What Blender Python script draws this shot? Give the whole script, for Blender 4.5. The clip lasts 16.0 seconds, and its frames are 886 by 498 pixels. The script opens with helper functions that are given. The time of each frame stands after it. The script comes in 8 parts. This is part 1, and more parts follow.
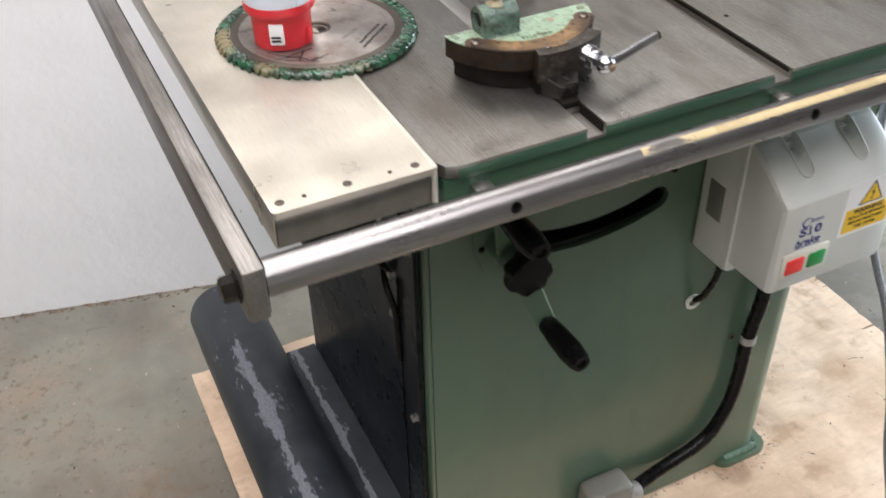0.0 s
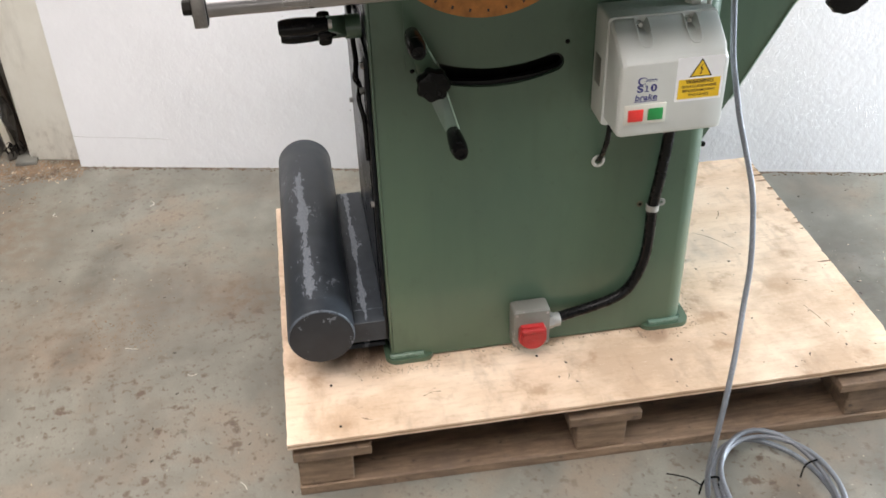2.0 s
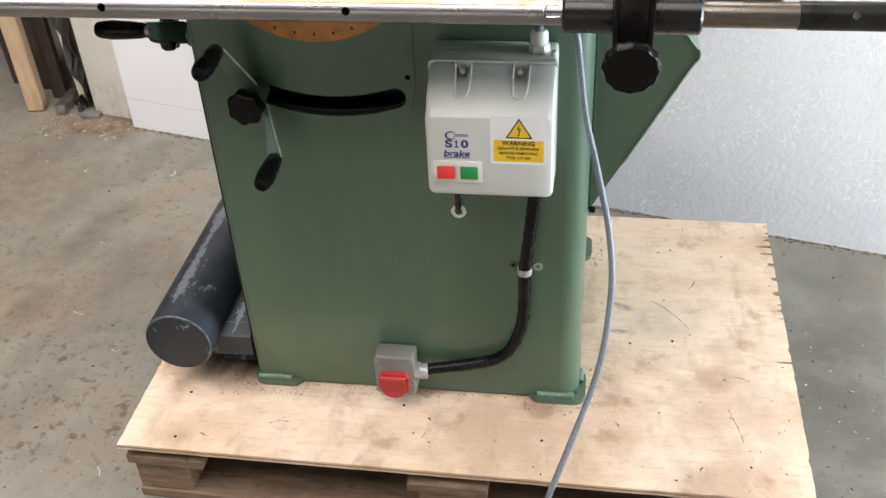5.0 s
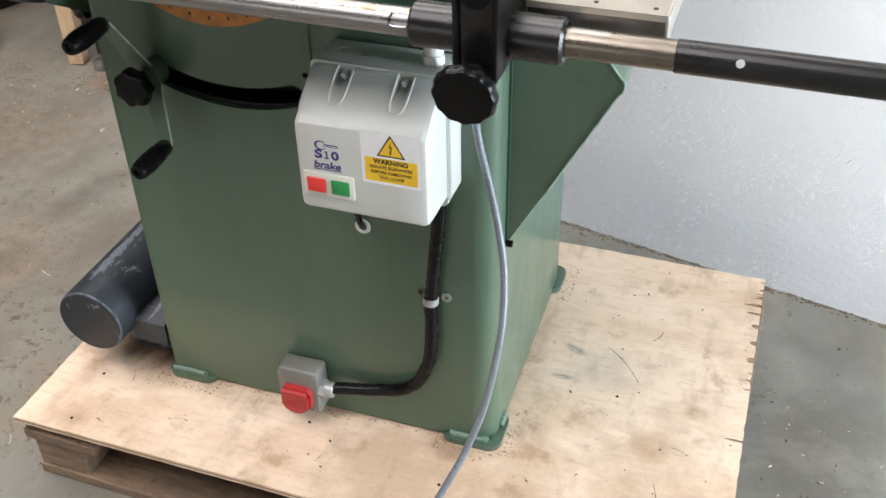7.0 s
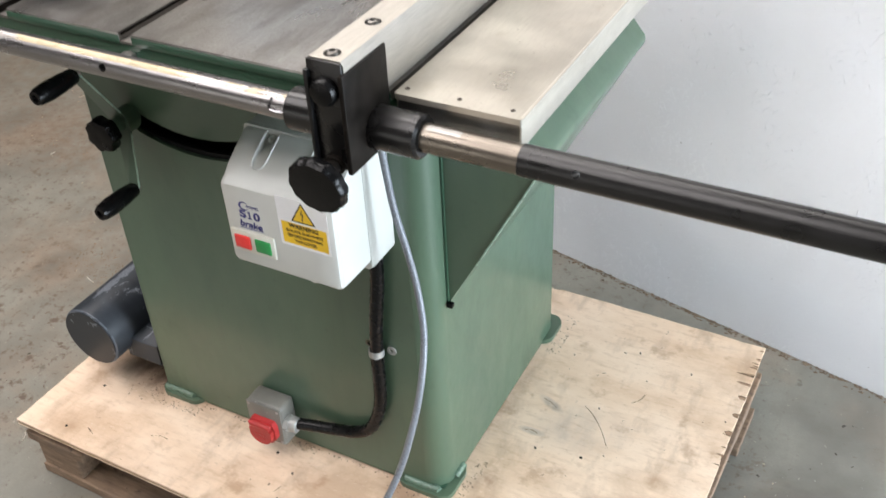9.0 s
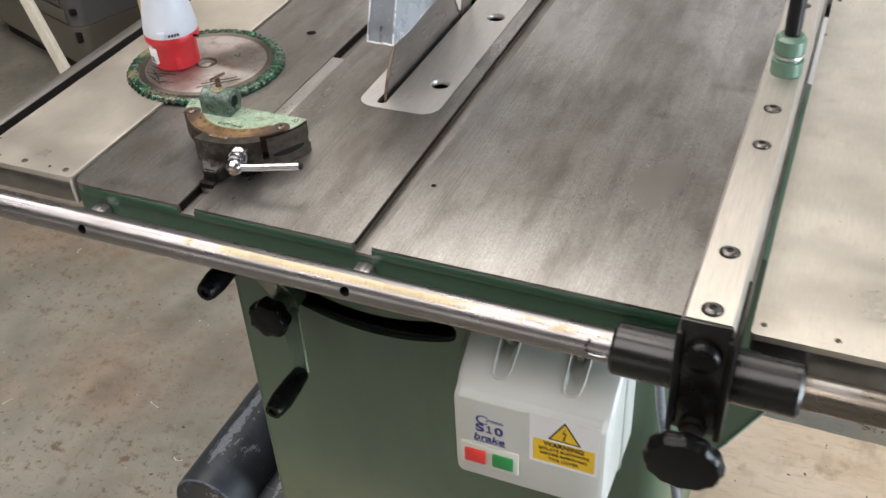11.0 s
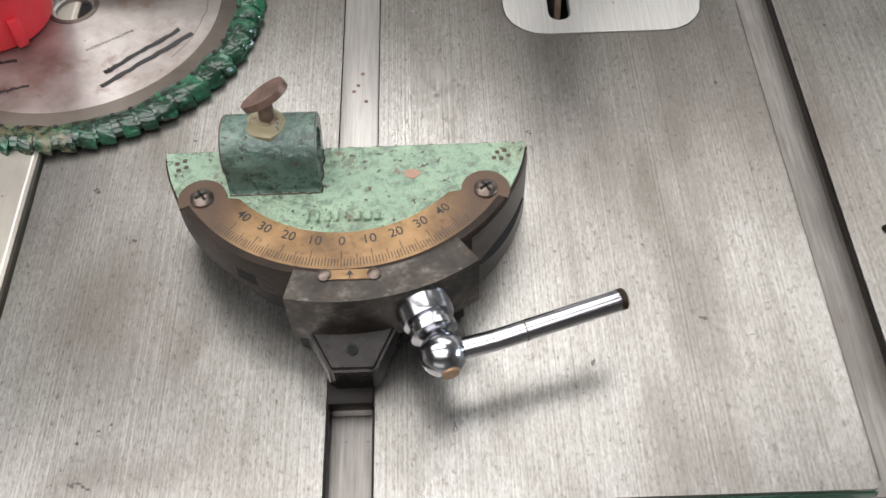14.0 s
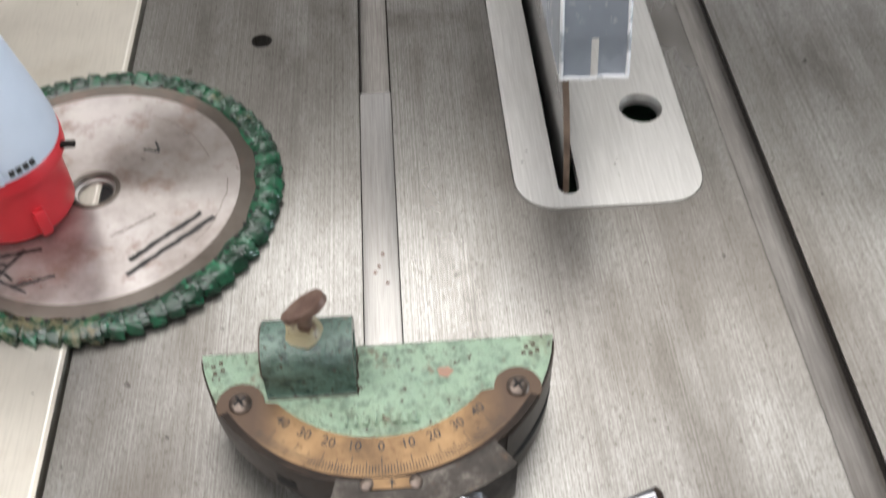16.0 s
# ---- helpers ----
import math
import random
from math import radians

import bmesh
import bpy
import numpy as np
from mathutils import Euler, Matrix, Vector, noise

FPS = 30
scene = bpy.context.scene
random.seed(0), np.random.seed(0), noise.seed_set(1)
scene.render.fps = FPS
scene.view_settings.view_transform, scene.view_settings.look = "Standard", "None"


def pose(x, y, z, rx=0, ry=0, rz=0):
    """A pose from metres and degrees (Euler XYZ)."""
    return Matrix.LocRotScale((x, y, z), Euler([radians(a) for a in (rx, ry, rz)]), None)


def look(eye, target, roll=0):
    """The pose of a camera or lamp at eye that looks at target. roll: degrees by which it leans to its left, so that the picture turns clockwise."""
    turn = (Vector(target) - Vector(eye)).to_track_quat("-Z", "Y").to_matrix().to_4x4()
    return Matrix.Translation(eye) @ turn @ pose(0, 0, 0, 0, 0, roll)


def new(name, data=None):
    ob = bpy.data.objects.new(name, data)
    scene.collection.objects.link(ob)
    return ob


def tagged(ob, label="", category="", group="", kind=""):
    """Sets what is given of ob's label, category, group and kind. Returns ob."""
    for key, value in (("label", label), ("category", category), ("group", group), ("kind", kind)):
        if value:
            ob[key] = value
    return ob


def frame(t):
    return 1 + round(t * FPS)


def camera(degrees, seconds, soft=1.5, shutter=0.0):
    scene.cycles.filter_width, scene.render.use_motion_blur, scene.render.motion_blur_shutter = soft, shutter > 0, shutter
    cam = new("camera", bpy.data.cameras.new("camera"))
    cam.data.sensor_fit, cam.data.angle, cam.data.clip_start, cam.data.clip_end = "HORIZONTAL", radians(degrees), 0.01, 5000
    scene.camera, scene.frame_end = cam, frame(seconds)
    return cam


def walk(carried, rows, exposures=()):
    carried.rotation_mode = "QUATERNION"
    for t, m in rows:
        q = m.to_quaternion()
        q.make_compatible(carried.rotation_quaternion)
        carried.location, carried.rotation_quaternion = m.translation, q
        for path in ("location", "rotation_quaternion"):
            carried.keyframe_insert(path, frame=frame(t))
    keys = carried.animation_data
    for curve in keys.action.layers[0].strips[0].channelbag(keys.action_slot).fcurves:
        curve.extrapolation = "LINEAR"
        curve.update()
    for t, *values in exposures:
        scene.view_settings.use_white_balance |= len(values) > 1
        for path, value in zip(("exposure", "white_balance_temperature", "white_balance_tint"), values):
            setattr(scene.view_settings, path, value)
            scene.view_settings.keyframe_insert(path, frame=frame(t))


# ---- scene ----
cam = camera(47.8, 16.0, shutter=0.35)
PATH = [
    (0, (-0.287, -0.6, 1.456), (0.385, 0.811, 0.208), -1.2),
    (0.5, (-0.236, -0.766, 1.462), (0.349, 0.675, 0.204), -0.4),
    (1, (-0.146, -0.975, 1.456), (0.256, 0.544, 0.219), -1.4),
    (1.5, (-0.101, -1.133, 1.473), (0.188, 0.454, 0.29), -3.2),
    (2, (-0.058, -1.302, 1.475), (0.184, 0.301, 0.303), -1.9),
    (2.5, (0.046, -1.376, 1.47), (0.223, 0.229, 0.29), -1.2),
    (3, (0.235, -1.394, 1.469), (0.26, 0.221, 0.291), -1.4),
    (3.5, (0.353, -1.343, 1.473), (0.306, 0.274, 0.297), -2.6),
    (3.7, (0.386, -1.29, 1.465), (0.324, 0.32, 0.279), -2.8),
    (6, (0.825, -1.094, 1.459), (0.397, 0.456, 0.269), -2.6),
    (6.5, (0.884, -1.026, 1.44), (0.426, 0.513, 0.249), -1.8),
    (7, (0.945, -0.924, 1.409), (0.423, 0.584, 0.204), -1.1),
    (7.5, (1.029, -0.841, 1.402), (0.4, 0.607, 0.174), -1.5),
    (8, (1.179, -0.776, 1.392), (0.408, 0.602, 0.165), -1.8),
    (8.2, (1.232, -0.755, 1.399), (0.425, 0.606, 0.176), -2.5),
    (10.3, (0.963, -0.836, 1.624), (0.248, 0.626, 0.461), -4.1),
    (10.5, (0.896, -0.809, 1.616), (0.202, 0.64, 0.424), -3.8),
    (11, (0.741, -0.67, 1.588), (0.085, 0.773, 0.369), -3.4),
    (11.5, (0.608, -0.564, 1.553), (0.065, 0.839, 0.235), -2.0),
    (12, (0.42, -0.479, 1.553), (0.07, 0.967, 0.217), -3.2),
    (12.5, (0.305, -0.374, 1.534), (0.149, 1.052, 0.14), -2.4),
    (13, (0.264, -0.259, 1.465), (0.126, 1.102, 0.007), -1.0),
    (13.5, (0.22, -0.178, 1.394), (0.141, 1.073, -0.164), -1.2),
    (14, (0.185, -0.14, 1.353), (0.182, 1.041, -0.261), -2.1),
    (14.5, (0.171, -0.129, 1.341), (0.198, 1.018, -0.297), -1.9),
    (15, (0.168, -0.124, 1.338), (0.203, 1.005, -0.312), -1.4),
    (15.5, (0.165, -0.119, 1.346), (0.207, 1.066, -0.265), -1.3),
    (16, (0.161, -0.107, 1.393), (0.229, 1.192, -0.126), -1.1),
]
EXPOSURES = [(0.0, 0.10, 6650, 10), (0.5, 0.28, 6780, 10), (1.5, 0.31, 6800, 10), (3.5, 0.28, 6850, 10), (7.0, 0.25, 6650, 10), (8.0, 0.23, 6600, 10), (10.5, 0.02, 6850, 10), (11.5, -0.16, 6750, 10), (12.5, -0.24, 6450, 9), (13.0, -0.46, 6450, 8), (14.0, -0.25, 6450, 8), (15.0, -0.35, 6450, 8), (15.6, -0.28, 6450, 8), (16.0, -0.3, 6450, 8)]
walk(cam, [(t, look(eye, target, roll)) for t, eye, target, roll in PATH], EXPOSURES)

# ---- world and light ----
WALL_AT = Matrix.Translation((-0.711, 1.331, 0)) @ Matrix.Rotation(radians(-13.03), 4, "Z")
world = bpy.data.worlds.new("overcast")
scene.world = world
world.use_nodes = True
wn, wl = world.node_tree.nodes, world.node_tree.links
sky = wn.new("ShaderNodeTexSky")
sky.sky_type, sky.sun_disc = "NISHITA", False
sky.sun_elevation, sky.sun_rotation = radians(42), radians(60)
wl.new(sky.outputs[0], wn["Background"].inputs[0])
wn["Background"].inputs[1].default_value = 0.10


def area_lamp(name, place, target, sx, sy, power, colour):
    lamp = bpy.data.lights.new(name, "AREA")
    lamp.shape, lamp.size, lamp.size_y, lamp.energy, lamp.color = "RECTANGLE", sx, sy, power, colour
    ob = new(name, lamp)
    ob.matrix_world = look(place, target)
    return ob


# Daylight: the wide shutter door in the south wall, two long roof lights, a high window in it, the doorway in the east.
area_lamp("shutter_door_lamp", (-1.3, -3.95, 0.85), (-0.6, 0.0, 0.8), 3.4, 1.4, 16, (1.0, 0.955, 0.945))
area_lamp("south_roof_light_lamp", (-0.6, -1.25, 3.19), (-0.6, -1.25, 0), 3.4, 1.7, 98, (1.0, 0.95, 0.95))
area_lamp("north_roof_light_lamp", (-1.00, 0.42, 3.19), (-1.00, 0.42, 0), 3.2, 0.86, 68, (1.0, 0.955, 0.95))
area_lamp("high_window_lamp", tuple(WALL_AT @ Vector((1.10, 0.10, 2.45))), tuple(WALL_AT @ Vector((1.10, -1.0, 1.75))), 1.8, 1.0, 25, (1.0, 0.97, 0.96))
area_lamp("doorway_lamp", (3.30, -0.12, 0.97), (0.0, 0.1, 0.7), 0.94, 1.86, 136, (0.745, 0.865, 1.0))


# ---- materials ----


def material(name):
    m = bpy.data.materials.new(name)
    m.use_nodes = True
    return m, m.node_tree.nodes, m.node_tree.links, m.node_tree.nodes["Principled BSDF"]


def coords(n, l, scale=(1, 1, 1), turn=0.0):
    tc, mp = n.new("ShaderNodeTexCoord"), n.new("ShaderNodeMapping")
    mp.inputs["Scale"].default_value = scale
    mp.inputs["Rotation"].default_value = (0, 0, turn)
    l.new(tc.outputs["Object"], mp.inputs["Vector"])
    return mp.outputs["Vector"]


def noise_tex(n, l, vec, scale, detail=4.0, rough=0.55):
    t = n.new("ShaderNodeTexNoise")
    t.inputs["Scale"].default_value, t.inputs["Detail"].default_value, t.inputs["Roughness"].default_value = scale, detail, rough
    l.new(vec, t.inputs["Vector"])
    return t.outputs["Fac"]


def ramp(n, l, fac, *stops):
    r = n.new("ShaderNodeValToRGB")
    el = r.color_ramp.elements
    while len(el) < len(stops):
        el.new(0.5)
    for e, (pos, col) in zip(el, stops):
        e.position = pos
        e.color = (*col, 1) if not isinstance(col, (int, float)) else (col, col, col, 1)
    l.new(fac, r.inputs[0])
    return r.outputs["Color"]


def mix(n, l, fac, a, b, kind="MIX"):
    m = n.new("ShaderNodeMix")
    m.data_type, m.blend_type = "RGBA", kind
    for sock, v in ((m.inputs[0], fac), (m.inputs[6], a), (m.inputs[7], b)):
        if isinstance(v, (int, float)):
            sock.default_value = v if sock == m.inputs[0] else (v, v, v, 1)
        elif isinstance(v, tuple):
            sock.default_value = (*v, 1)
        else:
            l.new(v, sock)
    return m.outputs[2]


def bump(n, l, p, height, strength, distance=0.001):
    b = n.new("ShaderNodeBump")
    b.inputs["Strength"].default_value, b.inputs["Distance"].default_value = strength, distance
    l.new(height, b.inputs["Height"])
    if p.inputs["Normal"].links:
        l.new(p.inputs["Normal"].links[0].from_socket, b.inputs["Normal"])
    l.new(b.outputs[0], p.inputs["Normal"])


def simple(name, colour, rough, metal=0.0, spread=0.12, scale=30.0, bumps=0.15, grain=400.0, coat=0.0, gloss=0.5):
    """A surface with soft blotches, fine grain and uneven gloss."""
    m, n, l, p = material(name)
    v = coords(n, l)
    blot = noise_tex(n, l, v, scale, 5)
    fine = noise_tex(n, l, v, grain, 3)
    dark = tuple(c * (1 - spread) for c in colour)
    light = tuple(min(1, c * (1 + spread)) for c in colour)
    l.new(ramp(n, l, blot, (0.3, dark), (0.7, light)), p.inputs["Base Color"])
    l.new(ramp(n, l, blot, (0.25, rough * 0.8), (0.75, min(1, rough * 1.2))), p.inputs["Roughness"])
    p.inputs["Metallic"].default_value = metal
    p.inputs["Coat Weight"].default_value = coat
    p.inputs["Specular IOR Level"].default_value = gloss
    if bumps:
        bump(n, l, p, fine, bumps, 0.0006)
    return m


def green_paint(name, colour, rough):
    """Machine enamel: uneven tone, faint runs, thin scuffs, oily smears and grime spots."""
    m, n, l, p = material(name)
    v = coords(n, l)
    soft, run = noise_tex(n, l, coords(n, l, (1, 1, 0.4)), 4.5, 4, 0.6), noise_tex(n, l, coords(n, l, (1, 1, 0.06)), 38, 4, 0.6)
    grime, speck, smear = noise_tex(n, l, v, 45, 6, 0.7), noise_tex(n, l, v, 160, 2), noise_tex(n, l, coords(n, l, (1, 1, 0.55)), 9, 6, 0.66)
    base = ramp(n, l, soft, (0.3, tuple(c * k for c, k in zip(colour, (0.84, 0.87, 0.90)))), (0.7, tuple(c * k for c, k in zip(colour, (1.12, 1.09, 1.04)))))
    base = mix(n, l, ramp(n, l, run, (0.52, 0.0), (0.75, 0.16)), base, tuple(c * 0.62 for c in colour))
    base = mix(n, l, ramp(n, l, smear, (0.55, 0.0), (0.71, 0.34)), base, (colour[0] * 0.62, colour[1] * 0.52, colour[2] * 0.5))
    base = mix(n, l, ramp(n, l, grime, (0.62, 0.0), (0.8, 0.5)), base, tuple(c * 0.4 for c in colour))
    base = mix(n, l, ramp(n, l, speck, (0.74, 0.0), (0.78, 0.5)), base, (0.04, 0.045, 0.035))
    l.new(base, p.inputs["Base Color"])
    l.new(ramp(n, l, smear, (0.3, rough * 0.8), (0.75, rough * 1.5)), p.inputs["Roughness"])
    p.inputs["Specular IOR Level"].default_value = 0.5
    p.inputs["Coat Weight"].default_value, p.inputs["Coat Roughness"].default_value = 0.5, 0.16
    bump(n, l, p, noise_tex(n, l, v, 14, 3), 0.06, 0.004)
    bump(n, l, p, noise_tex(n, l, v, 420, 2), 0.06, 0.0004)
    return m


def brushed(name, dark, light, rough, metal, along="y", stain=0.5, warm=(0.3, 0.25, 0.2)):
    """Ground metal: fine streaks along one axis, blotchy stains, small pits."""
    m, n, l, p = material(name)
    s = {"y": (1, 0.03, 1), "x": (0.03, 1, 1), "z": (1, 1, 0.03)}[along]
    streak = noise_tex(n, l, coords(n, l, s), 900, 4, 0.7)
    wide = noise_tex(n, l, coords(n, l, tuple(0.35 if c < 1 else 1 for c in s)), 26, 5, 0.65)
    v = coords(n, l)
    blot = noise_tex(n, l, v, 9, 6, 0.62)
    pit = noise_tex(n, l, v, 210, 2)
    base = ramp(n, l, streak, (0.32, dark), (0.68, light))
    base = mix(n, l, ramp(n, l, wide, (0.42, 0.0), (0.72, stain * 0.8)), base, tuple(c * 0.55 for c in dark))
    base = mix(n, l, ramp(n, l, blot, (0.5, 0.0), (0.75, stain * 0.6)), base, warm)
    base = mix(n, l, ramp(n, l, pit, (0.73, 0.0), (0.77, 0.55)), base, (0.05, 0.045, 0.04))
    l.new(base, p.inputs["Base Color"])
    p.inputs["Metallic"].default_value = metal
    l.new(ramp(n, l, wide, (0.3, rough * 0.8), (0.7, rough * 1.25)), p.inputs["Roughness"])
    bump(n, l, p, streak, 0.22, 0.0004)
    bump(n, l, p, blot, 0.08, 0.002)
    return m


def blob(n, l, x, y, rx, ry, turn=0.0, z=0.1):
    """1 in the middle of an oval place at height z (by default on the ground or the plywood), falling to 0 at its rim."""
    tc, mp, g = n.new("ShaderNodeTexCoord"), n.new("ShaderNodeMapping"), n.new("ShaderNodeTexGradient")
    mp.vector_type, g.gradient_type = "TEXTURE", "SPHERICAL"
    mp.inputs["Location"].default_value, mp.inputs["Rotation"].default_value, mp.inputs["Scale"].default_value = (x, y, z), (0, 0, turn), (rx, ry, 1)
    l.new(tc.outputs["Object"], mp.inputs["Vector"])
    l.new(mp.outputs["Vector"], g.inputs["Vector"])
    return g.outputs["Fac"]


def line_tex(n, l, scale, detail=2.0):
    """Straight lines along y: noise of x alone."""
    tc, cut, t = n.new("ShaderNodeTexCoord"), n.new("ShaderNodeSeparateXYZ"), n.new("ShaderNodeTexNoise")
    l.new(tc.outputs["Object"], cut.inputs[0])
    t.noise_dimensions = "1D"
    t.inputs["Scale"].default_value, t.inputs["Detail"].default_value = scale, detail
    l.new(cut.outputs[0], t.inputs["W"])
    return t.outputs["Fac"]


def iron_material():
    """Ground cast iron: long fine grinding lines, chatter bands, cloudy dark stains, pits."""
    m, n, l, p = material("ground_cast_iron")
    v = coords(n, l)
    fine = mix(n, l, 0.63, line_tex(n, l, 1150, 1), noise_tex(n, l, coords(n, l, (1, 0.15, 1)), 1300, 3, 0.55))
    mid = mix(n, l, 0.60, line_tex(n, l, 420, 2), noise_tex(n, l, coords(n, l, (1, 0.5, 1)), 700, 3, 0.6))
    band = noise_tex(n, l, coords(n, l, (1, 0.05, 1)), 40, 2, 0.5)
    grit = mix(n, l, 0.36, noise_tex(n, l, coords(n, l, (1, 0.2, 1)), 1800, 3, 0.65), line_tex(n, l, 1000, 3))
    cloud, patch = noise_tex(n, l, coords(n, l, (1, 0.38, 1)), 9, 5, 0.55), noise_tex(n, l, v, 3.2, 4, 0.6)
    rub, pit, blot = noise_tex(n, l, coords(n, l, (0.5, 1, 1)), 20, 4, 0.55), noise_tex(n, l, v, 130, 2), noise_tex(n, l, v, 46, 4, 0.6)
    base = ramp(n, l, fine, (0.33, (0.330, 0.316, 0.298)), (0.67, (0.525, 0.511, 0.490)))
    base = mix(n, l, ramp(n, l, mid, (0.47, 0.0), (0.62, 0.22)), base, (0.185, 0.172, 0.157))
    base = mix(n, l, ramp(n, l, grit, (0.47, 0.0), (0.61, 0.45)), base, (0.095, 0.083, 0.070))
    base = mix(n, l, ramp(n, l, band, (0.46, 0.0), (0.72, 0.3)), base, (0.190, 0.174, 0.155))
    base = mix(n, l, ramp(n, l, cloud, (0.42, 0.0), (0.70, 0.66)), base, (0.098, 0.083, 0.068))
    smudge = noise_tex(n, l, coords(n, l, (1, 0.28, 1)), 34, 4, 0.55)
    base = mix(n, l, ramp(n, l, smudge, (0.48, 0.0), (0.70, 0.48)), base, (0.105, 0.091, 0.076))
    base = mix(n, l, ramp(n, l, patch, (0.46, 0.0), (0.70, 0.42)), base, (0.155, 0.132, 0.108))
    base = mix(n, l, ramp(n, l, rub, (0.62, 0.0), (0.78, 0.45)), base, (0.090, 0.077, 0.065))
    base = mix(n, l, ramp(n, l, blot, (0.70, 0.0), (0.76, 0.6)), base, (0.085, 0.068, 0.055))
    base = mix(n, l, ramp(n, l, noise_tex(n, l, coords(n, l, (1, 0.6, 1)), 520, 3, 0.6), (0.60, 0.0), (0.72, 0.5)), base, (0.070, 0.056, 0.044))
    base = mix(n, l, ramp(n, l, pit, (0.74, 0.0), (0.77, 0.7)), base, (0.035, 0.03, 0.026))
    base = mix(n, l, 1.0, base, (0.99, 1.0, 1.0), "MULTIPLY")
    l.new(base, p.inputs["Base Color"])
    p.inputs["Metallic"].default_value = 0.92
    l.new(ramp(n, l, cloud, (0.3, 0.25), (0.7, 0.40)), p.inputs["Roughness"])
    p.inputs["Anisotropic"].default_value = 0.55
    across = n.new("ShaderNodeCombineXYZ")
    across.inputs[0].default_value = 1.0
    l.new(across.outputs[0], p.inputs["Tangent"])
    bump(n, l, p, mid, 0.035, 0.0001)
    bump(n, l, p, cloud, 0.05, 0.001)
    return m


GREEN = green_paint("green_enamel", (0.068, 0.116, 0.074), 0.42)
DARK_GREEN = green_paint("dark_green_enamel", (0.022, 0.075, 0.042), 0.45)
# Lighter copy of the enamel that paints the highlight on the weld beads.
WELD_GREEN = green_paint("weld_green_enamel", (0.115, 0.185, 0.135), 0.30)
LIGHT_GREEN = green_paint("worn_mint_paint", (0.080, 0.155, 0.108), 0.35)
IRON = iron_material()


def wing_material():
    """Zinc plated sheet: soft cloudy sheen, yellowish tarnish, fine scratches."""
    m, n, l, p = material("zinc_plated_steel")
    v = coords(n, l)
    cloud, tarn = noise_tex(n, l, v, 9, 4, 0.55), noise_tex(n, l, v, 22, 6, 0.62)
    fine, pit = noise_tex(n, l, coords(n, l, (1, 0.05, 1)), 900, 2, 0.5), noise_tex(n, l, v, 130, 2)
    base = ramp(n, l, cloud, (0.32, (0.455, 0.426, 0.368)), (0.68, (0.645, 0.608, 0.53)))
    base = mix(n, l, ramp(n, l, fine, (0.45, 0.0), (0.7, 0.25)), base, (0.36, 0.335, 0.285))
    base = mix(n, l, ramp(n, l, tarn, (0.56, 0.0), (0.72, 0.35)), base, (0.37, 0.315, 0.235))
    base = mix(n, l, ramp(n, l, pit, (0.73, 0.0), (0.77, 0.6)), base, (0.10, 0.08, 0.06))
    l.new(base, p.inputs["Base Color"])
    p.inputs["Metallic"].default_value = 0.7
    l.new(ramp(n, l, cloud, (0.3, 0.26), (0.7, 0.40)), p.inputs["Roughness"])
    bump(n, l, p, cloud, 0.10, 0.002)
    return m


WING = wing_material()
INSERT = brushed("insert_aluminium", (0.50, 0.49, 0.465), (0.64, 0.63, 0.605), 0.34, 0.8, "y", 0.2, (0.45, 0.43, 0.40))
DULL_TUBE = brushed("dull_nickel_tube", (0.14, 0.120, 0.098), (0.25, 0.222, 0.188), 0.30, 0.85, "x", 0.6, (0.09, 0.07, 0.055))
TUBE = brushed("polished_steel_tube", (0.25, 0.24, 0.243), (0.345, 0.335, 0.338), 0.285, 0.95, "x", 0.5, (0.17, 0.145, 0.125))
FENCE_AL = brushed("fence_aluminium", (0.43, 0.405, 0.36), (0.56, 0.53, 0.475), 0.38, 0.8, "y", 0.25, (0.48, 0.45, 0.40))
DARK_STEEL = simple("dark_oiled_steel", (0.0095, 0.0078, 0.0065), 0.38, 0.0, 0.5, 60, 0.3, gloss=0.10)
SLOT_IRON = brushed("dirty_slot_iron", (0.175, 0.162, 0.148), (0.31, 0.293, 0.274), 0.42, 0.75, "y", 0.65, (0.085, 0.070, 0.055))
STEEL = simple("bare_steel", (0.36, 0.345, 0.33), 0.38, 0.9, 0.25, 45, 0.2)
BLACK = simple("black_plastic", (0.004, 0.004, 0.0042), 0.25, 0, 0.3, 60, 0.08, gloss=0.15)
BLACK_METAL = simple("black_painted_metal", (0.007, 0.007, 0.0075), 0.34, 0.0, 0.4, 40, 0.12, gloss=0.25)
BLACK_TUBE = simple("blackened_steel_tube", (0.012, 0.0115, 0.0115), 0.30, 0.15, 0.4, 25, 0.15)
# Near-black that puts the shade of holes and gaps into colour.
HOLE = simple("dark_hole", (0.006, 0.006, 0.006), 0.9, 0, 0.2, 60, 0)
CHROME = simple("chrome", (0.43, 0.43, 0.455), 0.19, 1.0, 0.06, 60, 0.05)
BOX_GREY = simple("grey_moulded_plastic", (0.535, 0.545, 0.515), 0.34, 0, 0.05, 12, 0.12, 700)
CREAM = simple("cream_plastic", (0.62, 0.61, 0.54), 0.4, 0, 0.04, 20, 0.05)
PLUG_RED = simple("dull_red_plastic", (0.40, 0.026, 0.026), 0.42, 0, 0.2, 30, 0.08)
RED = simple("red_plastic", (0.56, 0.025, 0.035), 0.38, 0, 0.15, 30, 0.06)
BUTTON_RED = simple("red_button_plastic", (0.72, 0.04, 0.035), 0.4, 0, 0.08, 30, 0.04)
BUTTON_GREEN = simple("green_button_plastic", (0.015, 0.24, 0.06), 0.4, 0, 0.08, 30, 0.04)
WHITE_LABEL = simple("white_label", (0.76, 0.76, 0.77), 0.45, 0, 0.03, 30, 0.02)
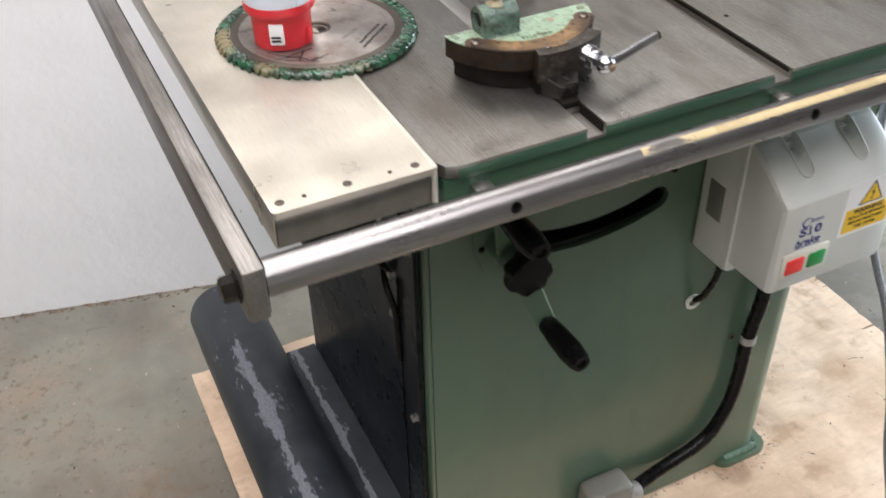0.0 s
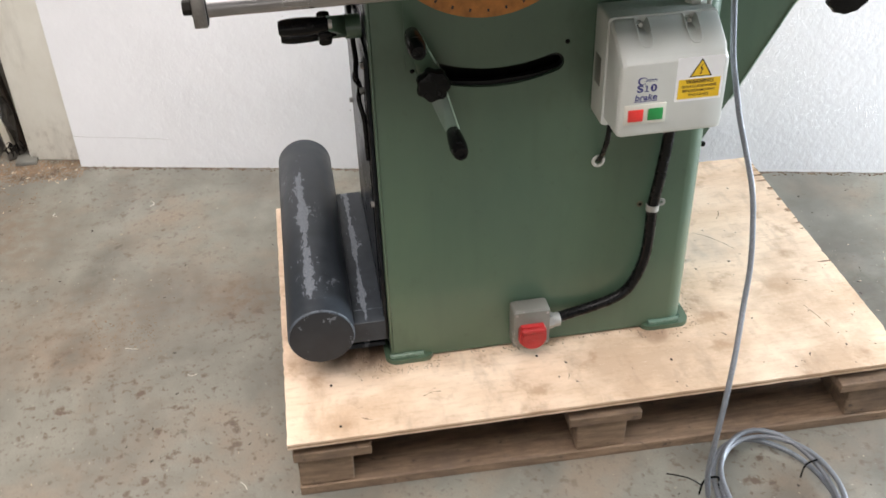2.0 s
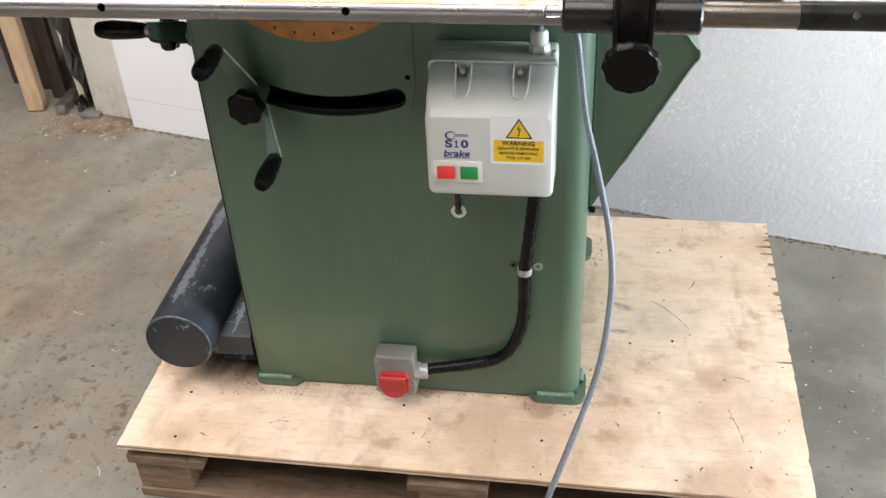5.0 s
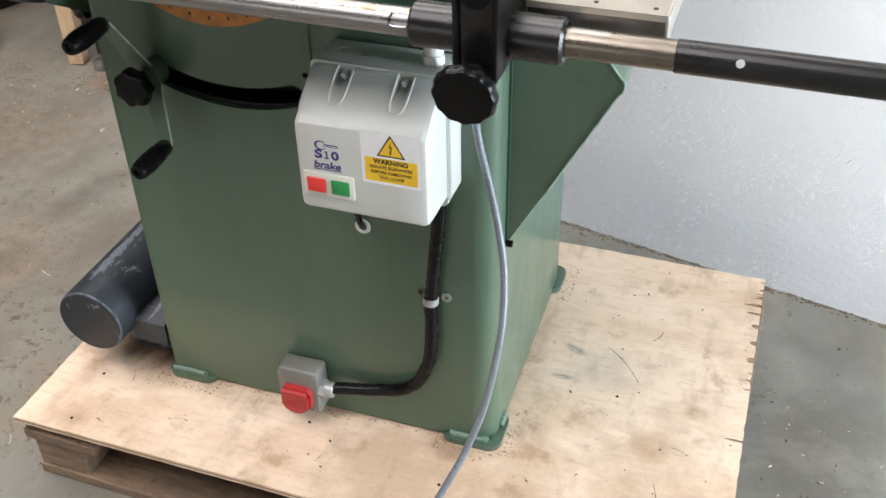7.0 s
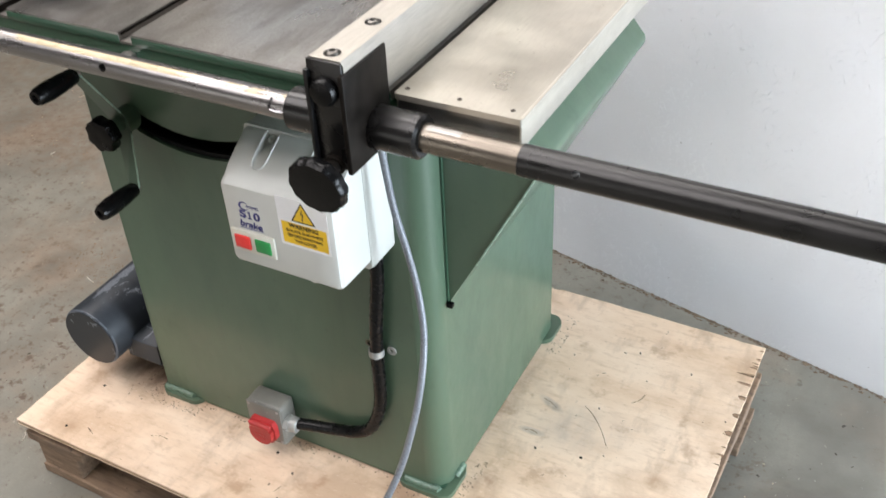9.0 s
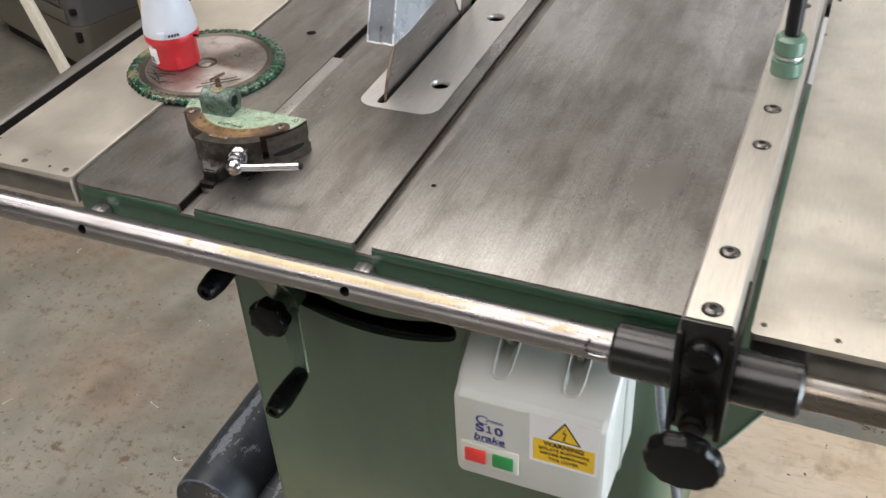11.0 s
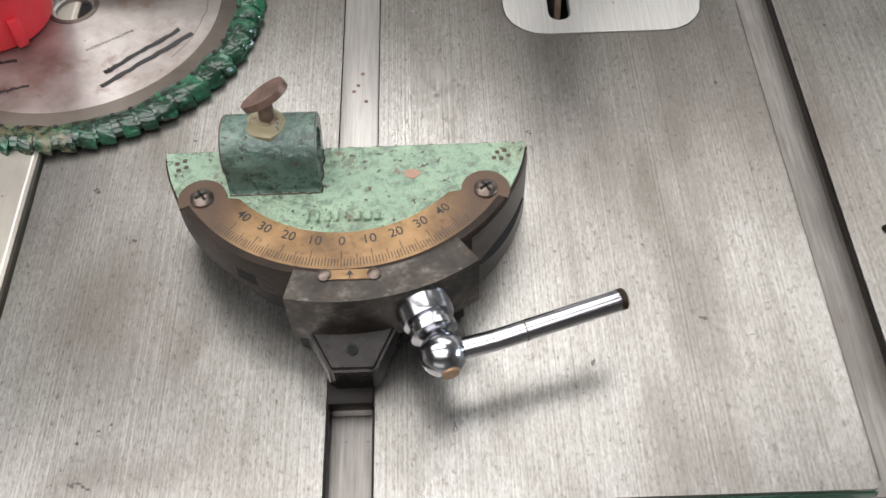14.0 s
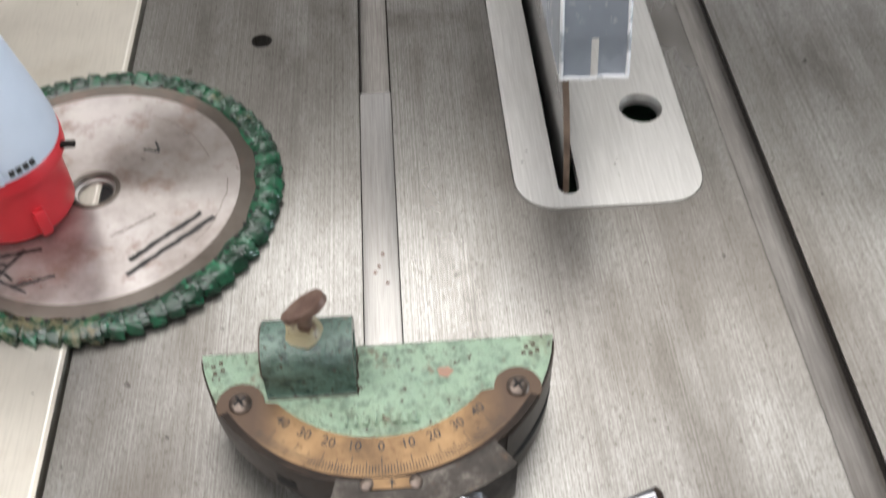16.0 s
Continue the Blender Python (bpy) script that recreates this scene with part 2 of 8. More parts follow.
YELLOW = simple("yellow_label", (0.78, 0.50, 0.025), 0.45, 0, 0.05, 40, 0.02)
INK = simple("black_ink", (0.012, 0.011, 0.01), 0.5, 0, 0.3, 80, 0)
BLUE_INK = simple("navy_ink", (0.035, 0.035, 0.16), 0.5, 0, 0.15, 80, 0)
CONNECTOR_GREY = simple("pale_grey_plastic", (0.56, 0.61, 0.69), 0.4, 0, 0.06, 25, 0.06)
CABLE_BLACK = simple("black_conduit", (0.0042, 0.0042, 0.0044), 0.27, 0, 0.3, 60, 0.1, gloss=0.2)
ORANGE = simple("orange_scale_plate", (0.42, 0.16, 0.035), 0.4, 0.2, 0.3, 50, 0.1)
GLAND = simple("white_gland_plastic", (0.62, 0.62, 0.58), 0.42, 0, 0.06, 40, 0.05)
BAR_STEEL = brushed("flat_bar_steel", (0.15, 0.14, 0.132), (0.27, 0.258, 0.245), 0.42, 0.85, "y", 0.7, (0.08, 0.07, 0.06))


def brass_material():
    m, n, l, p = material("tarnished_brass_scale")
    v = coords(n, l)
    a, b = noise_tex(n, l, v, 34, 6, 0.62), noise_tex(n, l, v, 300, 4)
    base = ramp(n, l, a, (0.32, (0.125, 0.076, 0.038)), (0.5, (0.255, 0.156, 0.074)), (0.72, (0.38, 0.245, 0.118)))
    base = mix(n, l, ramp(n, l, b, (0.56, 0.0), (0.72, 0.6)), base, (0.10, 0.055, 0.026))
    # Both ends have gone brown where thumbs never rub them.
    tc, cut = n.new("ShaderNodeTexCoord"), n.new("ShaderNodeSeparateXYZ")
    l.new(tc.outputs["Object"], cut.inputs[0])
    off, far = n.new("ShaderNodeMath"), n.new("ShaderNodeMath")
    off.operation, far.operation = "SUBTRACT", "ABSOLUTE"
    off.inputs[1].default_value = 0.1457
    l.new(cut.outputs[0], off.inputs[0])
    l.new(off.outputs[0], far.inputs[0])
    base = mix(n, l, ramp(n, l, far.outputs[0], (0.034, 0.0), (0.050, 0.96)), base, (0.070, 0.045, 0.031))
    l.new(base, p.inputs["Base Color"])
    p.inputs["Metallic"].default_value, p.inputs["Roughness"].default_value = 0.55, 0.42
    bump(n, l, p, b, 0.1, 0.0004)
    return m


def rust_material():
    m, n, l, p = material("rusted_steel")
    v = coords(n, l)
    a, b = noise_tex(n, l, v, 90, 6, 0.65), noise_tex(n, l, v, 500, 4)
    l.new(ramp(n, l, a, (0.3, (0.085, 0.050, 0.038)), (0.5, (0.150, 0.092, 0.070)), (0.7, (0.250, 0.175, 0.140))), p.inputs["Base Color"])
    p.inputs["Metallic"].default_value, p.inputs["Roughness"].default_value = 0.5, 0.5
    bump(n, l, p, b, 0.35, 0.0005)
    return m


def worn_paint(name, paint, bare, amount, rough, scale=35.0, stretch=(1, 1, 1), metal_bare=0.3, gloss=0.5):
    """Paint with chipped patches that show what lies below."""
    m, n, l, p = material(name)
    v, w = coords(n, l, stretch), coords(n, l)
    chip = noise_tex(n, l, v, scale, 7, 0.68)
    big = noise_tex(n, l, v, scale * 0.22, 4)
    both = mix(n, l, 0.5, chip, big)
    mask = ramp(n, l, both, (amount, 0.0), (amount + 0.02, 1.0))
    soft = noise_tex(n, l, w, 18, 4)
    base = ramp(n, l, soft, (0.3, tuple(c * 0.8 for c in paint)), (0.7, tuple(c * 1.2 for c in paint)))
    l.new(mix(n, l, mask, base, bare), p.inputs["Base Color"])
    l.new(ramp(n, l, soft, (0.3, rough * 0.8), (0.7, rough * 1.2)), p.inputs["Roughness"])
    l.new(ramp(n, l, mask, (0.0, 0.0), (1.0, metal_bare)), p.inputs["Metallic"])
    p.inputs["Specular IOR Level"].default_value = gloss
    bump(n, l, p, mask, 0.25, -0.0004)
    bump(n, l, p, noise_tex(n, l, w, 240, 3), 0.1, 0.0005)
    return m


BRASS = brass_material()
RUST = rust_material()
def mint_material(name="chipped_mint_paint", low=(0.200, 0.300, 0.212), high=(0.305, 0.415, 0.290), rough=0.34, relief=1.0):
    """Thick hand-brushed mint paint over a rough casting: pin holes, rust specks, rubbed and dirty places."""
    m, n, l, p = material(name)
    v = coords(n, l)
    lump, speck, pin = noise_tex(n, l, v, 260, 5, 0.62), noise_tex(n, l, v, 330, 3, 0.6), noise_tex(n, l, v, 620, 2)
    big, rub, dirt = noise_tex(n, l, v, 38, 5, 0.6), noise_tex(n, l, v, 85, 6, 0.68), noise_tex(n, l, v, 30, 6, 0.66)
    base = ramp(n, l, big, (0.3, low), (0.7, high))
    base = mix(n, l, ramp(n, l, lump, (0.36, 0.9), (0.52, 0.0)), base, tuple(c * 0.60 for c in low))
    base = mix(n, l, ramp(n, l, dirt, (0.49, 0.0), (0.68, 0.65)), base, (low[0] * 0.7, low[1] * 0.5, low[2] * 0.42))
    base = mix(n, l, ramp(n, l, rub, (0.60, 0.0), (0.645, 0.85)), base, (0.150, 0.110, 0.070))
    base = mix(n, l, ramp(n, l, speck, (0.635, 0.0), (0.665, 0.95)), base, (0.050, 0.034, 0.022))
    base = mix(n, l, ramp(n, l, pin, (0.74, 0.0), (0.77, 0.6)), base, (0.045, 0.055, 0.035))
    l.new(base, p.inputs["Base Color"])
    l.new(ramp(n, l, big, (0.3, rough * 0.75), (0.7, rough * 1.25)), p.inputs["Roughness"])
    p.inputs["Specular IOR Level"].default_value = 0.7
    bump(n, l, p, noise_tex(n, l, v, 120, 4, 0.55), relief, 0.0030)
    bump(n, l, p, lump, relief, 0.0018)
    bump(n, l, p, ramp(n, l, speck, (0.60, 1.0), (0.66, 0.0)), 0.5, 0.0005)
    return m


CHIPPED_MINT = mint_material()
JUNCTION = worn_paint("grey_painted_box", (0.165, 0.160, 0.140), (0.33, 0.32, 0.29), 0.60, 0.42, 90, (1, 1, 1), 0.2)
SLATE = worn_paint("slate_paint", (0.0085, 0.0105, 0.0135), (0.16, 0.178, 0.205), 0.645, 0.30, 75, (1, 0.6, 1), 0.0, 0.14)


def rubbed_slate(name, middle, half):
    """Slate paint with a ragged rubbed band lengthways and flaked specks beside it."""
    m, n, l, p = material(name)
    v, w = coords(n, l, (1, 0.45, 1)), coords(n, l)
    tc, cut = n.new("ShaderNodeTexCoord"), n.new("ShaderNodeSeparateXYZ")
    l.new(tc.outputs["Object"], cut.inputs[0])
    off, dist = n.new("ShaderNodeMath"), n.new("ShaderNodeMath")
    off.operation, dist.operation = "SUBTRACT", "ABSOLUTE"
    off.inputs[1].default_value = middle
    l.new(cut.outputs[0], off.inputs[0])
    l.new(off.outputs[0], dist.inputs[0])
    band = ramp(n, l, dist.outputs[0], (0.0, 0.235), (half, 0.12), (half * 1.7, 0.05), (half * 5, 0.0))
    reach = ramp(n, l, cut.outputs[1], (0.15, 0.35), (0.205, 1.0), (0.60, 1.0), (0.64, 0.2))
    band = mix(n, l, 1.0, band, reach, "MULTIPLY")
    flake, far = noise_tex(n, l, v, 130, 6, 0.7), noise_tex(n, l, v, 16, 4, 0.6)
    both = mix(n, l, 1.0, mix(n, l, 0.5, flake, far), band, "ADD")
    mask = ramp(n, l, both, (0.622, 0.0), (0.650, 1.0))
    soft, fine = noise_tex(n, l, w, 22, 5), noise_tex(n, l, w, 300, 3)
    paint = ramp(n, l, soft, (0.3, (0.022, 0.027, 0.033)), (0.7, (0.040, 0.047, 0.056)))
    bare = ramp(n, l, fine, (0.35, (0.115, 0.130, 0.150)), (0.65, (0.190, 0.208, 0.236)))
    l.new(mix(n, l, mask, paint, bare), p.inputs["Base Color"])
    l.new(ramp(n, l, soft, (0.3, 0.34), (0.7, 0.46)), p.inputs["Roughness"])
    p.inputs["Specular IOR Level"].default_value = 0.28
    bump(n, l, p, mask, 0.3, -0.0003)
    bump(n, l, p, noise_tex(n, l, w, 60, 3), 0.1, 0.001)
    return m


TUBE_SLATE = rubbed_slate("rubbed_slate_tube_paint", -0.0865, 0.0085)
BRACKET_SLATE = rubbed_slate("rubbed_slate_bracket_paint", 0.012, 0.0050)
CAP_SLATE = worn_paint("scratched_slate_cap", (0.026, 0.029, 0.034), (0.16, 0.175, 0.20), 0.595, 0.36, 120, (1, 1, 1), 0.0, 0.3)
EDGE_SLATE = worn_paint("rubbed_edge_slate", (0.085, 0.10, 0.12), (0.035, 0.042, 0.052), 0.52, 0.45, 90, (1, 1, 1), 0.0)
GUARD = worn_paint("worn_grey_guard_paint", (0.34, 0.375, 0.420), (0.72, 0.73, 0.74), 0.59, 0.26, 150, (1, 1, 1), 0.3)


def disc_material(name, dark, light, rough, stain):
    """Steel ground in circles, so that light gathers in wedges; brown and pink stains."""
    m, n, l, p = material(name)
    v = coords(n, l)
    a, b, c = noise_tex(n, l, v, 22, 6, 0.64), noise_tex(n, l, v, 60, 5, 0.65), noise_tex(n, l, v, 180, 3)
    base = ramp(n, l, a, (0.3, dark), (0.65, light))
    base = mix(n, l, ramp(n, l, b, (0.55, 0.0), (0.72, stain)), base, (0.20, 0.135, 0.11))
    base = mix(n, l, ramp(n, l, c, (0.68, 0.0), (0.74, 0.6)), base, (0.07, 0.05, 0.04))
    l.new(base, p.inputs["Base Color"])
    p.inputs["Metallic"].default_value = 0.85
    l.new(ramp(n, l, a, (0.3, rough * 0.85), (0.7, rough * 1.25)), p.inputs["Roughness"])
    p.inputs["Anisotropic"].default_value, p.inputs["Anisotropic Rotation"].default_value = 0.92, 0.25
    tan = n.new("ShaderNodeTangent")
    tan.direction_type, tan.axis = "RADIAL", "Z"
    l.new(tan.outputs[0], p.inputs["Tangent"])
    bump(n, l, p, c, 0.06, 0.0002)
    return m


DISC = disc_material("saw_disc_steel", (0.195, 0.164, 0.148), (0.44, 0.405, 0.385), 0.31, 0.8)
BLADE = brushed("running_blade_steel", (0.22, 0.215, 0.215), (0.36, 0.355, 0.355), 0.30, 0.95, "y", 0.3, (0.3, 0.25, 0.22))


def coating_material():
    """Thick green dip plastic: deep bottle green with brighter thin places, yellow-brown glue and dust in patches."""
    m, n, l, p = material("green_dip_coating")
    v = coords(n, l)
    a, b, c, thin = noise_tex(n, l, v, 70, 5), noise_tex(n, l, v, 15, 4), noise_tex(n, l, v, 330, 3, 0.6), noise_tex(n, l, v, 150, 2)
    base = ramp(n, l, a, (0.32, (0.006, 0.018, 0.011)), (0.52, (0.014, 0.042, 0.024)), (0.74, (0.024, 0.125, 0.062)))
    base = mix(n, l, ramp(n, l, thin, (0.60, 0.0), (0.72, 0.5)), base, (0.030, 0.195, 0.100))
    glue = mix(n, l, 0.22, b, c)
    # More glue on the side that has lain in the dust.
    for x, y, rx, ry, k in ((-0.105, 0.25, 0.10, 0.13, 0.065), (-0.030, 0.180, 0.07, 0.035, 0.075), (0.05, 0.365, 0.12, 0.05, 0.07)):
        glue = mix(n, l, 1.0, glue, ramp(n, l, blob(n, l, x, y, rx, ry, 0.0, 1.01), (0.0, 0.0), (0.6, k)), "ADD")
    base = mix(n, l, ramp(n, l, glue, (0.59, 0.0), (0.67, 0.85)), base, (0.185, 0.148, 0.078))
    base = mix(n, l, ramp(n, l, c, (0.735, 0.0), (0.765, 0.5)), base, (0.24, 0.20, 0.11))
    l.new(base, p.inputs["Base Color"])
    l.new(ramp(n, l, glue, (0.58, 0.16), (0.66, 0.55)), p.inputs["Roughness"])
    p.inputs["Coat Weight"].default_value, p.inputs["Coat Roughness"].default_value = 0.2, 0.10
    bump(n, l, p, a, 0.22, 0.0008)
    bump(n, l, p, c, 0.15, 0.0004)
    return m


def floor_material():
    """Worn painted concrete: olive grey, soft smoky patches, groups of small brown stains, pale flecks and grain."""
    m, n, l, p = material("worn_concrete")
    v = coords(n, l)
    big, area, mott = noise_tex(n, l, v, 1.4, 5, 0.6), noise_tex(n, l, v, 2.3, 4, 0.55), noise_tex(n, l, v, 8, 6, 0.62)
    smoke, wide = noise_tex(n, l, coords(n, l, (1, 0.55, 1), 0.6), 4.2, 4, 0.55), noise_tex(n, l, coords(n, l, (0.7, 1, 1), -0.4), 9.5, 5, 0.6)
    warm, stain, speck = noise_tex(n, l, v, 3.6, 6, 0.64), noise_tex(n, l, v, 31, 5, 0.6), noise_tex(n, l, v, 74, 3, 0.55)
    fleck, grain, dot = noise_tex(n, l, v, 105, 2, 0.5), noise_tex(n, l, v, 260, 3, 0.6), noise_tex(n, l, v, 22, 3, 0.5)
    base = ramp(n, l, big, (0.3, (0.200, 0.194, 0.160)), (0.5, (0.222, 0.217, 0.183)), (0.7, (0.244, 0.234, 0.193)))
    base = mix(n, l, 0.5, base, ramp(n, l, mott, (0.32, (0.174, 0.165, 0.134)), (0.52, (0.224, 0.216, 0.180)), (0.70, (0.262, 0.250, 0.208))))
    base = mix(n, l, ramp(n, l, warm, (0.49, 0.0), (0.67, 0.70)), base, (0.258, 0.194, 0.138))
    base = mix(n, l, ramp(n, l, smoke, (0.48, 0.0), (0.70, 0.75)), base, (0.118, 0.112, 0.094))
    base = mix(n, l, ramp(n, l, wide, (0.55, 0.0), (0.72, 0.50)), base, (0.150, 0.126, 0.098))
    base = mix(n, l, ramp(n, l, grain, (0.34, 0.32), (0.56, 0.0)), base, (0.165, 0.152, 0.126))
    # A dark rubbed streak and brown dusty ground by the store room. The last three dark ovals paint shade on the floor
    # by the pallet.
    for x, y, rx, ry, turn, k in ((-0.60, 0.78, 0.07, 0.20, -0.3, 0.9), (-0.62, 0.48, 0.06, 0.13, -0.2, 0.8), (-0.40, 0.42, 0.16, 0.10, 0.5, 0.5), (-0.56, 0.15, 0.20, 0.12, 0.3, 0.45), (1.18, 0.30, 0.20, 0.60, 0.0, 0.9), (0.98, -0.45, 0.62, 0.46, 0.2, 1.0), (1.35, -0.15, 0.35, 0.5, 0.0, 0.9)):
        spot = mix(n, l, 1.0, ramp(n, l, blob(n, l, x, y, rx, ry, turn), (0.0, 0.0), (0.7, k)), ramp(n, l, wide, (0.36, 0.15), (0.58, 1.0)), "MULTIPLY")
        base = mix(n, l, spot, base, (0.108, 0.100, 0.082))
    for x, y, rx, ry, k in ((-0.98, 1.00, 0.36, 0.28, 0.55), (-0.62, 0.58, 0.30, 0.22, 0.35), (-1.5, 1.1, 0.6, 0.5, 0.4), (-0.26, 0.62, 0.12, 0.12, 0.6)):
        spot = mix(n, l, 1.0, ramp(n, l, blob(n, l, x, y, rx, ry), (0.0, 0.0), (0.6, k)), ramp(n, l, stain, (0.40, 0.15), (0.58, 1.0)), "MULTIPLY")
        base = mix(n, l, spot, base, (0.180, 0.122, 0.080))
    # Rubbed and spotted in loose groups.
    where = mix(n, l, 1.0, ramp(n, l, area, (0.44, 0.0), (0.60, 1.0)), ramp(n, l, blob(n, l, -0.45, 0.45, 0.55, 0.60), (0.0, 0.0), (0.5, 0.45)), "ADD")
    where = mix(n, l, 1.0, where, ramp(n, l, blob(n, l, 0.95, -0.40, 0.75, 0.55), (0.0, 0.0), (0.5, 0.6)), "ADD")
    base = mix(n, l, mix(n, l, 1.0, where, ramp(n, l, stain, (0.57, 0.0), (0.66, 0.75)), "MULTIPLY"), base, (0.118, 0.084, 0.060))
    base = mix(n, l, mix(n, l, 1.0, where, ramp(n, l, speck, (0.58, 0.0), (0.68, 0.6)), "MULTIPLY"), base, (0.115, 0.080, 0.056))
    base = mix(n, l, ramp(n, l, speck, (0.67, 0.0), (0.72, 0.4)), base, (0.090, 0.068, 0.050))
    base = mix(n, l, ramp(n, l, dot, (0.70, 0.0), (0.735, 0.5)), base, (0.070, 0.050, 0.036))
    base = mix(n, l, ramp(n, l, fleck, (0.25, 0.55), (0.30, 0.0)), base, (0.40, 0.37, 0.31))
    l.new(base, p.inputs["Base Color"])
    l.new(ramp(n, l, mott, (0.3, 0.66), (0.7, 0.46)), p.inputs["Roughness"])
    bump(n, l, p, grain, 0.18, 0.0012)
    bump(n, l, p, mott, 0.15, 0.004)
    return m


def wall_material():
    """White masonry paint over trowelled plaster: fine ridges in loose patches, small knocks, dirt specks."""
    m, n, l, p = material("white_masonry_paint")
    v = coords(n, l)
    a, b = noise_tex(n, l, v, 3, 5), noise_tex(n, l, v, 70, 5, 0.6)
    tc, cut = n.new("ShaderNodeTexCoord"), n.new("ShaderNodeSeparateXYZ")
    l.new(tc.outputs["Object"], cut.inputs[0])
    where = ramp(n, l, noise_tex(n, l, v, 4.5, 3, 0.5), (0.45, 0.04), (0.66, 1.0))
    where = mix(n, l, 1.0, where, ramp(n, l, cut.outputs[0], (0.25, 0.10), (0.75, 1.0)), "MULTIPLY")

    def strokes(angle, scale):
        tc, mp = n.new("ShaderNodeTexCoord"), n.new("ShaderNodeMapping")
        mp.vector_type = "TEXTURE"
        mp.inputs["Rotation"].default_value = (0, radians(angle), 0)
        mp.inputs["Scale"].default_value = (1, 1, 7)
        l.new(tc.outputs["Object"], mp.inputs["Vector"])
        return ramp(n, l, noise_tex(n, l, mp.outputs["Vector"], scale, 2, 0.5), (0.65, 0.0), (0.74, 1.0))

    up = mix(n, l, 1.0, mix(n, l, 1.0, strokes(35, 210), strokes(-28, 240), "ADD"), strokes(75, 260), "ADD")
    speck = noise_tex(n, l, v, 95, 2)
    base = ramp(n, l, a, (0.3, (0.79, 0.79, 0.81)), (0.7, (0.85, 0.848, 0.868)))
    base = mix(n, l, ramp(n, l, b, (0.66, 0.0), (0.8, 0.25)), base, (0.60, 0.585, 0.565))
    base = mix(n, l, ramp(n, l, speck, (0.765, 0.0), (0.785, 0.6)), base, (0.22, 0.16, 0.12))
    l.new(base, p.inputs["Base Color"])
    p.inputs["Roughness"].default_value = 0.5
    bump(n, l, p, noise_tex(n, l, v, 9, 4), 0.4, 0.010)
    pebbly = ramp(n, l, cut.outputs[0], (0.25, 0.30), (0.75, 1.0))
    bump(n, l, p, mix(n, l, 1.0, b, pebbly, "MULTIPLY"), 0.45, 0.0035)
    bump(n, l, p, mix(n, l, 1.0, up, where, "MULTIPLY"), 0.75, 0.0024)
    return m


def wood_material(name, light, dark, axis="x", knots=0.4, dirt=0.3, dirt_col=(0.12, 0.09, 0.065)):
    m, n, l, p = material(name)
    s = {"x": (0.12, 1, 1), "y": (1, 0.12, 1), "z": (1, 1, 0.12)}[axis]
    vs, v = coords(n, l, s), coords(n, l)
    grain = noise_tex(n, l, vs, 60, 6, 0.6)
    wavy = noise_tex(n, l, vs, 9, 5, 0.6)
    blot = noise_tex(n, l, v, 6, 5, 0.6)
    info = n.new("ShaderNodeObjectInfo")
    base = ramp(n, l, grain, (0.3, dark), (0.62, light))
    base = mix(n, l, ramp(n, l, wavy, (0.45, 0.0), (0.62, knots)), base, tuple((a + b) / 2 * 0.85 for a, b in zip(light, dark)))
    base = mix(n, l, ramp(n, l, blot, (0.5, 0.0), (0.72, dirt)), base, dirt_col)
    base = mix(n, l, 1.0, base, ramp(n, l, info.outputs["Random"], (0.0, 0.78), (1.0, 1.0)), "MULTIPLY")
    l.new(base, p.inputs["Base Color"])
    p.inputs["Roughness"].default_value = 0.7
    bump(n, l, p, grain, 0.25, 0.001)
    return m


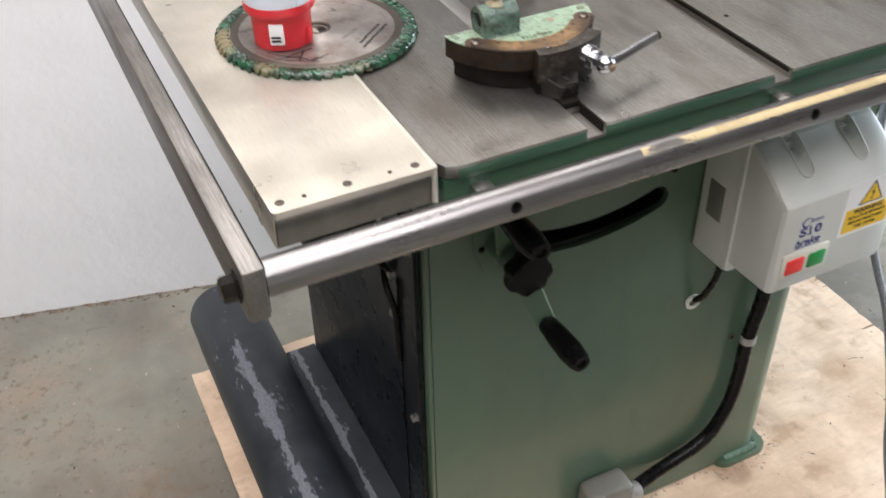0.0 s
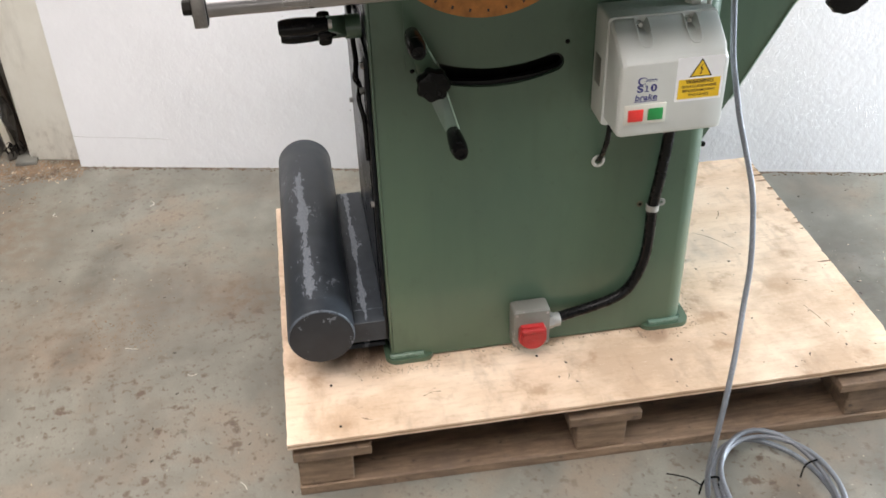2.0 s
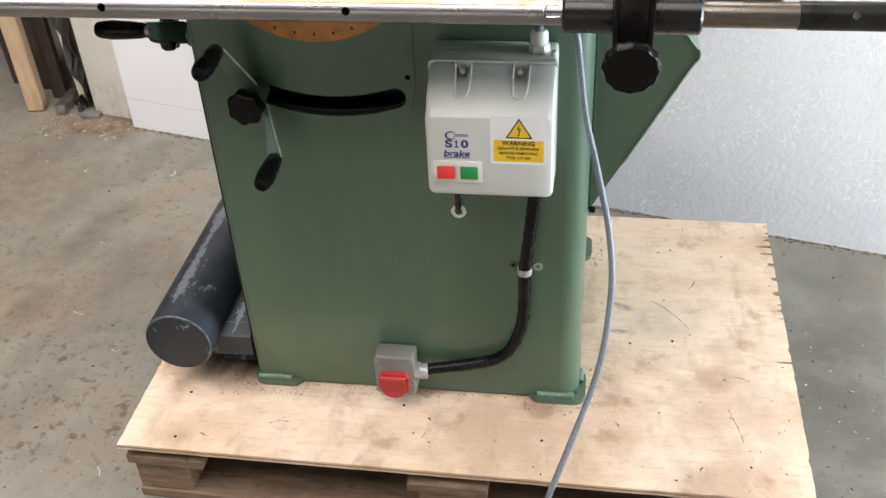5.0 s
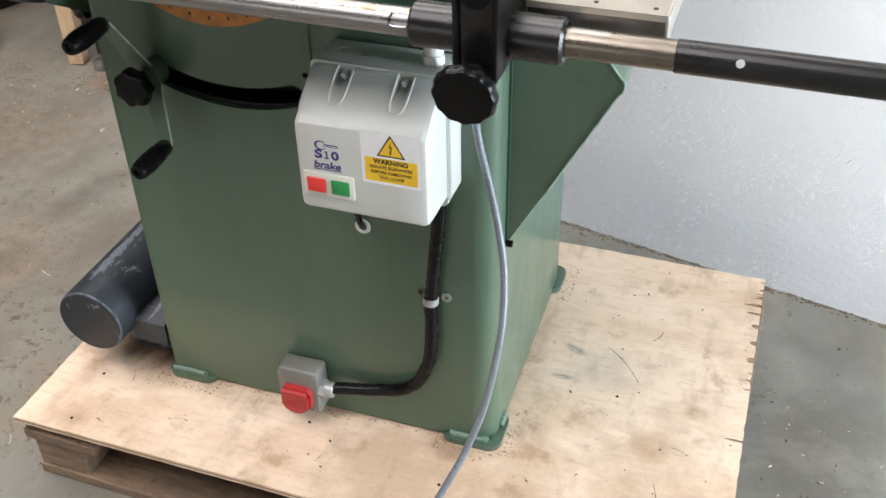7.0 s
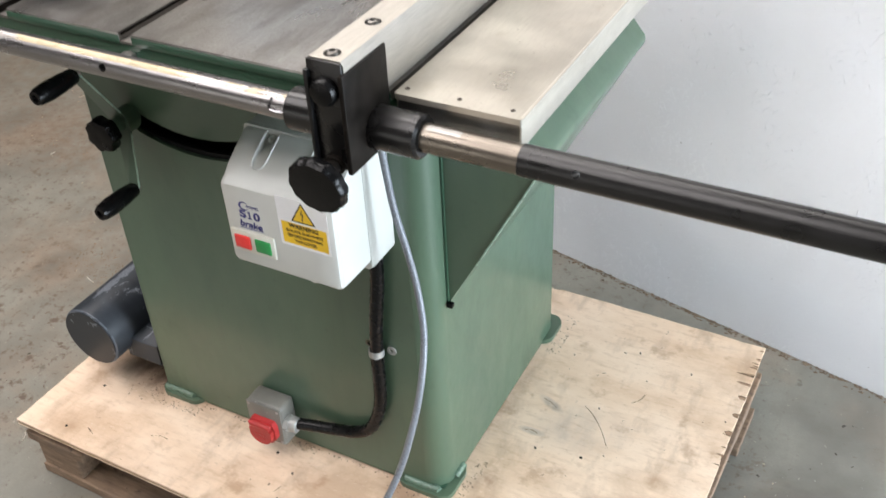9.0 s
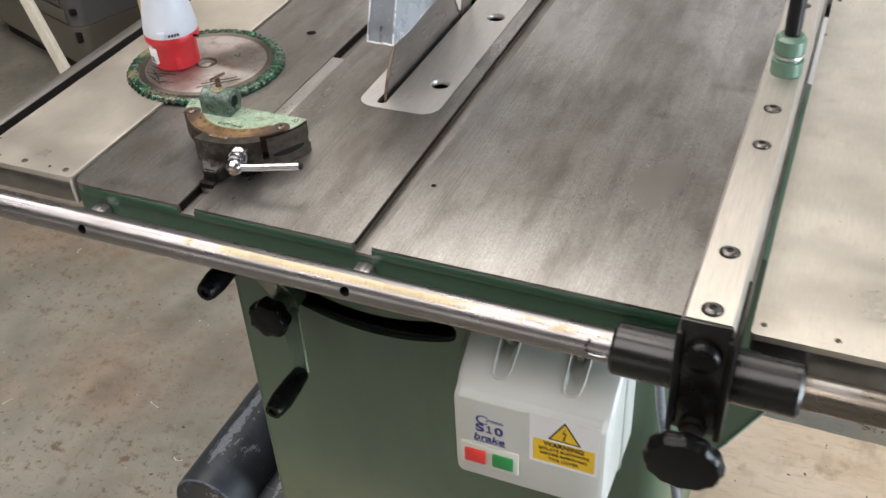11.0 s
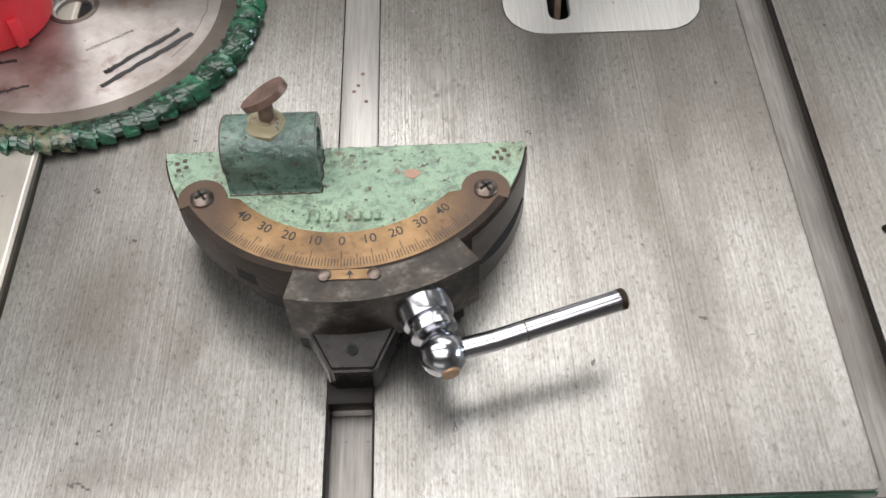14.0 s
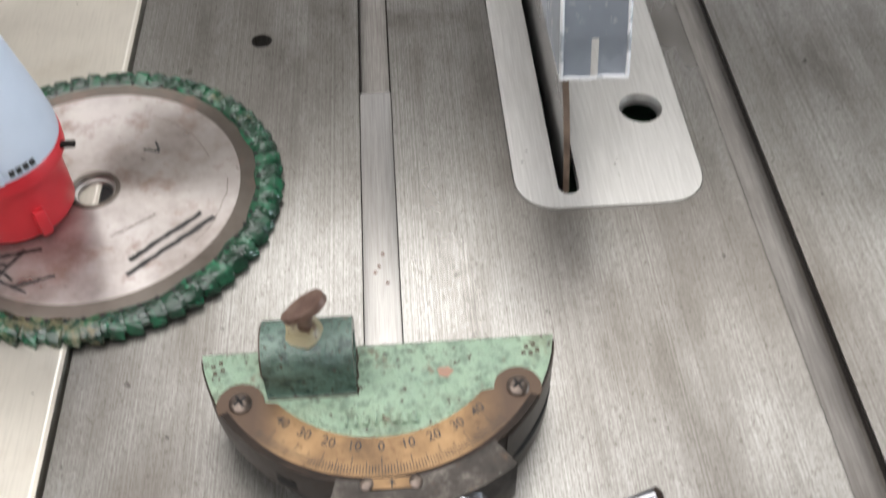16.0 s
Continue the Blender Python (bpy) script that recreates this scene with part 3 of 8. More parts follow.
def plywood_material():
    """Rotary cut face veneer: cloudy figure, rough fibres, foot marks, drips and dirt."""
    m, n, l, p = material("plywood_face")
    vs, v = coords(n, l, (0.22, 1, 1)), coords(n, l)
    grain, flame, line = noise_tex(n, l, vs, 95, 6, 0.65), noise_tex(n, l, coords(n, l, (0.4, 1, 1)), 10, 6, 0.64), noise_tex(n, l, coords(n, l, (0.10, 1, 1)), 70, 3, 0.5)
    blot, smear = noise_tex(n, l, v, 3.6, 6, 0.66), noise_tex(n, l, coords(n, l, (1, 0.4, 1), 0.5), 19, 6, 0.62)
    fleck, dot, spot = noise_tex(n, l, v, 34, 4, 0.6), noise_tex(n, l, v, 120, 2), noise_tex(n, l, v, 15, 5, 0.6)
    base = ramp(n, l, flame, (0.25, (0.60, 0.440, 0.280)), (0.42, (0.70, 0.550, 0.380)), (0.58, (0.76, 0.625, 0.455)), (0.80, (0.68, 0.525, 0.355)))
    base = mix(n, l, ramp(n, l, grain, (0.52, 0.0), (0.74, 0.42)), base, (0.42, 0.280, 0.160))
    base = mix(n, l, ramp(n, l, line, (0.64, 0.0), (0.74, 0.1)), base, (0.33, 0.215, 0.125))
    base = mix(n, l, ramp(n, l, blot, (0.48, 0.0), (0.64, 0.7)), base, (0.43, 0.300, 0.185))
    base = mix(n, l, ramp(n, l, spot, (0.58, 0.0), (0.68, 0.6)), base, (0.37, 0.235, 0.130))
    base = mix(n, l, ramp(n, l, smear, (0.54, 0.0), (0.70, 0.42)), base, (0.275, 0.190, 0.118))
    base = mix(n, l, ramp(n, l, fleck, (0.68, 0.0), (0.77, 0.5)), base, (0.150, 0.098, 0.060))
    base = mix(n, l, ramp(n, l, dot, (0.765, 0.0), (0.79, 0.7)), base, (0.085, 0.058, 0.040))
    # The left foot's oval mixes dirt with painted shade under the tube.
    for x, y, rx, ry, turn, k, col in ((0.727, 0.437, 0.034, 0.012, -0.45, 0.6, (0.20, 0.19, 0.17)), (0.722, 0.360, 0.028, 0.010, 0.0, 0.6, (0.19, 0.18, 0.16)), (0.90, 0.241, 0.045, 0.040, 0.0, 0.6, (0.36, 0.225, 0.12)), (0.96, 0.339, 0.026, 0.022, 0.0, 0.6, (0.34, 0.205, 0.105)), (0.787, 0.528, 0.022, 0.020, 0.0, 0.5, (0.45, 0.30, 0.16)), (0.73, 0.602, 0.030, 0.014, 0.0, 0.5, (0.46, 0.32, 0.18)), (0.80, 0.40, 0.10, 0.07, 0.4, 0.35, (0.33, 0.29, 0.24)), (0.010, 0.240, 0.125, 0.125, 0.0, 1.0, (0.105, 0.068, 0.042)), (0.58, 0.135, 0.060, 0.030, 0.0, 0.6, (0.27, 0.165, 0.095)), (0.70, 0.21, 0.040, 0.050, 0.0, 0.5, (0.27, 0.175, 0.105)), (-0.05, 0.02, 0.10, 0.05, 0.3, 0.45, (0.42, 0.28, 0.16)), (-0.10, 0.20, 0.05, 0.16, 0.0, 0.5, (0.38, 0.255, 0.15))):
        spot = mix(n, l, 1.0, ramp(n, l, blob(n, l, x, y, rx, ry, turn), (0.0, 0.0), (0.55, k)), ramp(n, l, smear, (0.36, 0.25), (0.56, 1.0)), "MULTIPLY")
        base = mix(n, l, spot, base, col)
    fibre = noise_tex(n, l, coords(n, l, (0.35, 1, 1)), 210, 4, 0.65)
    base = mix(n, l, ramp(n, l, fibre, (0.60, 0.0), (0.74, 0.4)), base, (0.36, 0.225, 0.12))
    base = mix(n, l, ramp(n, l, fibre, (0.26, 0.35), (0.38, 0.0)), base, (0.84, 0.73, 0.58))
    base = mix(n, l, 1.0, base, (1.05, 1.005, 1.04), "MULTIPLY")
    l.new(base, p.inputs["Base Color"])
    p.inputs["Roughness"].default_value = 0.62
    bump(n, l, p, grain, 0.25, 0.001)
    bump(n, l, p, flame, 0.2, 0.004)
    return m


PLY_CORE = wood_material("plywood_core", (0.40, 0.26, 0.15), (0.27, 0.17, 0.095), "y", 0.3, 0.3)
COATING = coating_material()
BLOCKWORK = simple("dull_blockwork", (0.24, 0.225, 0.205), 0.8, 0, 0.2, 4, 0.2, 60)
# Darker copy of the blockwork, with the store room's shade in its colour.
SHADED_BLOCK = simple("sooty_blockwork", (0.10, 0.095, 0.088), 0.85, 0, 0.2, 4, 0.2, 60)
ROOF_BOARD = simple("dusty_roof_boarding", (0.20, 0.185, 0.165), 0.85, 0, 0.2, 3, 0.1, 60)
CONCRETE = floor_material()
WALL = wall_material()
PLYWOOD = plywood_material()


def pallet_material():
    """Weathered softwood: grey-brown, rough fibres, damp blotches, pale scrapes."""
    m, n, l, p = material("weathered_pallet_wood")
    v, vs = coords(n, l), coords(n, l, (0.15, 1, 1))
    grain, blot, scrape, spot = noise_tex(n, l, vs, 90, 6, 0.66), noise_tex(n, l, v, 12, 7, 0.7), noise_tex(n, l, vs, 22, 5, 0.65), noise_tex(n, l, v, 48, 5, 0.65)
    info = n.new("ShaderNodeObjectInfo")
    base = ramp(n, l, grain, (0.3, (0.115, 0.080, 0.055)), (0.65, (0.255, 0.190, 0.135)))
    base = mix(n, l, ramp(n, l, blot, (0.46, 0.0), (0.66, 0.75)), base, (0.125, 0.095, 0.074))
    base = mix(n, l, ramp(n, l, scrape, (0.58, 0.0), (0.72, 0.55)), base, (0.30, 0.230, 0.168))
    base = mix(n, l, ramp(n, l, spot, (0.62, 0.0), (0.70, 0.7)), base, (0.06, 0.045, 0.035))
    base = mix(n, l, 1.0, base, ramp(n, l, info.outputs["Random"], (0.0, 0.75), (1.0, 1.05)), "MULTIPLY")
    base = mix(n, l, 1.0, base, (1.15, 1.06, 0.98), "MULTIPLY")
    l.new(base, p.inputs["Base Color"])
    p.inputs["Roughness"].default_value = 0.8
    bump(n, l, p, grain, 0.5, 0.002)
    bump(n, l, p, blot, 0.3, 0.004)
    return m


PALLET_WOOD = pallet_material()


def jamb_material():
    """Cream gloss paint on old timber: grey grime in long runs, small brown flakes, scuffed low down."""
    m, n, l, p = material("old_cream_joinery_paint")
    v = coords(n, l)
    soft, run, flake = noise_tex(n, l, v, 9, 5, 0.6), noise_tex(n, l, coords(n, l, (1, 1, 0.22)), 20, 6, 0.66), noise_tex(n, l, coords(n, l, (1, 1, 0.6)), 46, 6, 0.7)
    tc, cut = n.new("ShaderNodeTexCoord"), n.new("ShaderNodeSeparateXYZ")
    l.new(tc.outputs["Object"], cut.inputs[0])
    low = ramp(n, l, cut.outputs[2], (0.0, 1.0), (0.05, 0.5), (0.16, 0.06))
    base = ramp(n, l, soft, (0.3, (0.78, 0.76, 0.68)), (0.7, (0.85, 0.835, 0.765)))
    base = mix(n, l, ramp(n, l, run, (0.50, 0.0), (0.68, 0.30)), base, (0.42, 0.40, 0.335))
    base = mix(n, l, mix(n, l, 1.0, low, ramp(n, l, flake, (0.50, 0.0), (0.66, 0.6)), "MULTIPLY"), base, (0.30, 0.26, 0.195))
    base = mix(n, l, ramp(n, l, flake, (0.70, 0.0), (0.74, 0.85)), base, (0.13, 0.09, 0.06))
    l.new(base, p.inputs["Base Color"])
    p.inputs["Roughness"].default_value = 0.5
    bump(n, l, p, run, 0.15, 0.002)
    bump(n, l, p, flake, 0.12, 0.001)
    return m


OLD_JAMB = jamb_material()
BOARD_DARK = wood_material("dark_old_board", (0.052, 0.034, 0.023), (0.018, 0.0125, 0.009), "z", 0.4, 0.4)
BOARD_PALE = wood_material("pale_sawn_board", (0.50, 0.345, 0.21), (0.36, 0.235, 0.135), "z", 0.3, 0.2)
BOARD_WHITE = wood_material("whitewashed_board", (0.68, 0.64, 0.54), (0.55, 0.5, 0.4), "z", 0.2, 0.2)
GREY_MACHINE = simple("grey_machine_paint", (0.105, 0.102, 0.108), 0.5, 0, 0.15, 6, 0.1)
BEIGE_MACHINE = simple("faded_olive_paint", (0.125, 0.116, 0.092), 0.55, 0, 0.2, 5, 0.1)
SAWDUST = simple("wood_shavings", (0.54, 0.445, 0.325), 0.8, 0, 0.3, 50, 0)


def braid_material():
    m, n, l, p = material("braided_steel_cable")
    v = coords(n, l)
    w = n.new("ShaderNodeTexVoronoi")
    w.inputs["Scale"].default_value = 560
    l.new(v, w.inputs["Vector"])
    blot = noise_tex(n, l, v, 30, 4)
    l.new(mix(n, l, ramp(n, l, blot, (0.3, 0.25), (0.7, 0.6)), ramp(n, l, w.outputs["Distance"], (0.1, (0.31, 0.33, 0.36)), (0.6, (0.10, 0.108, 0.124))), (0.23, 0.248, 0.276)), p.inputs["Base Color"])
    p.inputs["Metallic"].default_value, p.inputs["Roughness"].default_value = 0.25, 0.42
    p.inputs["Coat Weight"].default_value = 0.1
    bump(n, l, p, w.outputs["Distance"], 0.3, 0.0006)
    return m


BRAID = braid_material()

# ---- building helpers ----


def finish(name, bm, mat, parent=None, label="", smooth=40.0):
    """Links a bmesh, whose vertices are in world metres, as one mesh object under parent."""
    bmesh.ops.recalc_face_normals(bm, faces=bm.faces)
    lim = radians(smooth)
    for f in bm.faces:
        f.smooth = smooth > 0
    for e in bm.edges:
        e.smooth = len(e.link_faces) == 2 and e.calc_face_angle(0.0) < lim
    me = bpy.data.meshes.new(name)
    bm.to_mesh(me)
    bm.free()
    me.materials.append(mat)
    ob = new(name, me)
    if parent:
        ob.parent = parent
        ob.matrix_parent_inverse = world_of(parent).inverted()
    if label:
        ob["label"] = label
    return ob


def world_of(ob):
    m = ob.matrix_basis.copy()
    while ob.parent:
        m = ob.parent.matrix_basis @ ob.matrix_parent_inverse @ m
        ob = ob.parent
    return m


def part(name, bm, mat, parent, label="", smooth=40.0):
    return finish(name, bm, mat, parent, label, smooth)


def thing(name, place, label, category, group=""):
    ob = new(name)
    ob.empty_display_size = 0.05
    ob.matrix_basis = Matrix.Translation(place)
    return tagged(ob, label, category, group)


def box(x0, x1, y0, y1, z0, z1, bev=0.0, seg=2, bm=None):
    bm2 = bmesh.new()
    bmesh.ops.create_cube(bm2, size=1)
    for v in bm2.verts:
        v.co = Vector(((x0 + x1) / 2 + v.co.x * (x1 - x0), (y0 + y1) / 2 + v.co.y * (y1 - y0), (z0 + z1) / 2 + v.co.z * (z1 - z0)))
    if bev:
        bmesh.ops.bevel(bm2, geom=bm2.edges[:], offset=bev, segments=seg, affect="EDGES", profile=0.5)
    return join(bm, bm2)


def join(bm, other):
    if bm is None:
        return other
    tmp = bpy.data.meshes.new("tmp")
    other.to_mesh(tmp)
    other.free()
    bm.from_mesh(tmp)
    bpy.data.meshes.remove(tmp)
    return bm


def turned(bm, m):
    bmesh.ops.transform(bm, matrix=m, verts=bm.verts)
    return bm


def aim(a, b):
    """A pose at a whose z axis points to b."""
    d = Vector(b) - Vector(a)
    return Matrix.Translation(a) @ d.to_track_quat("Z", "Y").to_matrix().to_4x4()


def lathe(profile, a, b=None, seg=32, bm=None, lobes=0, depth=0.0, caps=True):
    """Turns (radius, height) pairs round the axis from a towards b. lobes: flutes round the rim."""
    bm2 = bmesh.new()
    rings = []
    for r, h in profile:
        ring = []
        for i in range(seg):
            t = 2 * math.pi * i / seg
            k = r * (1 + depth * math.cos(lobes * t)) if lobes else r
            ring.append(bm2.verts.new((k * math.cos(t), k * math.sin(t), h)))
        rings.append(ring)
    for p, q in zip(rings, rings[1:]):
        for i in range(seg):
            j = (i + 1) % seg
            bm2.faces.new((p[i], p[j], q[j], q[i]))
    if caps:
        bm2.faces.new(list(reversed(rings[0])))
        bm2.faces.new(rings[-1])
    turned(bm2, aim(a, b) if b is not None else Matrix.Translation(a))
    return join(bm, bm2)


def rod(a, b, r, seg=20, bev=0.0008, bm=None, r2=None):
    h = (Vector(b) - Vector(a)).length
    r2 = r if r2 is None else r2
    bev = min(bev, r * 0.4, h * 0.3)
    return lathe([(r - bev, 0), (r, bev), (r2, h - bev), (r2 - bev, h)], a, b, seg, bm)


def smooth_path(points, per=8, closed=False):
    P = [Vector(p) for p in points]
    out = []
    n = len(P)
    for i in range(n if closed else n - 1):
        g = (lambda k: P[k % n]) if closed else (lambda k: P[max(0, min(n - 1, k))])
        a, b, c, d = g(i - 1), g(i), g(i + 1), g(i + 2)
        for s in range(per):
            t = s / per
            out.append(0.5 * (2 * b + (c - a) * t + (2 * a - 5 * b + 4 * c - d) * t * t + (3 * b - a - 3 * c + d) * t ** 3))
    if not closed:
        out.append(P[-1])
    return out


def hose(points, r, seg=12, per=8, bm=None):
    path = smooth_path(points, per)
    bm2 = bmesh.new()
    rings, up = [], Vector((0.13, 0.31, 0.94)).normalized()
    for i, p in enumerate(path):
        d = (path[min(i + 1, len(path) - 1)] - path[max(i - 1, 0)]).normalized()
        u = (up - d * up.dot(d))
        u = u.normalized() if u.length > 1e-4 else d.orthogonal().normalized()
        w, up = d.cross(u), u
        rings.append([bm2.verts.new(p + r * (math.cos(2 * math.pi * k / seg) * u + math.sin(2 * math.pi * k / seg) * w)) for k in range(seg)])
    for a, b in zip(rings, rings[1:]):
        for k in range(seg):
            j = (k + 1) % seg
            bm2.faces.new((a[k], a[j], b[j], b[k]))
    bm2.faces.new(rings[0]), bm2.faces.new(rings[-1])
    return join(bm, bm2)


def round_rect(x0, x1, y0, y1, r, seg=5):
    out = []
    for cx, cy, a in ((x1 - r, y0 + r, -90), (x1 - r, y1 - r, 0), (x0 + r, y1 - r, 90), (x0 + r, y0 + r, 180)):
        for i in range(seg + 1):
            t = radians(a + 90 * i / seg)
            out.append((cx + r * math.cos(t), cy + r * math.sin(t)))
    return out


def circle(cx, cy, r, seg=20):
    return [(cx + r * math.cos(2 * math.pi * i / seg), cy + r * math.sin(2 * math.pi * i / seg)) for i in range(seg)]


def plate(outer, holes, z0, z1, m=None, bev=0.0, bm=None):
    """A flat plate between z0 and z1 with holes cut through, then moved by m."""
    bm2 = bmesh.new()
    loops = []
    for loop in (outer, *holes):
        vs = [bm2.verts.new((x, y, z1)) for x, y in loop]
        for a, b in zip(vs, vs[1:] + vs[:1]):
            bm2.edges.new((a, b))
        loops.append(vs)
    bmesh.ops.triangle_fill(bm2, edges=bm2.edges[:], use_beauty=True, use_dissolve=False)
    top = bm2.faces[:]
    low = {v: bm2.verts.new((v.co.x, v.co.y, z0)) for v in bm2.verts[:]}
    for f in top:
        bm2.faces.new([low[v] for v in reversed(f.verts)])
    for vs in loops:
        for a, b in zip(vs, vs[1:] + vs[:1]):
            bm2.faces.new((a, b, low[b], low[a]))
    if bev:
        rim = [e for e in bm2.edges if len(e.link_faces) == 2 and e.calc_face_angle(0.0) > 1.2 and abs(e.verts[0].co.z - e.verts[1].co.z) < 1e-6]
        bmesh.ops.bevel(bm2, geom=rim, offset=bev, segments=2, affect="EDGES", profile=0.5)
    if m is not None:
        turned(bm2, m)
    return join(bm, bm2)


# Turns a plate drawn in (x, z) so that its z1 side faces the front (towards -y).
def upright(y):
    return Matrix.Translation((0, y, 0)) @ Matrix.Rotation(radians(90), 4, "X")


def prism(points, x0, x1, bev=0.0, bm=None):
    """A side profile in (y, z), drawn out from x0 to x1."""
    bm2 = bmesh.new()
    a = [bm2.verts.new((x0, y, z)) for y, z in points]
    b = [bm2.verts.new((x1, y, z)) for y, z in points]
    bm2.faces.new(a), bm2.faces.new(list(reversed(b)))
    for i in range(len(a)):
        j = (i + 1) % len(a)
        bm2.faces.new((a[i], b[i], b[j], a[j]))
    if bev:
        bmesh.ops.recalc_face_normals(bm2, faces=bm2.faces)
        bmesh.ops.bevel(bm2, geom=bm2.edges[:], offset=bev, segments=3, affect="EDGES", profile=0.5)
    return join(bm, bm2)


def lettering(name, text, size, m, mat, parent, depth=0.0002, label="", bold=0.0):
    cu = bpy.data.curves.new(name, "FONT")
    cu.body, cu.size, cu.align_x, cu.align_y, cu.extrude, cu.offset = text, size, "CENTER", "CENTER", depth, bold
    tmp = new("tmp_text", cu)
    me = bpy.data.meshes.new_from_object(tmp.evaluated_get(bpy.context.evaluated_depsgraph_get()))
    bpy.data.objects.remove(tmp)
    bpy.data.curves.remove(cu)
    me.name = name
    me.transform(m)
    me.materials.clear()
    me.materials.append(mat)
    ob = new(name, me)
    ob.parent = parent
    ob.matrix_parent_inverse = world_of(parent).inverted()
    if label:
        ob["label"] = label
    return ob


# ---- the setting ----


def setting(name, bm, mat, label="", m=None, smooth=0.0):
    if m is not None:
        turned(bm, m)
    return tagged(finish(name, bm, mat, None, "", smooth), label, name.split("_")[0], "", "structure")


setting("floor", box(-6.0, 4.6, -4.2, 6.2, -0.12, 0.0), CONCRETE, "worn grey painted concrete floor with sawdust")
setting("wall_north", box(0.0, 6.2, 0.0, 0.24, 0.0, 1.40), WALL, "white painted rough masonry wall", WALL_AT)
# Unseen upper wall, made dull to darken what the table top reflects.
setting("wall_north_2", plate([(0.0, 1.40), (6.2, 1.40), (6.2, 3.2), (0.0, 3.2)], [[(0.20, 1.95), (2.00, 1.95), (2.00, 2.95), (0.20, 2.95)]], -0.24, 0.0, upright(0.0)), BLOCKWORK, "unseen upper masonry, kept dull so the table reflects less", WALL_AT)
setting("wall_north_1", box(-0.02, 0.24, 0.24, 3.6, 0.0, 3.2), WALL, "white painted return wall behind the jamb", WALL_AT)
setting("wall_south", plate([(-6.0, 0.0), (-3.0, 0.0), (-3.0, 1.6), (0.4, 1.6), (0.4, 0.0), (4.6, 0.0), (4.6, 3.2), (-6.0, 3.2)], [], -0.2, 0.0, upright(-4.2)), BLOCKWORK, "dull grey masonry wall with a wide shutter door")
setting("wall_west", box(-6.0, -5.8, -4.0, 6.2, 0.0, 3.2), BLOCKWORK, "dull grey masonry wall")
setting("wall_back", box(-5.8, 1.0, 5.0, 5.2, 0.0, 3.2), SHADED_BLOCK, "store room masonry wall with shade put into its colour")
# East wall with a wide doorway.
setting("wall_east", box(3.3, 3.5, 0.36, 3.0, 0.0, 3.2), BLOCKWORK, "dull grey masonry wall beside the doorway")
setting("wall_east_1", box(3.3, 3.5, -4.0, -0.60, 0.0, 3.2), BLOCKWORK, "dull grey masonry wall beside the doorway")
setting("wall_east_2", box(3.3, 3.5, -0.60, 0.36, 1.95, 3.2), BLOCKWORK, "dull grey lintel over the doorway")
setting("ceiling", plate([(-6, -4.2), (4.6, -4.2), (4.6, 6.2), (-6, 6.2)], [[(-2.6, -0.01), (0.6, -0.01), (0.6, 0.85), (-2.6, 0.85)], [(-2.3, -2.1), (1.1, -2.1), (1.1, -0.4), (-2.3, -0.4)]], 3.2, 3.3), ROOF_BOARD, "dusty boarded ceiling with two long roof lights")


def wall_crack():
    """A hairline crack in the plaster, low on the wall beside the post."""
    line = [(0.002 + 0.27 * i / 40, 0.0002, 0.100 - 0.006 * i / 40 + 0.0030 * noise.noise((i * 0.35, 1.7, 0.0))) for i in range(41)]
    part("crack", turned(hose(line, 0.0006, 6, 2), WALL_AT), CRACK, bpy.data.objects["wall_north"])


CRACK = simple("dusty_crack", (0.42, 0.40, 0.385), 0.9, 0, 0.2, 60, 0)
wall_crack()


def jamb():
    bm = box(-0.165, -0.002, 0.035, 0.22, 0.0, 2.3, 0.006)
    return setting("door_jamb", bm, OLD_JAMB, "old cream painted timber door post, chipped and dirty", WALL_AT, 30)


jamb()

# Boards and offcuts that stand in the doorway of the store room.


def standing_board(label, mat, base, width, thick, height, lean_x, lean_y, spin):
    bm = box(-width / 2, width / 2, -thick / 2, thick / 2, 0, height, 0.002)
    m = Matrix.Translation(base) @ Matrix.Rotation(radians(spin), 4, "Z") @ Matrix.Rotation(radians(lean_y), 4, "Y") @ Matrix.Rotation(radians(lean_x), 4, "X")
    turned(bm, m)
    low = min(v.co.z for v in bm.verts)
    turned(bm, Matrix.Translation((0, 0, -low)))
    return tagged(finish("board", bm, mat, None, "", 0), label, "board", "boards stacked in the doorway")


standing_board("pale sawn timber batten standing on the floor", BOARD_PALE, (-1.065, 1.425, 0), 0.050, 0.045, 1.5, -4, -2, 10)
standing_board("dark old wooden board leaning in the doorway", BOARD_DARK, (-1.02, 1.50, 0), 0.05, 0.02, 1.9, -3, -3, -8)
standing_board("dark old wooden board leaning in the doorway", BOARD_DARK, (-1.075, 1.56, 0), 0.09, 0.025, 1.8, -3, -5, -4)
standing_board("dark old wooden board leaning in the doorway", BOARD_DARK, (-1.17, 1.60, 0), 0.12, 0.025, 1.9, -2, -2, 6)
standing_board("narrow board with flaking white paint", BOARD_WHITE, (-0.925, 1.47, 0), 0.022, 0.02, 1.8, -3, -7, -12)
standing_board("dark old wooden board leaning in the doorway", BOARD_DARK, (-0.90, 1.49, 0), 0.035, 0.02, 1.8, -3, -7, -12)
standing_board("pale plank leaning against the grey machine", BOARD_WHITE, (-1.385, 1.42, 0), 0.036, 0.022, 1.25, -12, -31.5, 0)


def metal_channel():
    bm = box(-0.985, -0.955, 1.385, 1.50, 0.0, 0.035, 0.002)
    tagged(finish("angle_iron", bm, STEEL, None, "", 30), "short bare steel angle lying on the floor", "metal offcut")
    bm = box(-0.90, -0.84, 1.37, 1.44, 0.0, 0.012, 0.002)
    tagged(finish("metal_plate", bm, JUNCTION, None, "", 30), "flat grey painted steel plate on the floor beside the post", "metal offcut")


metal_channel()


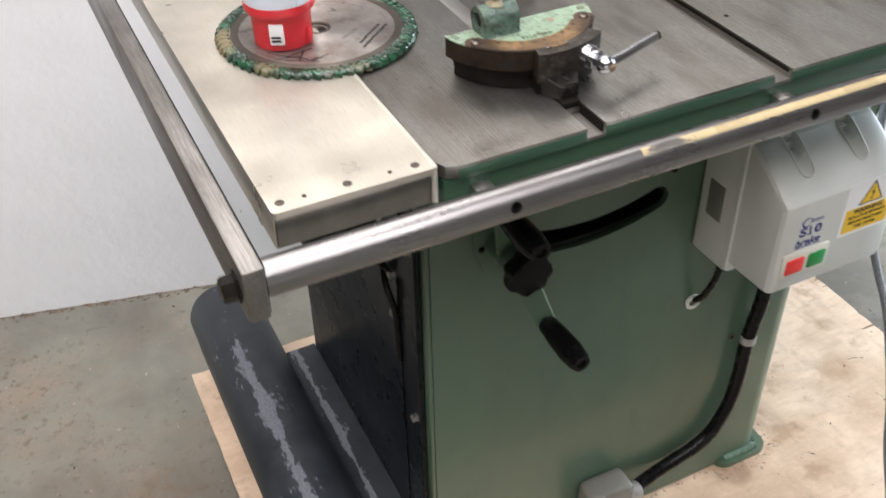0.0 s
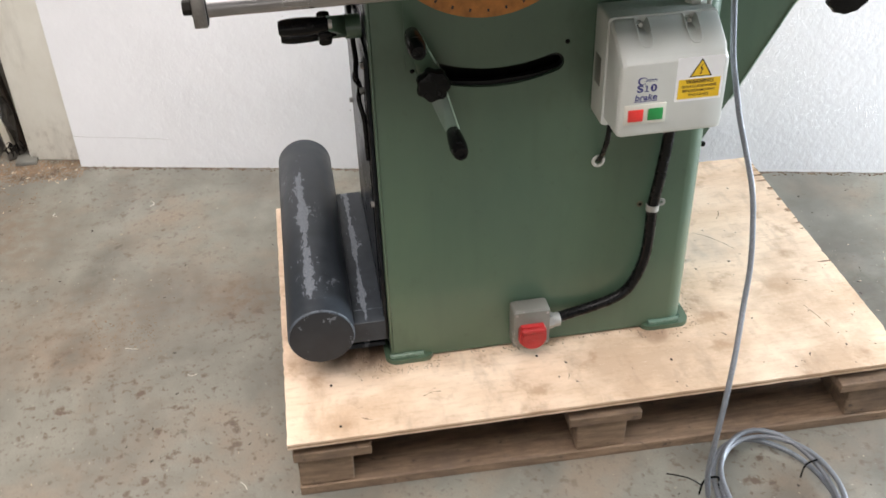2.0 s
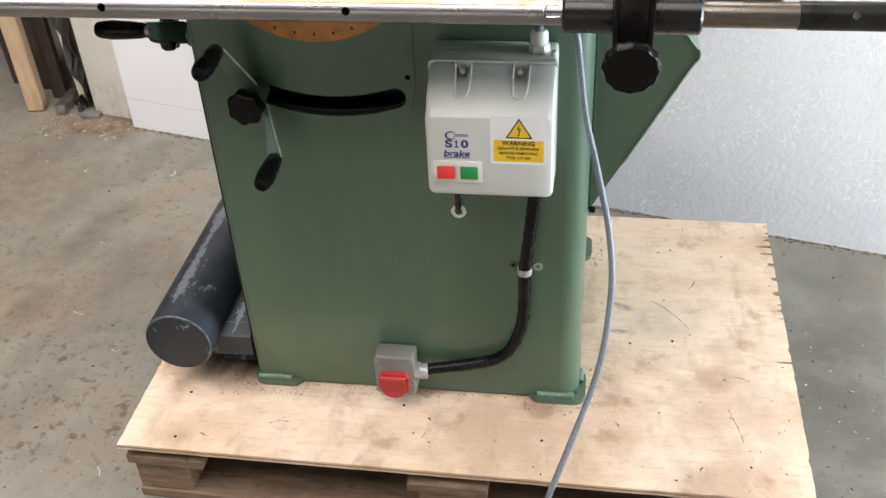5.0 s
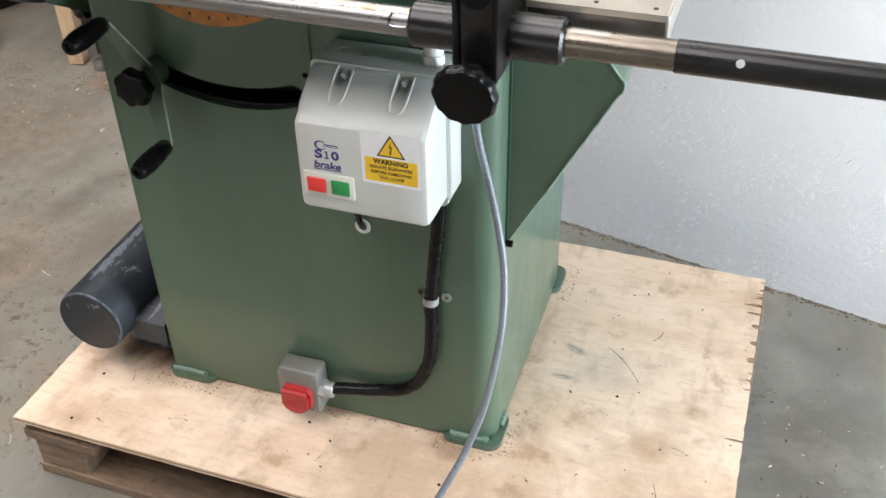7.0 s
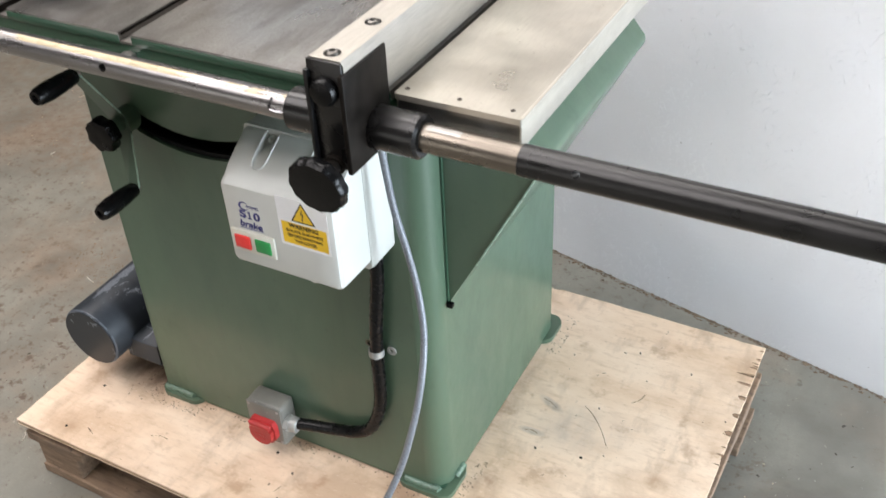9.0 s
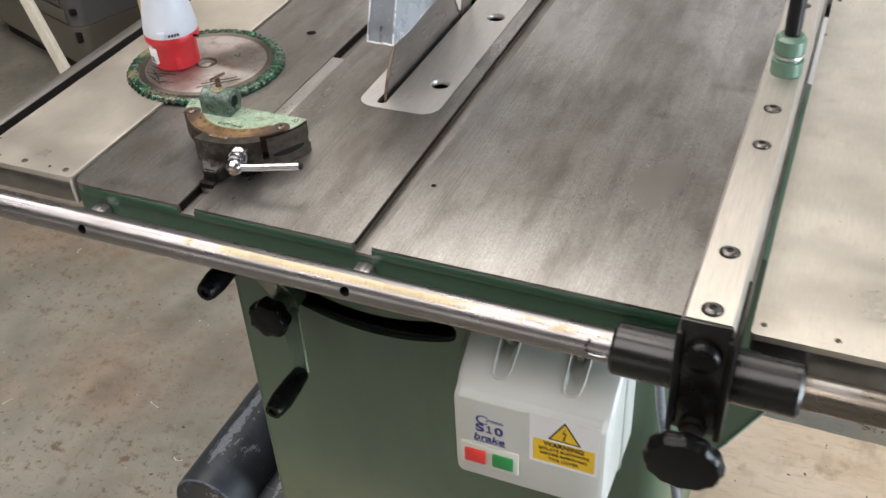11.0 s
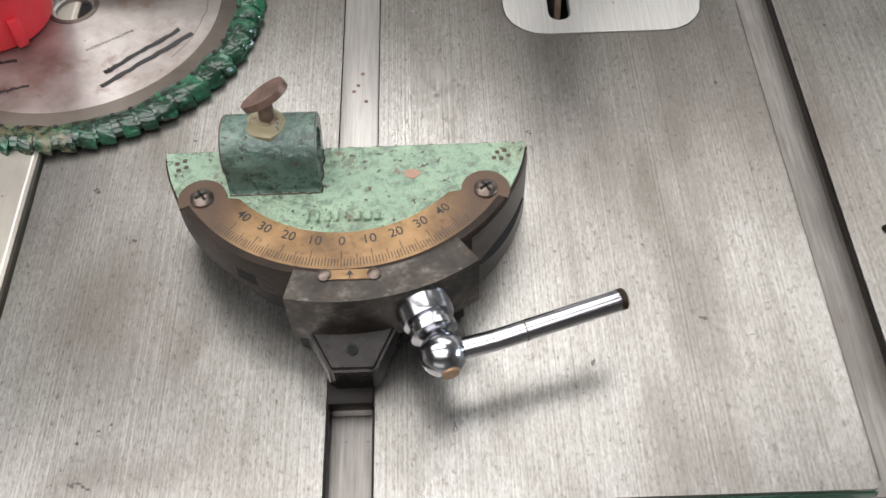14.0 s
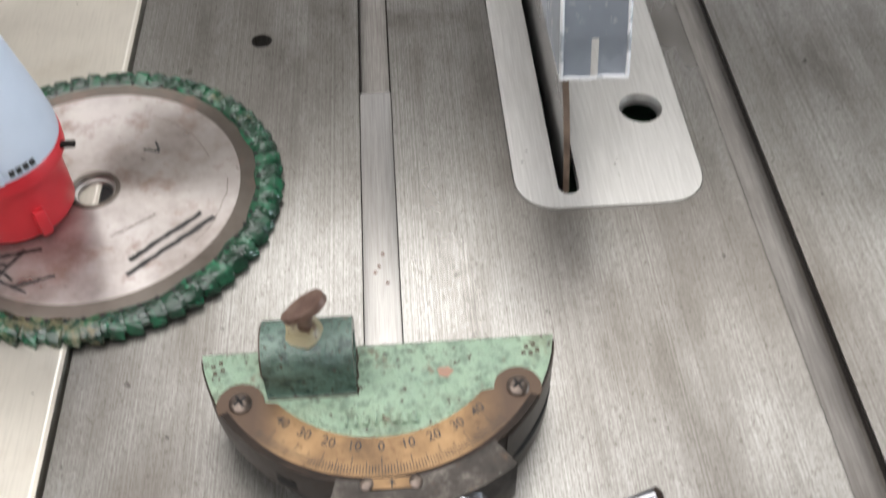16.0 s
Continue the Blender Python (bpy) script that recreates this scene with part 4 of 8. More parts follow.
def store_machines():
    t = thing("floor_machine", (-1.80, 1.95, 0), "old grey and olive floor standing machine in the shade", "machine")
    at = Matrix.Translation((-1.545, 1.615, 0)) @ Matrix.Rotation(radians(-21.1), 4, "Z")
    # Plinth coloured black to paint the shade under the machine.
    part("plinth", turned(box(-0.72, -0.05, 0.06, 0.52, 0.0, 0.10, 0.004), at), BLACK_METAL, t, "recessed plinth, black to stand in for the shade below")
    part("skirt", turned(plate(round_rect(-0.78, 0.0, 0.0, 0.58, 0.045, 6), [], 0.10, 0.235, None, 0.003), at), BEIGE_MACHINE, t, "olive painted skirt")
    part("body", turned(plate(round_rect(-0.776, -0.004, 0.004, 0.576, 0.045, 6), [], 0.238, 1.05, None, 0.008), at), GREY_MACHINE, t, "grey sheet metal body")
    part("door", turned(box(-0.70, -0.075, -0.006, 0.0035, 0.30, 0.95, 0.004), at), BEIGE_MACHINE, t, "faded olive door")
    part("lower_panel", turned(box(-0.74, -0.055, -0.004, 0.0035, 0.243, 0.288, 0.002), at), BEIGE_MACHINE, t)
    for z0, z1 in ((0.185, 0.220), (0.280, 0.300)):
        part("latch_hole", turned(box(-0.026, -0.010, 0.0, 0.020, z0, z1, 0.002), at), HOLE, t)
    b = thing("crate", (-1.9, 1.95, 0), "dark wooden crate on the store room floor", "crate")
    for k in range(3):
        part("slat", box(-3.0, -2.62, 1.75, 1.77, 0.02 + k * 0.11, 0.11 + k * 0.11, 0.003), BOARD_DARK, b)
    part("base", box(-3.0, -2.62, 1.77, 2.2, 0.0, 0.34, 0.004), BOARD_DARK, b)


store_machines()

# ---- pallet and plywood ----
PLY_TURN = Matrix.Translation((0.44, 0.36, 0)) @ Matrix.Rotation(radians(-0.5), 4, "Z") @ Matrix.Translation((-0.44, -0.36, 0))


PAL_TURN = Matrix.Translation((0.44, 0.36, 0)) @ Matrix.Rotation(radians(-1.3), 4, "Z") @ Matrix.Translation((-0.44, -0.376, 0))


def pallet():
    t = thing("pallet", (0.44, 0.36, 0), "weathered wooden euro pallet on the concrete floor", "pallet")
    xs = ((-0.138, -0.036), (0.390, 0.488), (0.935, 1.036))
    ys = ((-0.006, 0.10), (0.32, 0.42), (0.63, 0.735))
    for y0, y1 in ((-0.010, 0.125), (0.305, 0.435), (0.62, 0.74)):
        part("bottom_board", turned(box(-0.140, 1.044, y0, y1, 0.0, 0.021, 0.002), PAL_TURN), PALLET_WOOD, t, "", 0)
    for x0, x1 in xs:
        for y0, y1 in ys:
            part("block", turned(box(x0, x1, y0, y1, 0.0212, 0.095, 0.004), PAL_TURN), PALLET_WOOD, t, "", 0)
    for x0, x1 in ((-0.144, 0.0), (0.372, 0.512), (0.908, 1.044)):
        part("stringer", turned(box(x0, x1, -0.016, 0.742, 0.0952, 0.1160, 0.002), PAL_TURN), PALLET_WOOD, t, "", 0)
    for y0, y1 in ((0.012, 0.13), (0.17, 0.27), (0.31, 0.43), (0.47, 0.57), (0.62, 0.742)):
        part("deck_board", turned(box(-0.15, 1.036, y0, y1, 0.1162, 0.1352, 0.002), PAL_TURN), PALLET_WOOD, t, "", 0)


pallet()


def plywood_sheet():
    random.seed(4)
    bm = bmesh.new()
    x0, x1, y0, y1 = -0.156, 1.042, -0.028, 0.755
    outer = []
    for (ax, ay), (bx, by), ragged in (((x0, y0), (x1, y0), 0.0007), ((x1, y0), (x1, y1), 0.0014), ((x1, y1), (x0, y1), 0.002), ((x0, y1), (x0, y0), 0.0015)):
        n = 60
        for i in range(n):
            f = i / n
            d = random.uniform(-ragged, 0) * (3 if random.random() < 0.08 else 1)
            px, py = ax + (bx - ax) * f, ay + (by - ay) * f
            nx, ny = (by - ay), -(bx - ax)
            L = math.hypot(nx, ny)
            outer.append((px + nx / L * d, py + ny / L * d))
    t = thing("plywood_sheet", (0.44, 0.36, 0.1355), "pale plywood sheet with dirty marks lying on the pallet", "plywood")
    for k, (z0, z1, inset, mat) in enumerate(((0.1356, 0.1395, 0.0004, PLYWOOD), (0.1396, 0.1437, 0.0012, PLY_CORE), (0.1438, 0.148, 0.0, PLYWOOD))):
        pts = [(0.44 + (x - 0.44) * (1 - inset), 0.36 + (y - 0.36) * (1 - inset)) for x, y in outer]
        part("ply_layer", plate(pts, [], z0, z1, PLY_TURN), mat, t, "", 0)
    # Nail heads and screw holes.
    for x, y in ((-0.069, 0.117), (0.336, 0.121), (0.590, 0.060), (0.824, 0.339), (-0.060, 0.006)):
        part("nail", lathe([(0.0028, 0), (0.0028, 0.0005), (0.0016, 0.0010)], (x, y, 0.148), None, 10), DARK_STEEL, t)
    # Torn and lifted fibres along the ragged short edge.
    for k in range(12):
        y = random.uniform(0.42, 0.745)
        w, h = random.choice((0.008, 0.012, 0.016, 0.028)) * random.uniform(0.6, 1.2), random.uniform(0.0008, 0.0030)
        bm = bmesh.new()
        pts = [(1.0418, y - h, 0), (1.0418, y + h * random.uniform(0.3, 1), 0), (1.0418 - w * 0.6, y + h * random.uniform(0.2, 0.8), 0.0004), (1.0418 - w, y + random.uniform(-0.4, 0.4) * h, 0.0002)]
        lo = [bm.verts.new((px, py, 0.1479)) for px, py, pz in pts]
        hi = [bm.verts.new((px, py, 0.1484 + pz)) for px, py, pz in pts]
        bm.faces.new(hi)
        for a, b in ((0, 1), (1, 2), (2, 3), (3, 0)):
            bm.faces.new((lo[a], lo[b], hi[b], hi[a]))
        part("splinter", turned(bm, PLY_TURN), (TORN, PLY_CORE, TORN)[k % 3], t, "", 0)
    # Places where the face veneer has broken out to the red core.
    for y, deep, high in ((0.715, 0.008, 0.0025), (0.689, 0.014, 0.002), (0.640, 0.026, 0.0028), (0.602, 0.014, 0.0042), (0.554, 0.012, 0.0050), (0.507, 0.013, 0.0055), (0.452, 0.012, 0.0018), (0.302, 0.030, 0.0020)):
        bm = bmesh.new()
        e = 1.0422
        pts = [(e, y - high), (e, y + high * 0.9), (e - deep * 0.55, y + high * random.uniform(0.5, 1.0)), (e - deep, y + high * random.uniform(-0.3, 0.5)), (e - deep * 0.7, y - high * random.uniform(0.6, 1.0))]
        lo, hi = [bm.verts.new((px, py, 0.1470)) for px, py in pts], [bm.verts.new((px, py, 0.14825)) for px, py in pts]
        bm.faces.new(hi)
        for a in range(5):
            bm.faces.new((lo[a], lo[(a + 1) % 5], hi[(a + 1) % 5], hi[a]))
        part("broken_veneer", turned(bm, PLY_TURN), CHIP, t, "", 0)
        edge = [(e - deep, y + 0.1 * high), (e - deep * 0.6, y + high * 1.0), (e, y + high * 1.05)]
        part("crack", turned(hose([(px, py, 0.1482) for px, py in edge], 0.0006, 5, 3), PLY_TURN), TORN, t, "", 0)


CHIP = wood_material("torn_red_core", (0.40, 0.255, 0.165), (0.27, 0.165, 0.10), "x", 0.3, 0.2)
TORN = wood_material("torn_veneer", (0.22, 0.14, 0.08), (0.13, 0.08, 0.045), "x", 0.3, 0.3)
plywood_sheet()

# ---- the table saw ----
T = 1.005
SAW = thing("table_saw", (0.35, 0.4, 0.148), "green enamelled cabinet table saw with steel table standing on plywood", "table saw")
CX0, CX1, CY0, CY1, CZ0, CZ1 = 0.054, 0.650, 0.163, 0.640, 0.153, 0.955


def cabinet():
    # Front wall with the curved tilt slot.
    cx, cz, R, w = 0.262, 1.028, 0.2880, 0.0168
    slot = []
    a0, a1 = -90 - 20.0, -90 + 19.5
    n = 26
    for i in range(n + 1):
        a = radians(a0 + (a1 - a0) * i / n)
        slot.append((cx + (R + w) * math.cos(a), cz + (R + w) * math.sin(a)))
    for i in range(1, 8):
        e = (cx + R * math.cos(radians(a1)), cz + R * math.sin(radians(a1)))
        slot.append((e[0] + w * math.cos(radians(a1) + math.pi * i / 8), e[1] + w * math.sin(radians(a1) + math.pi * i / 8)))
    for i in range(n + 1):
        a = radians(a1 + (a0 - a1) * i / n)
        slot.append((cx + (R - w) * math.cos(a), cz + (R - w) * math.sin(a)))
    for i in range(1, 8):
        e = (cx + R * math.cos(radians(a0)), cz + R * math.sin(radians(a0)))
        slot.append((e[0] + w * math.cos(radians(a0) + math.pi + math.pi * i / 8), e[1] + w * math.sin(radians(a0) + math.pi + math.pi * i / 8)))
    bm = plate([(CX0 + 0.006, CZ0), (CX1 - 0.035, CZ0), (CX1 - 0.035, CZ1), (CX0 + 0.006, CZ1)], [slot], 0.0, 0.005, upright(CY0 + 0.005))
    shell = part("cabinet", bm, GREEN, SAW, "green enamelled sheet steel cabinet")
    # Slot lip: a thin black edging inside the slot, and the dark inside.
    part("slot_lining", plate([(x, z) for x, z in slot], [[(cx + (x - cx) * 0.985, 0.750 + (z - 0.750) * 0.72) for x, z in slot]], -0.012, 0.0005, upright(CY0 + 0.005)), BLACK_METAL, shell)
    # Rounded corner, right side, back and left side.
    pts = [(CX1 - 0.035 + 0.035 * math.sin(radians(a)), CY0 + 0.035 - 0.035 * math.cos(radians(a))) for a in range(0, 91, 9)]
    pts += [(CX1, CY1 - 0.02), (CX1 - 0.02, CY1), (CX0 + 0.01, CY1)]
    bm = bmesh.new()
    for (ax, ay), (bx, by) in zip(pts, pts[1:]):
        vs = [bm.verts.new(c) for c in ((ax, ay, CZ0), (bx, by, CZ0), (bx, by, CZ1), (ax, ay, CZ1))]
        bm.faces.new(vs)
    bmesh.ops.remove_doubles(bm, verts=bm.verts, dist=1e-5)
    bmesh.ops.solidify(bm, geom=bm.faces[:], thickness=0.004)
    part("side_panel", bm, GREEN, SAW, "", 35)
    # Front left edge strip, rolled over.
    part("edge_strip", box(CX0, CX0 + 0.0062, CY0, CY0 + 0.03, CZ0, CZ1, 0.0028), GREEN, SAW)
    # Left side: dark slate access panel with a frame and bolts.
    part("left_wall", box(CX0 - 0.001, CX0 + 0.004, CY0 + 0.030, CY1, CZ0, CZ1), SLATE, SAW, "dark slate painted side wall")
    panel = part("access_panel", plate(round_rect(CY0 + 0.012, CY1 - 0.02, 0.185, 0.80, 0.02), [], 0, 0.004, Matrix.Translation((CX0 - 0.002, 0, 0)) @ Matrix.Rotation(radians(90), 4, "Z") @ Matrix.Rotation(radians(90), 4, "X") @ Matrix.Scale(-1, 4, (0, 0, 1))), SLATE, SAW, "dark slate access panel with bolts")
    for y, z in ((0.19, 0.77), (0.19, 0.50), (0.19, 0.22), (0.40, 0.785), (0.60, 0.77), (0.60, 0.50), (0.60, 0.22), (0.24, 0.70), (0.24, 0.64)):
        part("bolt", lathe([(0.007, 0), (0.007, 0.001), (0.0055, 0.0012), (0.0055, 0.0065), (0.0045, 0.0075)], (CX0 - 0.006, y, z), (CX0 - 1, y, z), 6), STEEL, panel)
    part("panel_gap", box(CX0 - 0.0075, CX0 - 0.0055, 0.2270, 0.2300, 0.25, 0.70), BLACK, panel)
    part("link_rod", rod((CX0 - 0.014, 0.42, 0.86), (CX0 - 0.014, 0.262, 0.735), 0.0045), BLACK_METAL, panel)
    part("inner_cable", hose([(CX0 - 0.014, 0.265, 0.745), (CX0 - 0.017, 0.252, 0.722), (CX0 - 0.012, 0.258, 0.700), (CX0 - 0.016, 0.240, 0.682), (CX0 - 0.010, 0.232, 0.645), (CX0 - 0.009, 0.2285, 0.57)], 0.0042, 8), BLACK, panel)
    part("inner_cable", hose([(CX0 - 0.012, 0.272, 0.735), (CX0 - 0.020, 0.262, 0.715), (CX0 - 0.012, 0.246, 0.705), (CX0 - 0.010, 0.250, 0.690)], 0.0035, 8), BLACK, panel)
    part("panel_edge", hose([(CX0 - 0.0065, CY0 + 0.014, 0.20), (CX0 - 0.0065, CY0 + 0.014, 0.50), (CX0 - 0.0065, CY0 + 0.015, 0.79)], 0.0016, 6, 3), BLACK_METAL, panel)
    # Top flange under the table, floor plate and inside.
    part("top_flange", box(CX0 + 0.004, CX1 - 0.004, CY0 + 0.006, CY1 - 0.004, CZ1 - 0.012, CZ1 + 0.004), DARK_GREEN, SAW)
    part("base_plate", box(CX0 + 0.004, CX1 - 0.004, CY0 + 0.006, CY1 - 0.004, CZ0, CZ0 + 0.008), DARK_GREEN, SAW)
    # Black plate added behind the tilt slot to paint the shade inside.
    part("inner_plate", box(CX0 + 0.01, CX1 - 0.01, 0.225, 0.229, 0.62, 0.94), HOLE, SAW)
    part("trunnion", box(0.10, 0.60, 0.26, 0.34, 0.70, 0.80, 0.01), DARK_STEEL, SAW)
    # Welded feet.
    for x0, x1, y0, y1 in ((0.043, 0.138, 0.150, 0.235), (0.560, 0.662, 0.150, 0.236), (0.575, 0.664, 0.578, 0.660), (0.043, 0.135, 0.575, 0.660)):
        part("foot", plate(round_rect(x0, x1, y0, y1, 0.022), [], 0.148, 0.158, None, 0.002), GREEN, SAW)
    for x0, x1 in ((0.052, 0.12), (0.575, 0.640)):
        part("weld", hose([(x0 + (x1 - x0) * i / 14, CY0 - 0.001 + 0.0008 * math.sin(i * 2.1), 0.1600 + 0.0016 * noise.noise((i * 0.8, x0 * 9, 0))) for i in range(15)], 0.0060, 10, 3), WELD_GREEN, SAW, "painted weld bead")
    part("weld", hose([(CX1 + 0.001, 0.20 + 0.03 * i / 8, 0.1605 + 0.0014 * math.sin(i * 2.3)) for i in range(9)], 0.0068, 10, 3), WELD_GREEN, SAW, "painted weld bead")
    # Curved cover plate round the slot, orange scale behind.
    arc = [(cx + 0.330 * math.cos(radians(a)), cz + 0.330 * math.sin(radians(a))) for a in range(-114, -65, 2)]
    outer = [(0.112, 0.952)] + [(0.112, 0.77)] + [p for p in arc if 0.118 < p[0] < 0.385] + [(0.390, 0.77), (0.390, 0.952)]
    part("tilt_plate", plate(outer, [slot], 0.0, 0.0025, upright(CY0 - 0.0002), 0.0006), GREEN, shell)
    part("plate_rivet", lathe([(0.004, 0), (0.004, 0.001), (0.002, 0.003)], (0.379, CY0 - 0.0027, 0.791), (0.379, -1, 0.791), 12), BLACK, shell)
    part("plate_rivet", lathe([(0.004, 0), (0.004, 0.001), (0.002, 0.003)], (0.122, CY0 - 0.0027, 0.765), (0.122, -1, 0.765), 12), BLACK, shell)
    oc, oz = 0.247, 1.024
    ring = [(oc + 0.178 * math.cos(radians(a)), oz + 0.178 * math.sin(radians(a))) for a in range(-132, -47, 3)]
    ring += [(oc + 0.125 * math.cos(radians(a)), oz + 0.125 * math.sin(radians(a))) for a in range(-48, -133, -3)]
    scale = part("tilt_scale", plate(ring, [], 0, 0.0015, upright(CY0 - 0.003)), ORANGE, shell, "orange tilt scale plate")
    for k in range(9):
        a = radians(-130 + 10 * k)
        m = Matrix.Translation((oc + 0.166 * math.cos(a), CY0 - 0.0046, oz + 0.166 * math.sin(a))) @ Matrix.Rotation(-(a + math.pi / 2), 4, "Y")
        part("mark", turned(box(-0.0018, 0.0018, -0.0002, 0.0004, -0.003, 0.002), m), INK, scale)


cabinet()


PALE_GREEN = simple("rubbed_green_edge", (0.30, 0.42, 0.33), 0.3, 0.1, 0.25, 60, 0.1)


def crank(hub, out, side, a, b, length):
    """A two-handled crank: hub on the machine, arm ends at offsets a and b, handles along out."""
    out, hub = Vector(out), Vector(hub)
    arm_mid = hub + out * 0.020
    pa, pb = hub + Vector(a) + out * 0.055, hub + Vector(b) + out * 0.055
    m0 = arm_mid

    def strip(p, q, w0, w1):
        bm = bmesh.new()
        d = (q - p).normalized()
        s = d.cross(out).normalized()
        n = d.cross(s).normalized() * 0.002
        vs = []
        for c, w in ((p, w0), (q, w1)):
            for sg in (-1, 1):
                for k in (-1, 1):
                    vs.append(bm.verts.new(c + s * sg * w + n * k))
        bmesh.ops.convex_hull(bm, input=bm.verts[:])
        bmesh.ops.bevel(bm, geom=bm.edges[:], offset=0.0013, segments=2, affect="EDGES")
        return bm

    c = part("crank", join(strip(m0, pa, 0.017, 0.011), strip(m0, pb, 0.017, 0.011)), GREEN, SAW, "green two armed crank")
    # Pale line on the arm edge towards the doorway paints its highlight.
    for q in (pa, pb):
        d = (q - m0).normalized()
        e = d.cross(out).normalized()
        e = e if e.x + e.z * 0.1 > 0 else -e
        part("worn_edge", hose([m0 + d * 0.018 + e * 0.0164 + out * 0.001, m0 + (q - m0) * 0.6 + e * 0.0134 + out * 0.001, q + e * 0.0109 + out * 0.001], 0.0014, 6, 3), PALE_GREEN, c)
    part("hub", join(rod(hub, hub + out * 0.026, 0.020), rod(hub + out * 0.018, hub + out * 0.040, 0.012)), GREEN, c)
    part("knob", lathe([(0.012, 0.0), (0.014, 0.006), (0.025, 0.010), (0.0265, 0.016), (0.0265, 0.024), (0.024, 0.029), (0.016, 0.031), (0.006, 0.030)], hub + out * 0.040, hub + out, 56, None, 7, 0.07), BLACK, c, "black star knob")
    for p in (pa, pb):
        tip = p + out * length
        part("handle", lathe([(0.0085, 0.0), (0.0115, 0.004), (0.0135, length * 0.35), (0.0145, length * 0.7), (0.0125, length * 0.93), (0.0105, length), (0.006, length), (0.006, length - 0.003)], p, tip, 24), BLACK, c, "black tapered handle")
        part("pivot", rod(p - out * 0.006, p + out * 0.001, 0.007), STEEL, c)


crank((0.147, CY0 - 0.002, 0.767), (0, -1, 0), 1, (-0.030, 0, 0.088), (0.030, 0, -0.089), 0.076)
crank((CX0 - 0.004, 0.235, 0.820), (-1, 0, 0), 1, (0, -0.083, 0.042), (0, 0.082, -0.043), 0.076)


def side_hood():
    pts = [(CX1 - 0.003, 0.530), (0.790, 0.796), (0.7965, 0.806), (0.7985, 0.814), (0.7965, 0.822), (0.790, 0.829), (0.715, 0.925), (CX1 - 0.003, 0.945)]
    bm = plate(pts, [], -0.40, 0.0, upright(0.206), 0.002)
    hood = part("side_hood", bm, GREEN, SAW, "green sheet steel motor hood on the side")
    part("seam", box(CX1 + 0.0, CX1 + 0.004, 0.2035, 0.207, 0.54, 0.945, 0.001), DARK_GREEN, hood)
    part("worn_edge", hose([(0.700, 0.2055, 0.6265), (0.760, 0.2055, 0.740), (0.7885, 0.2055, 0.7945), (0.7968, 0.2055, 0.806), (0.7985, 0.2055, 0.814), (0.7968, 0.2055, 0.8215), (0.7895, 0.2055, 0.8295), (0.752, 0.2055, 0.878)], 0.0013, 6, 5), PALE_GREEN, hood)
    part("latch", box(CX1 + 0.002, CX1 + 0.012, 0.198, 0.206, 0.538, 0.546, 0.001), BLACK, hood)


side_hood()


TOOTH_BROWN = simple("resin_brown_steel", (0.16, 0.115, 0.085), 0.45, 0.4, 0.3, 160, 0.2)


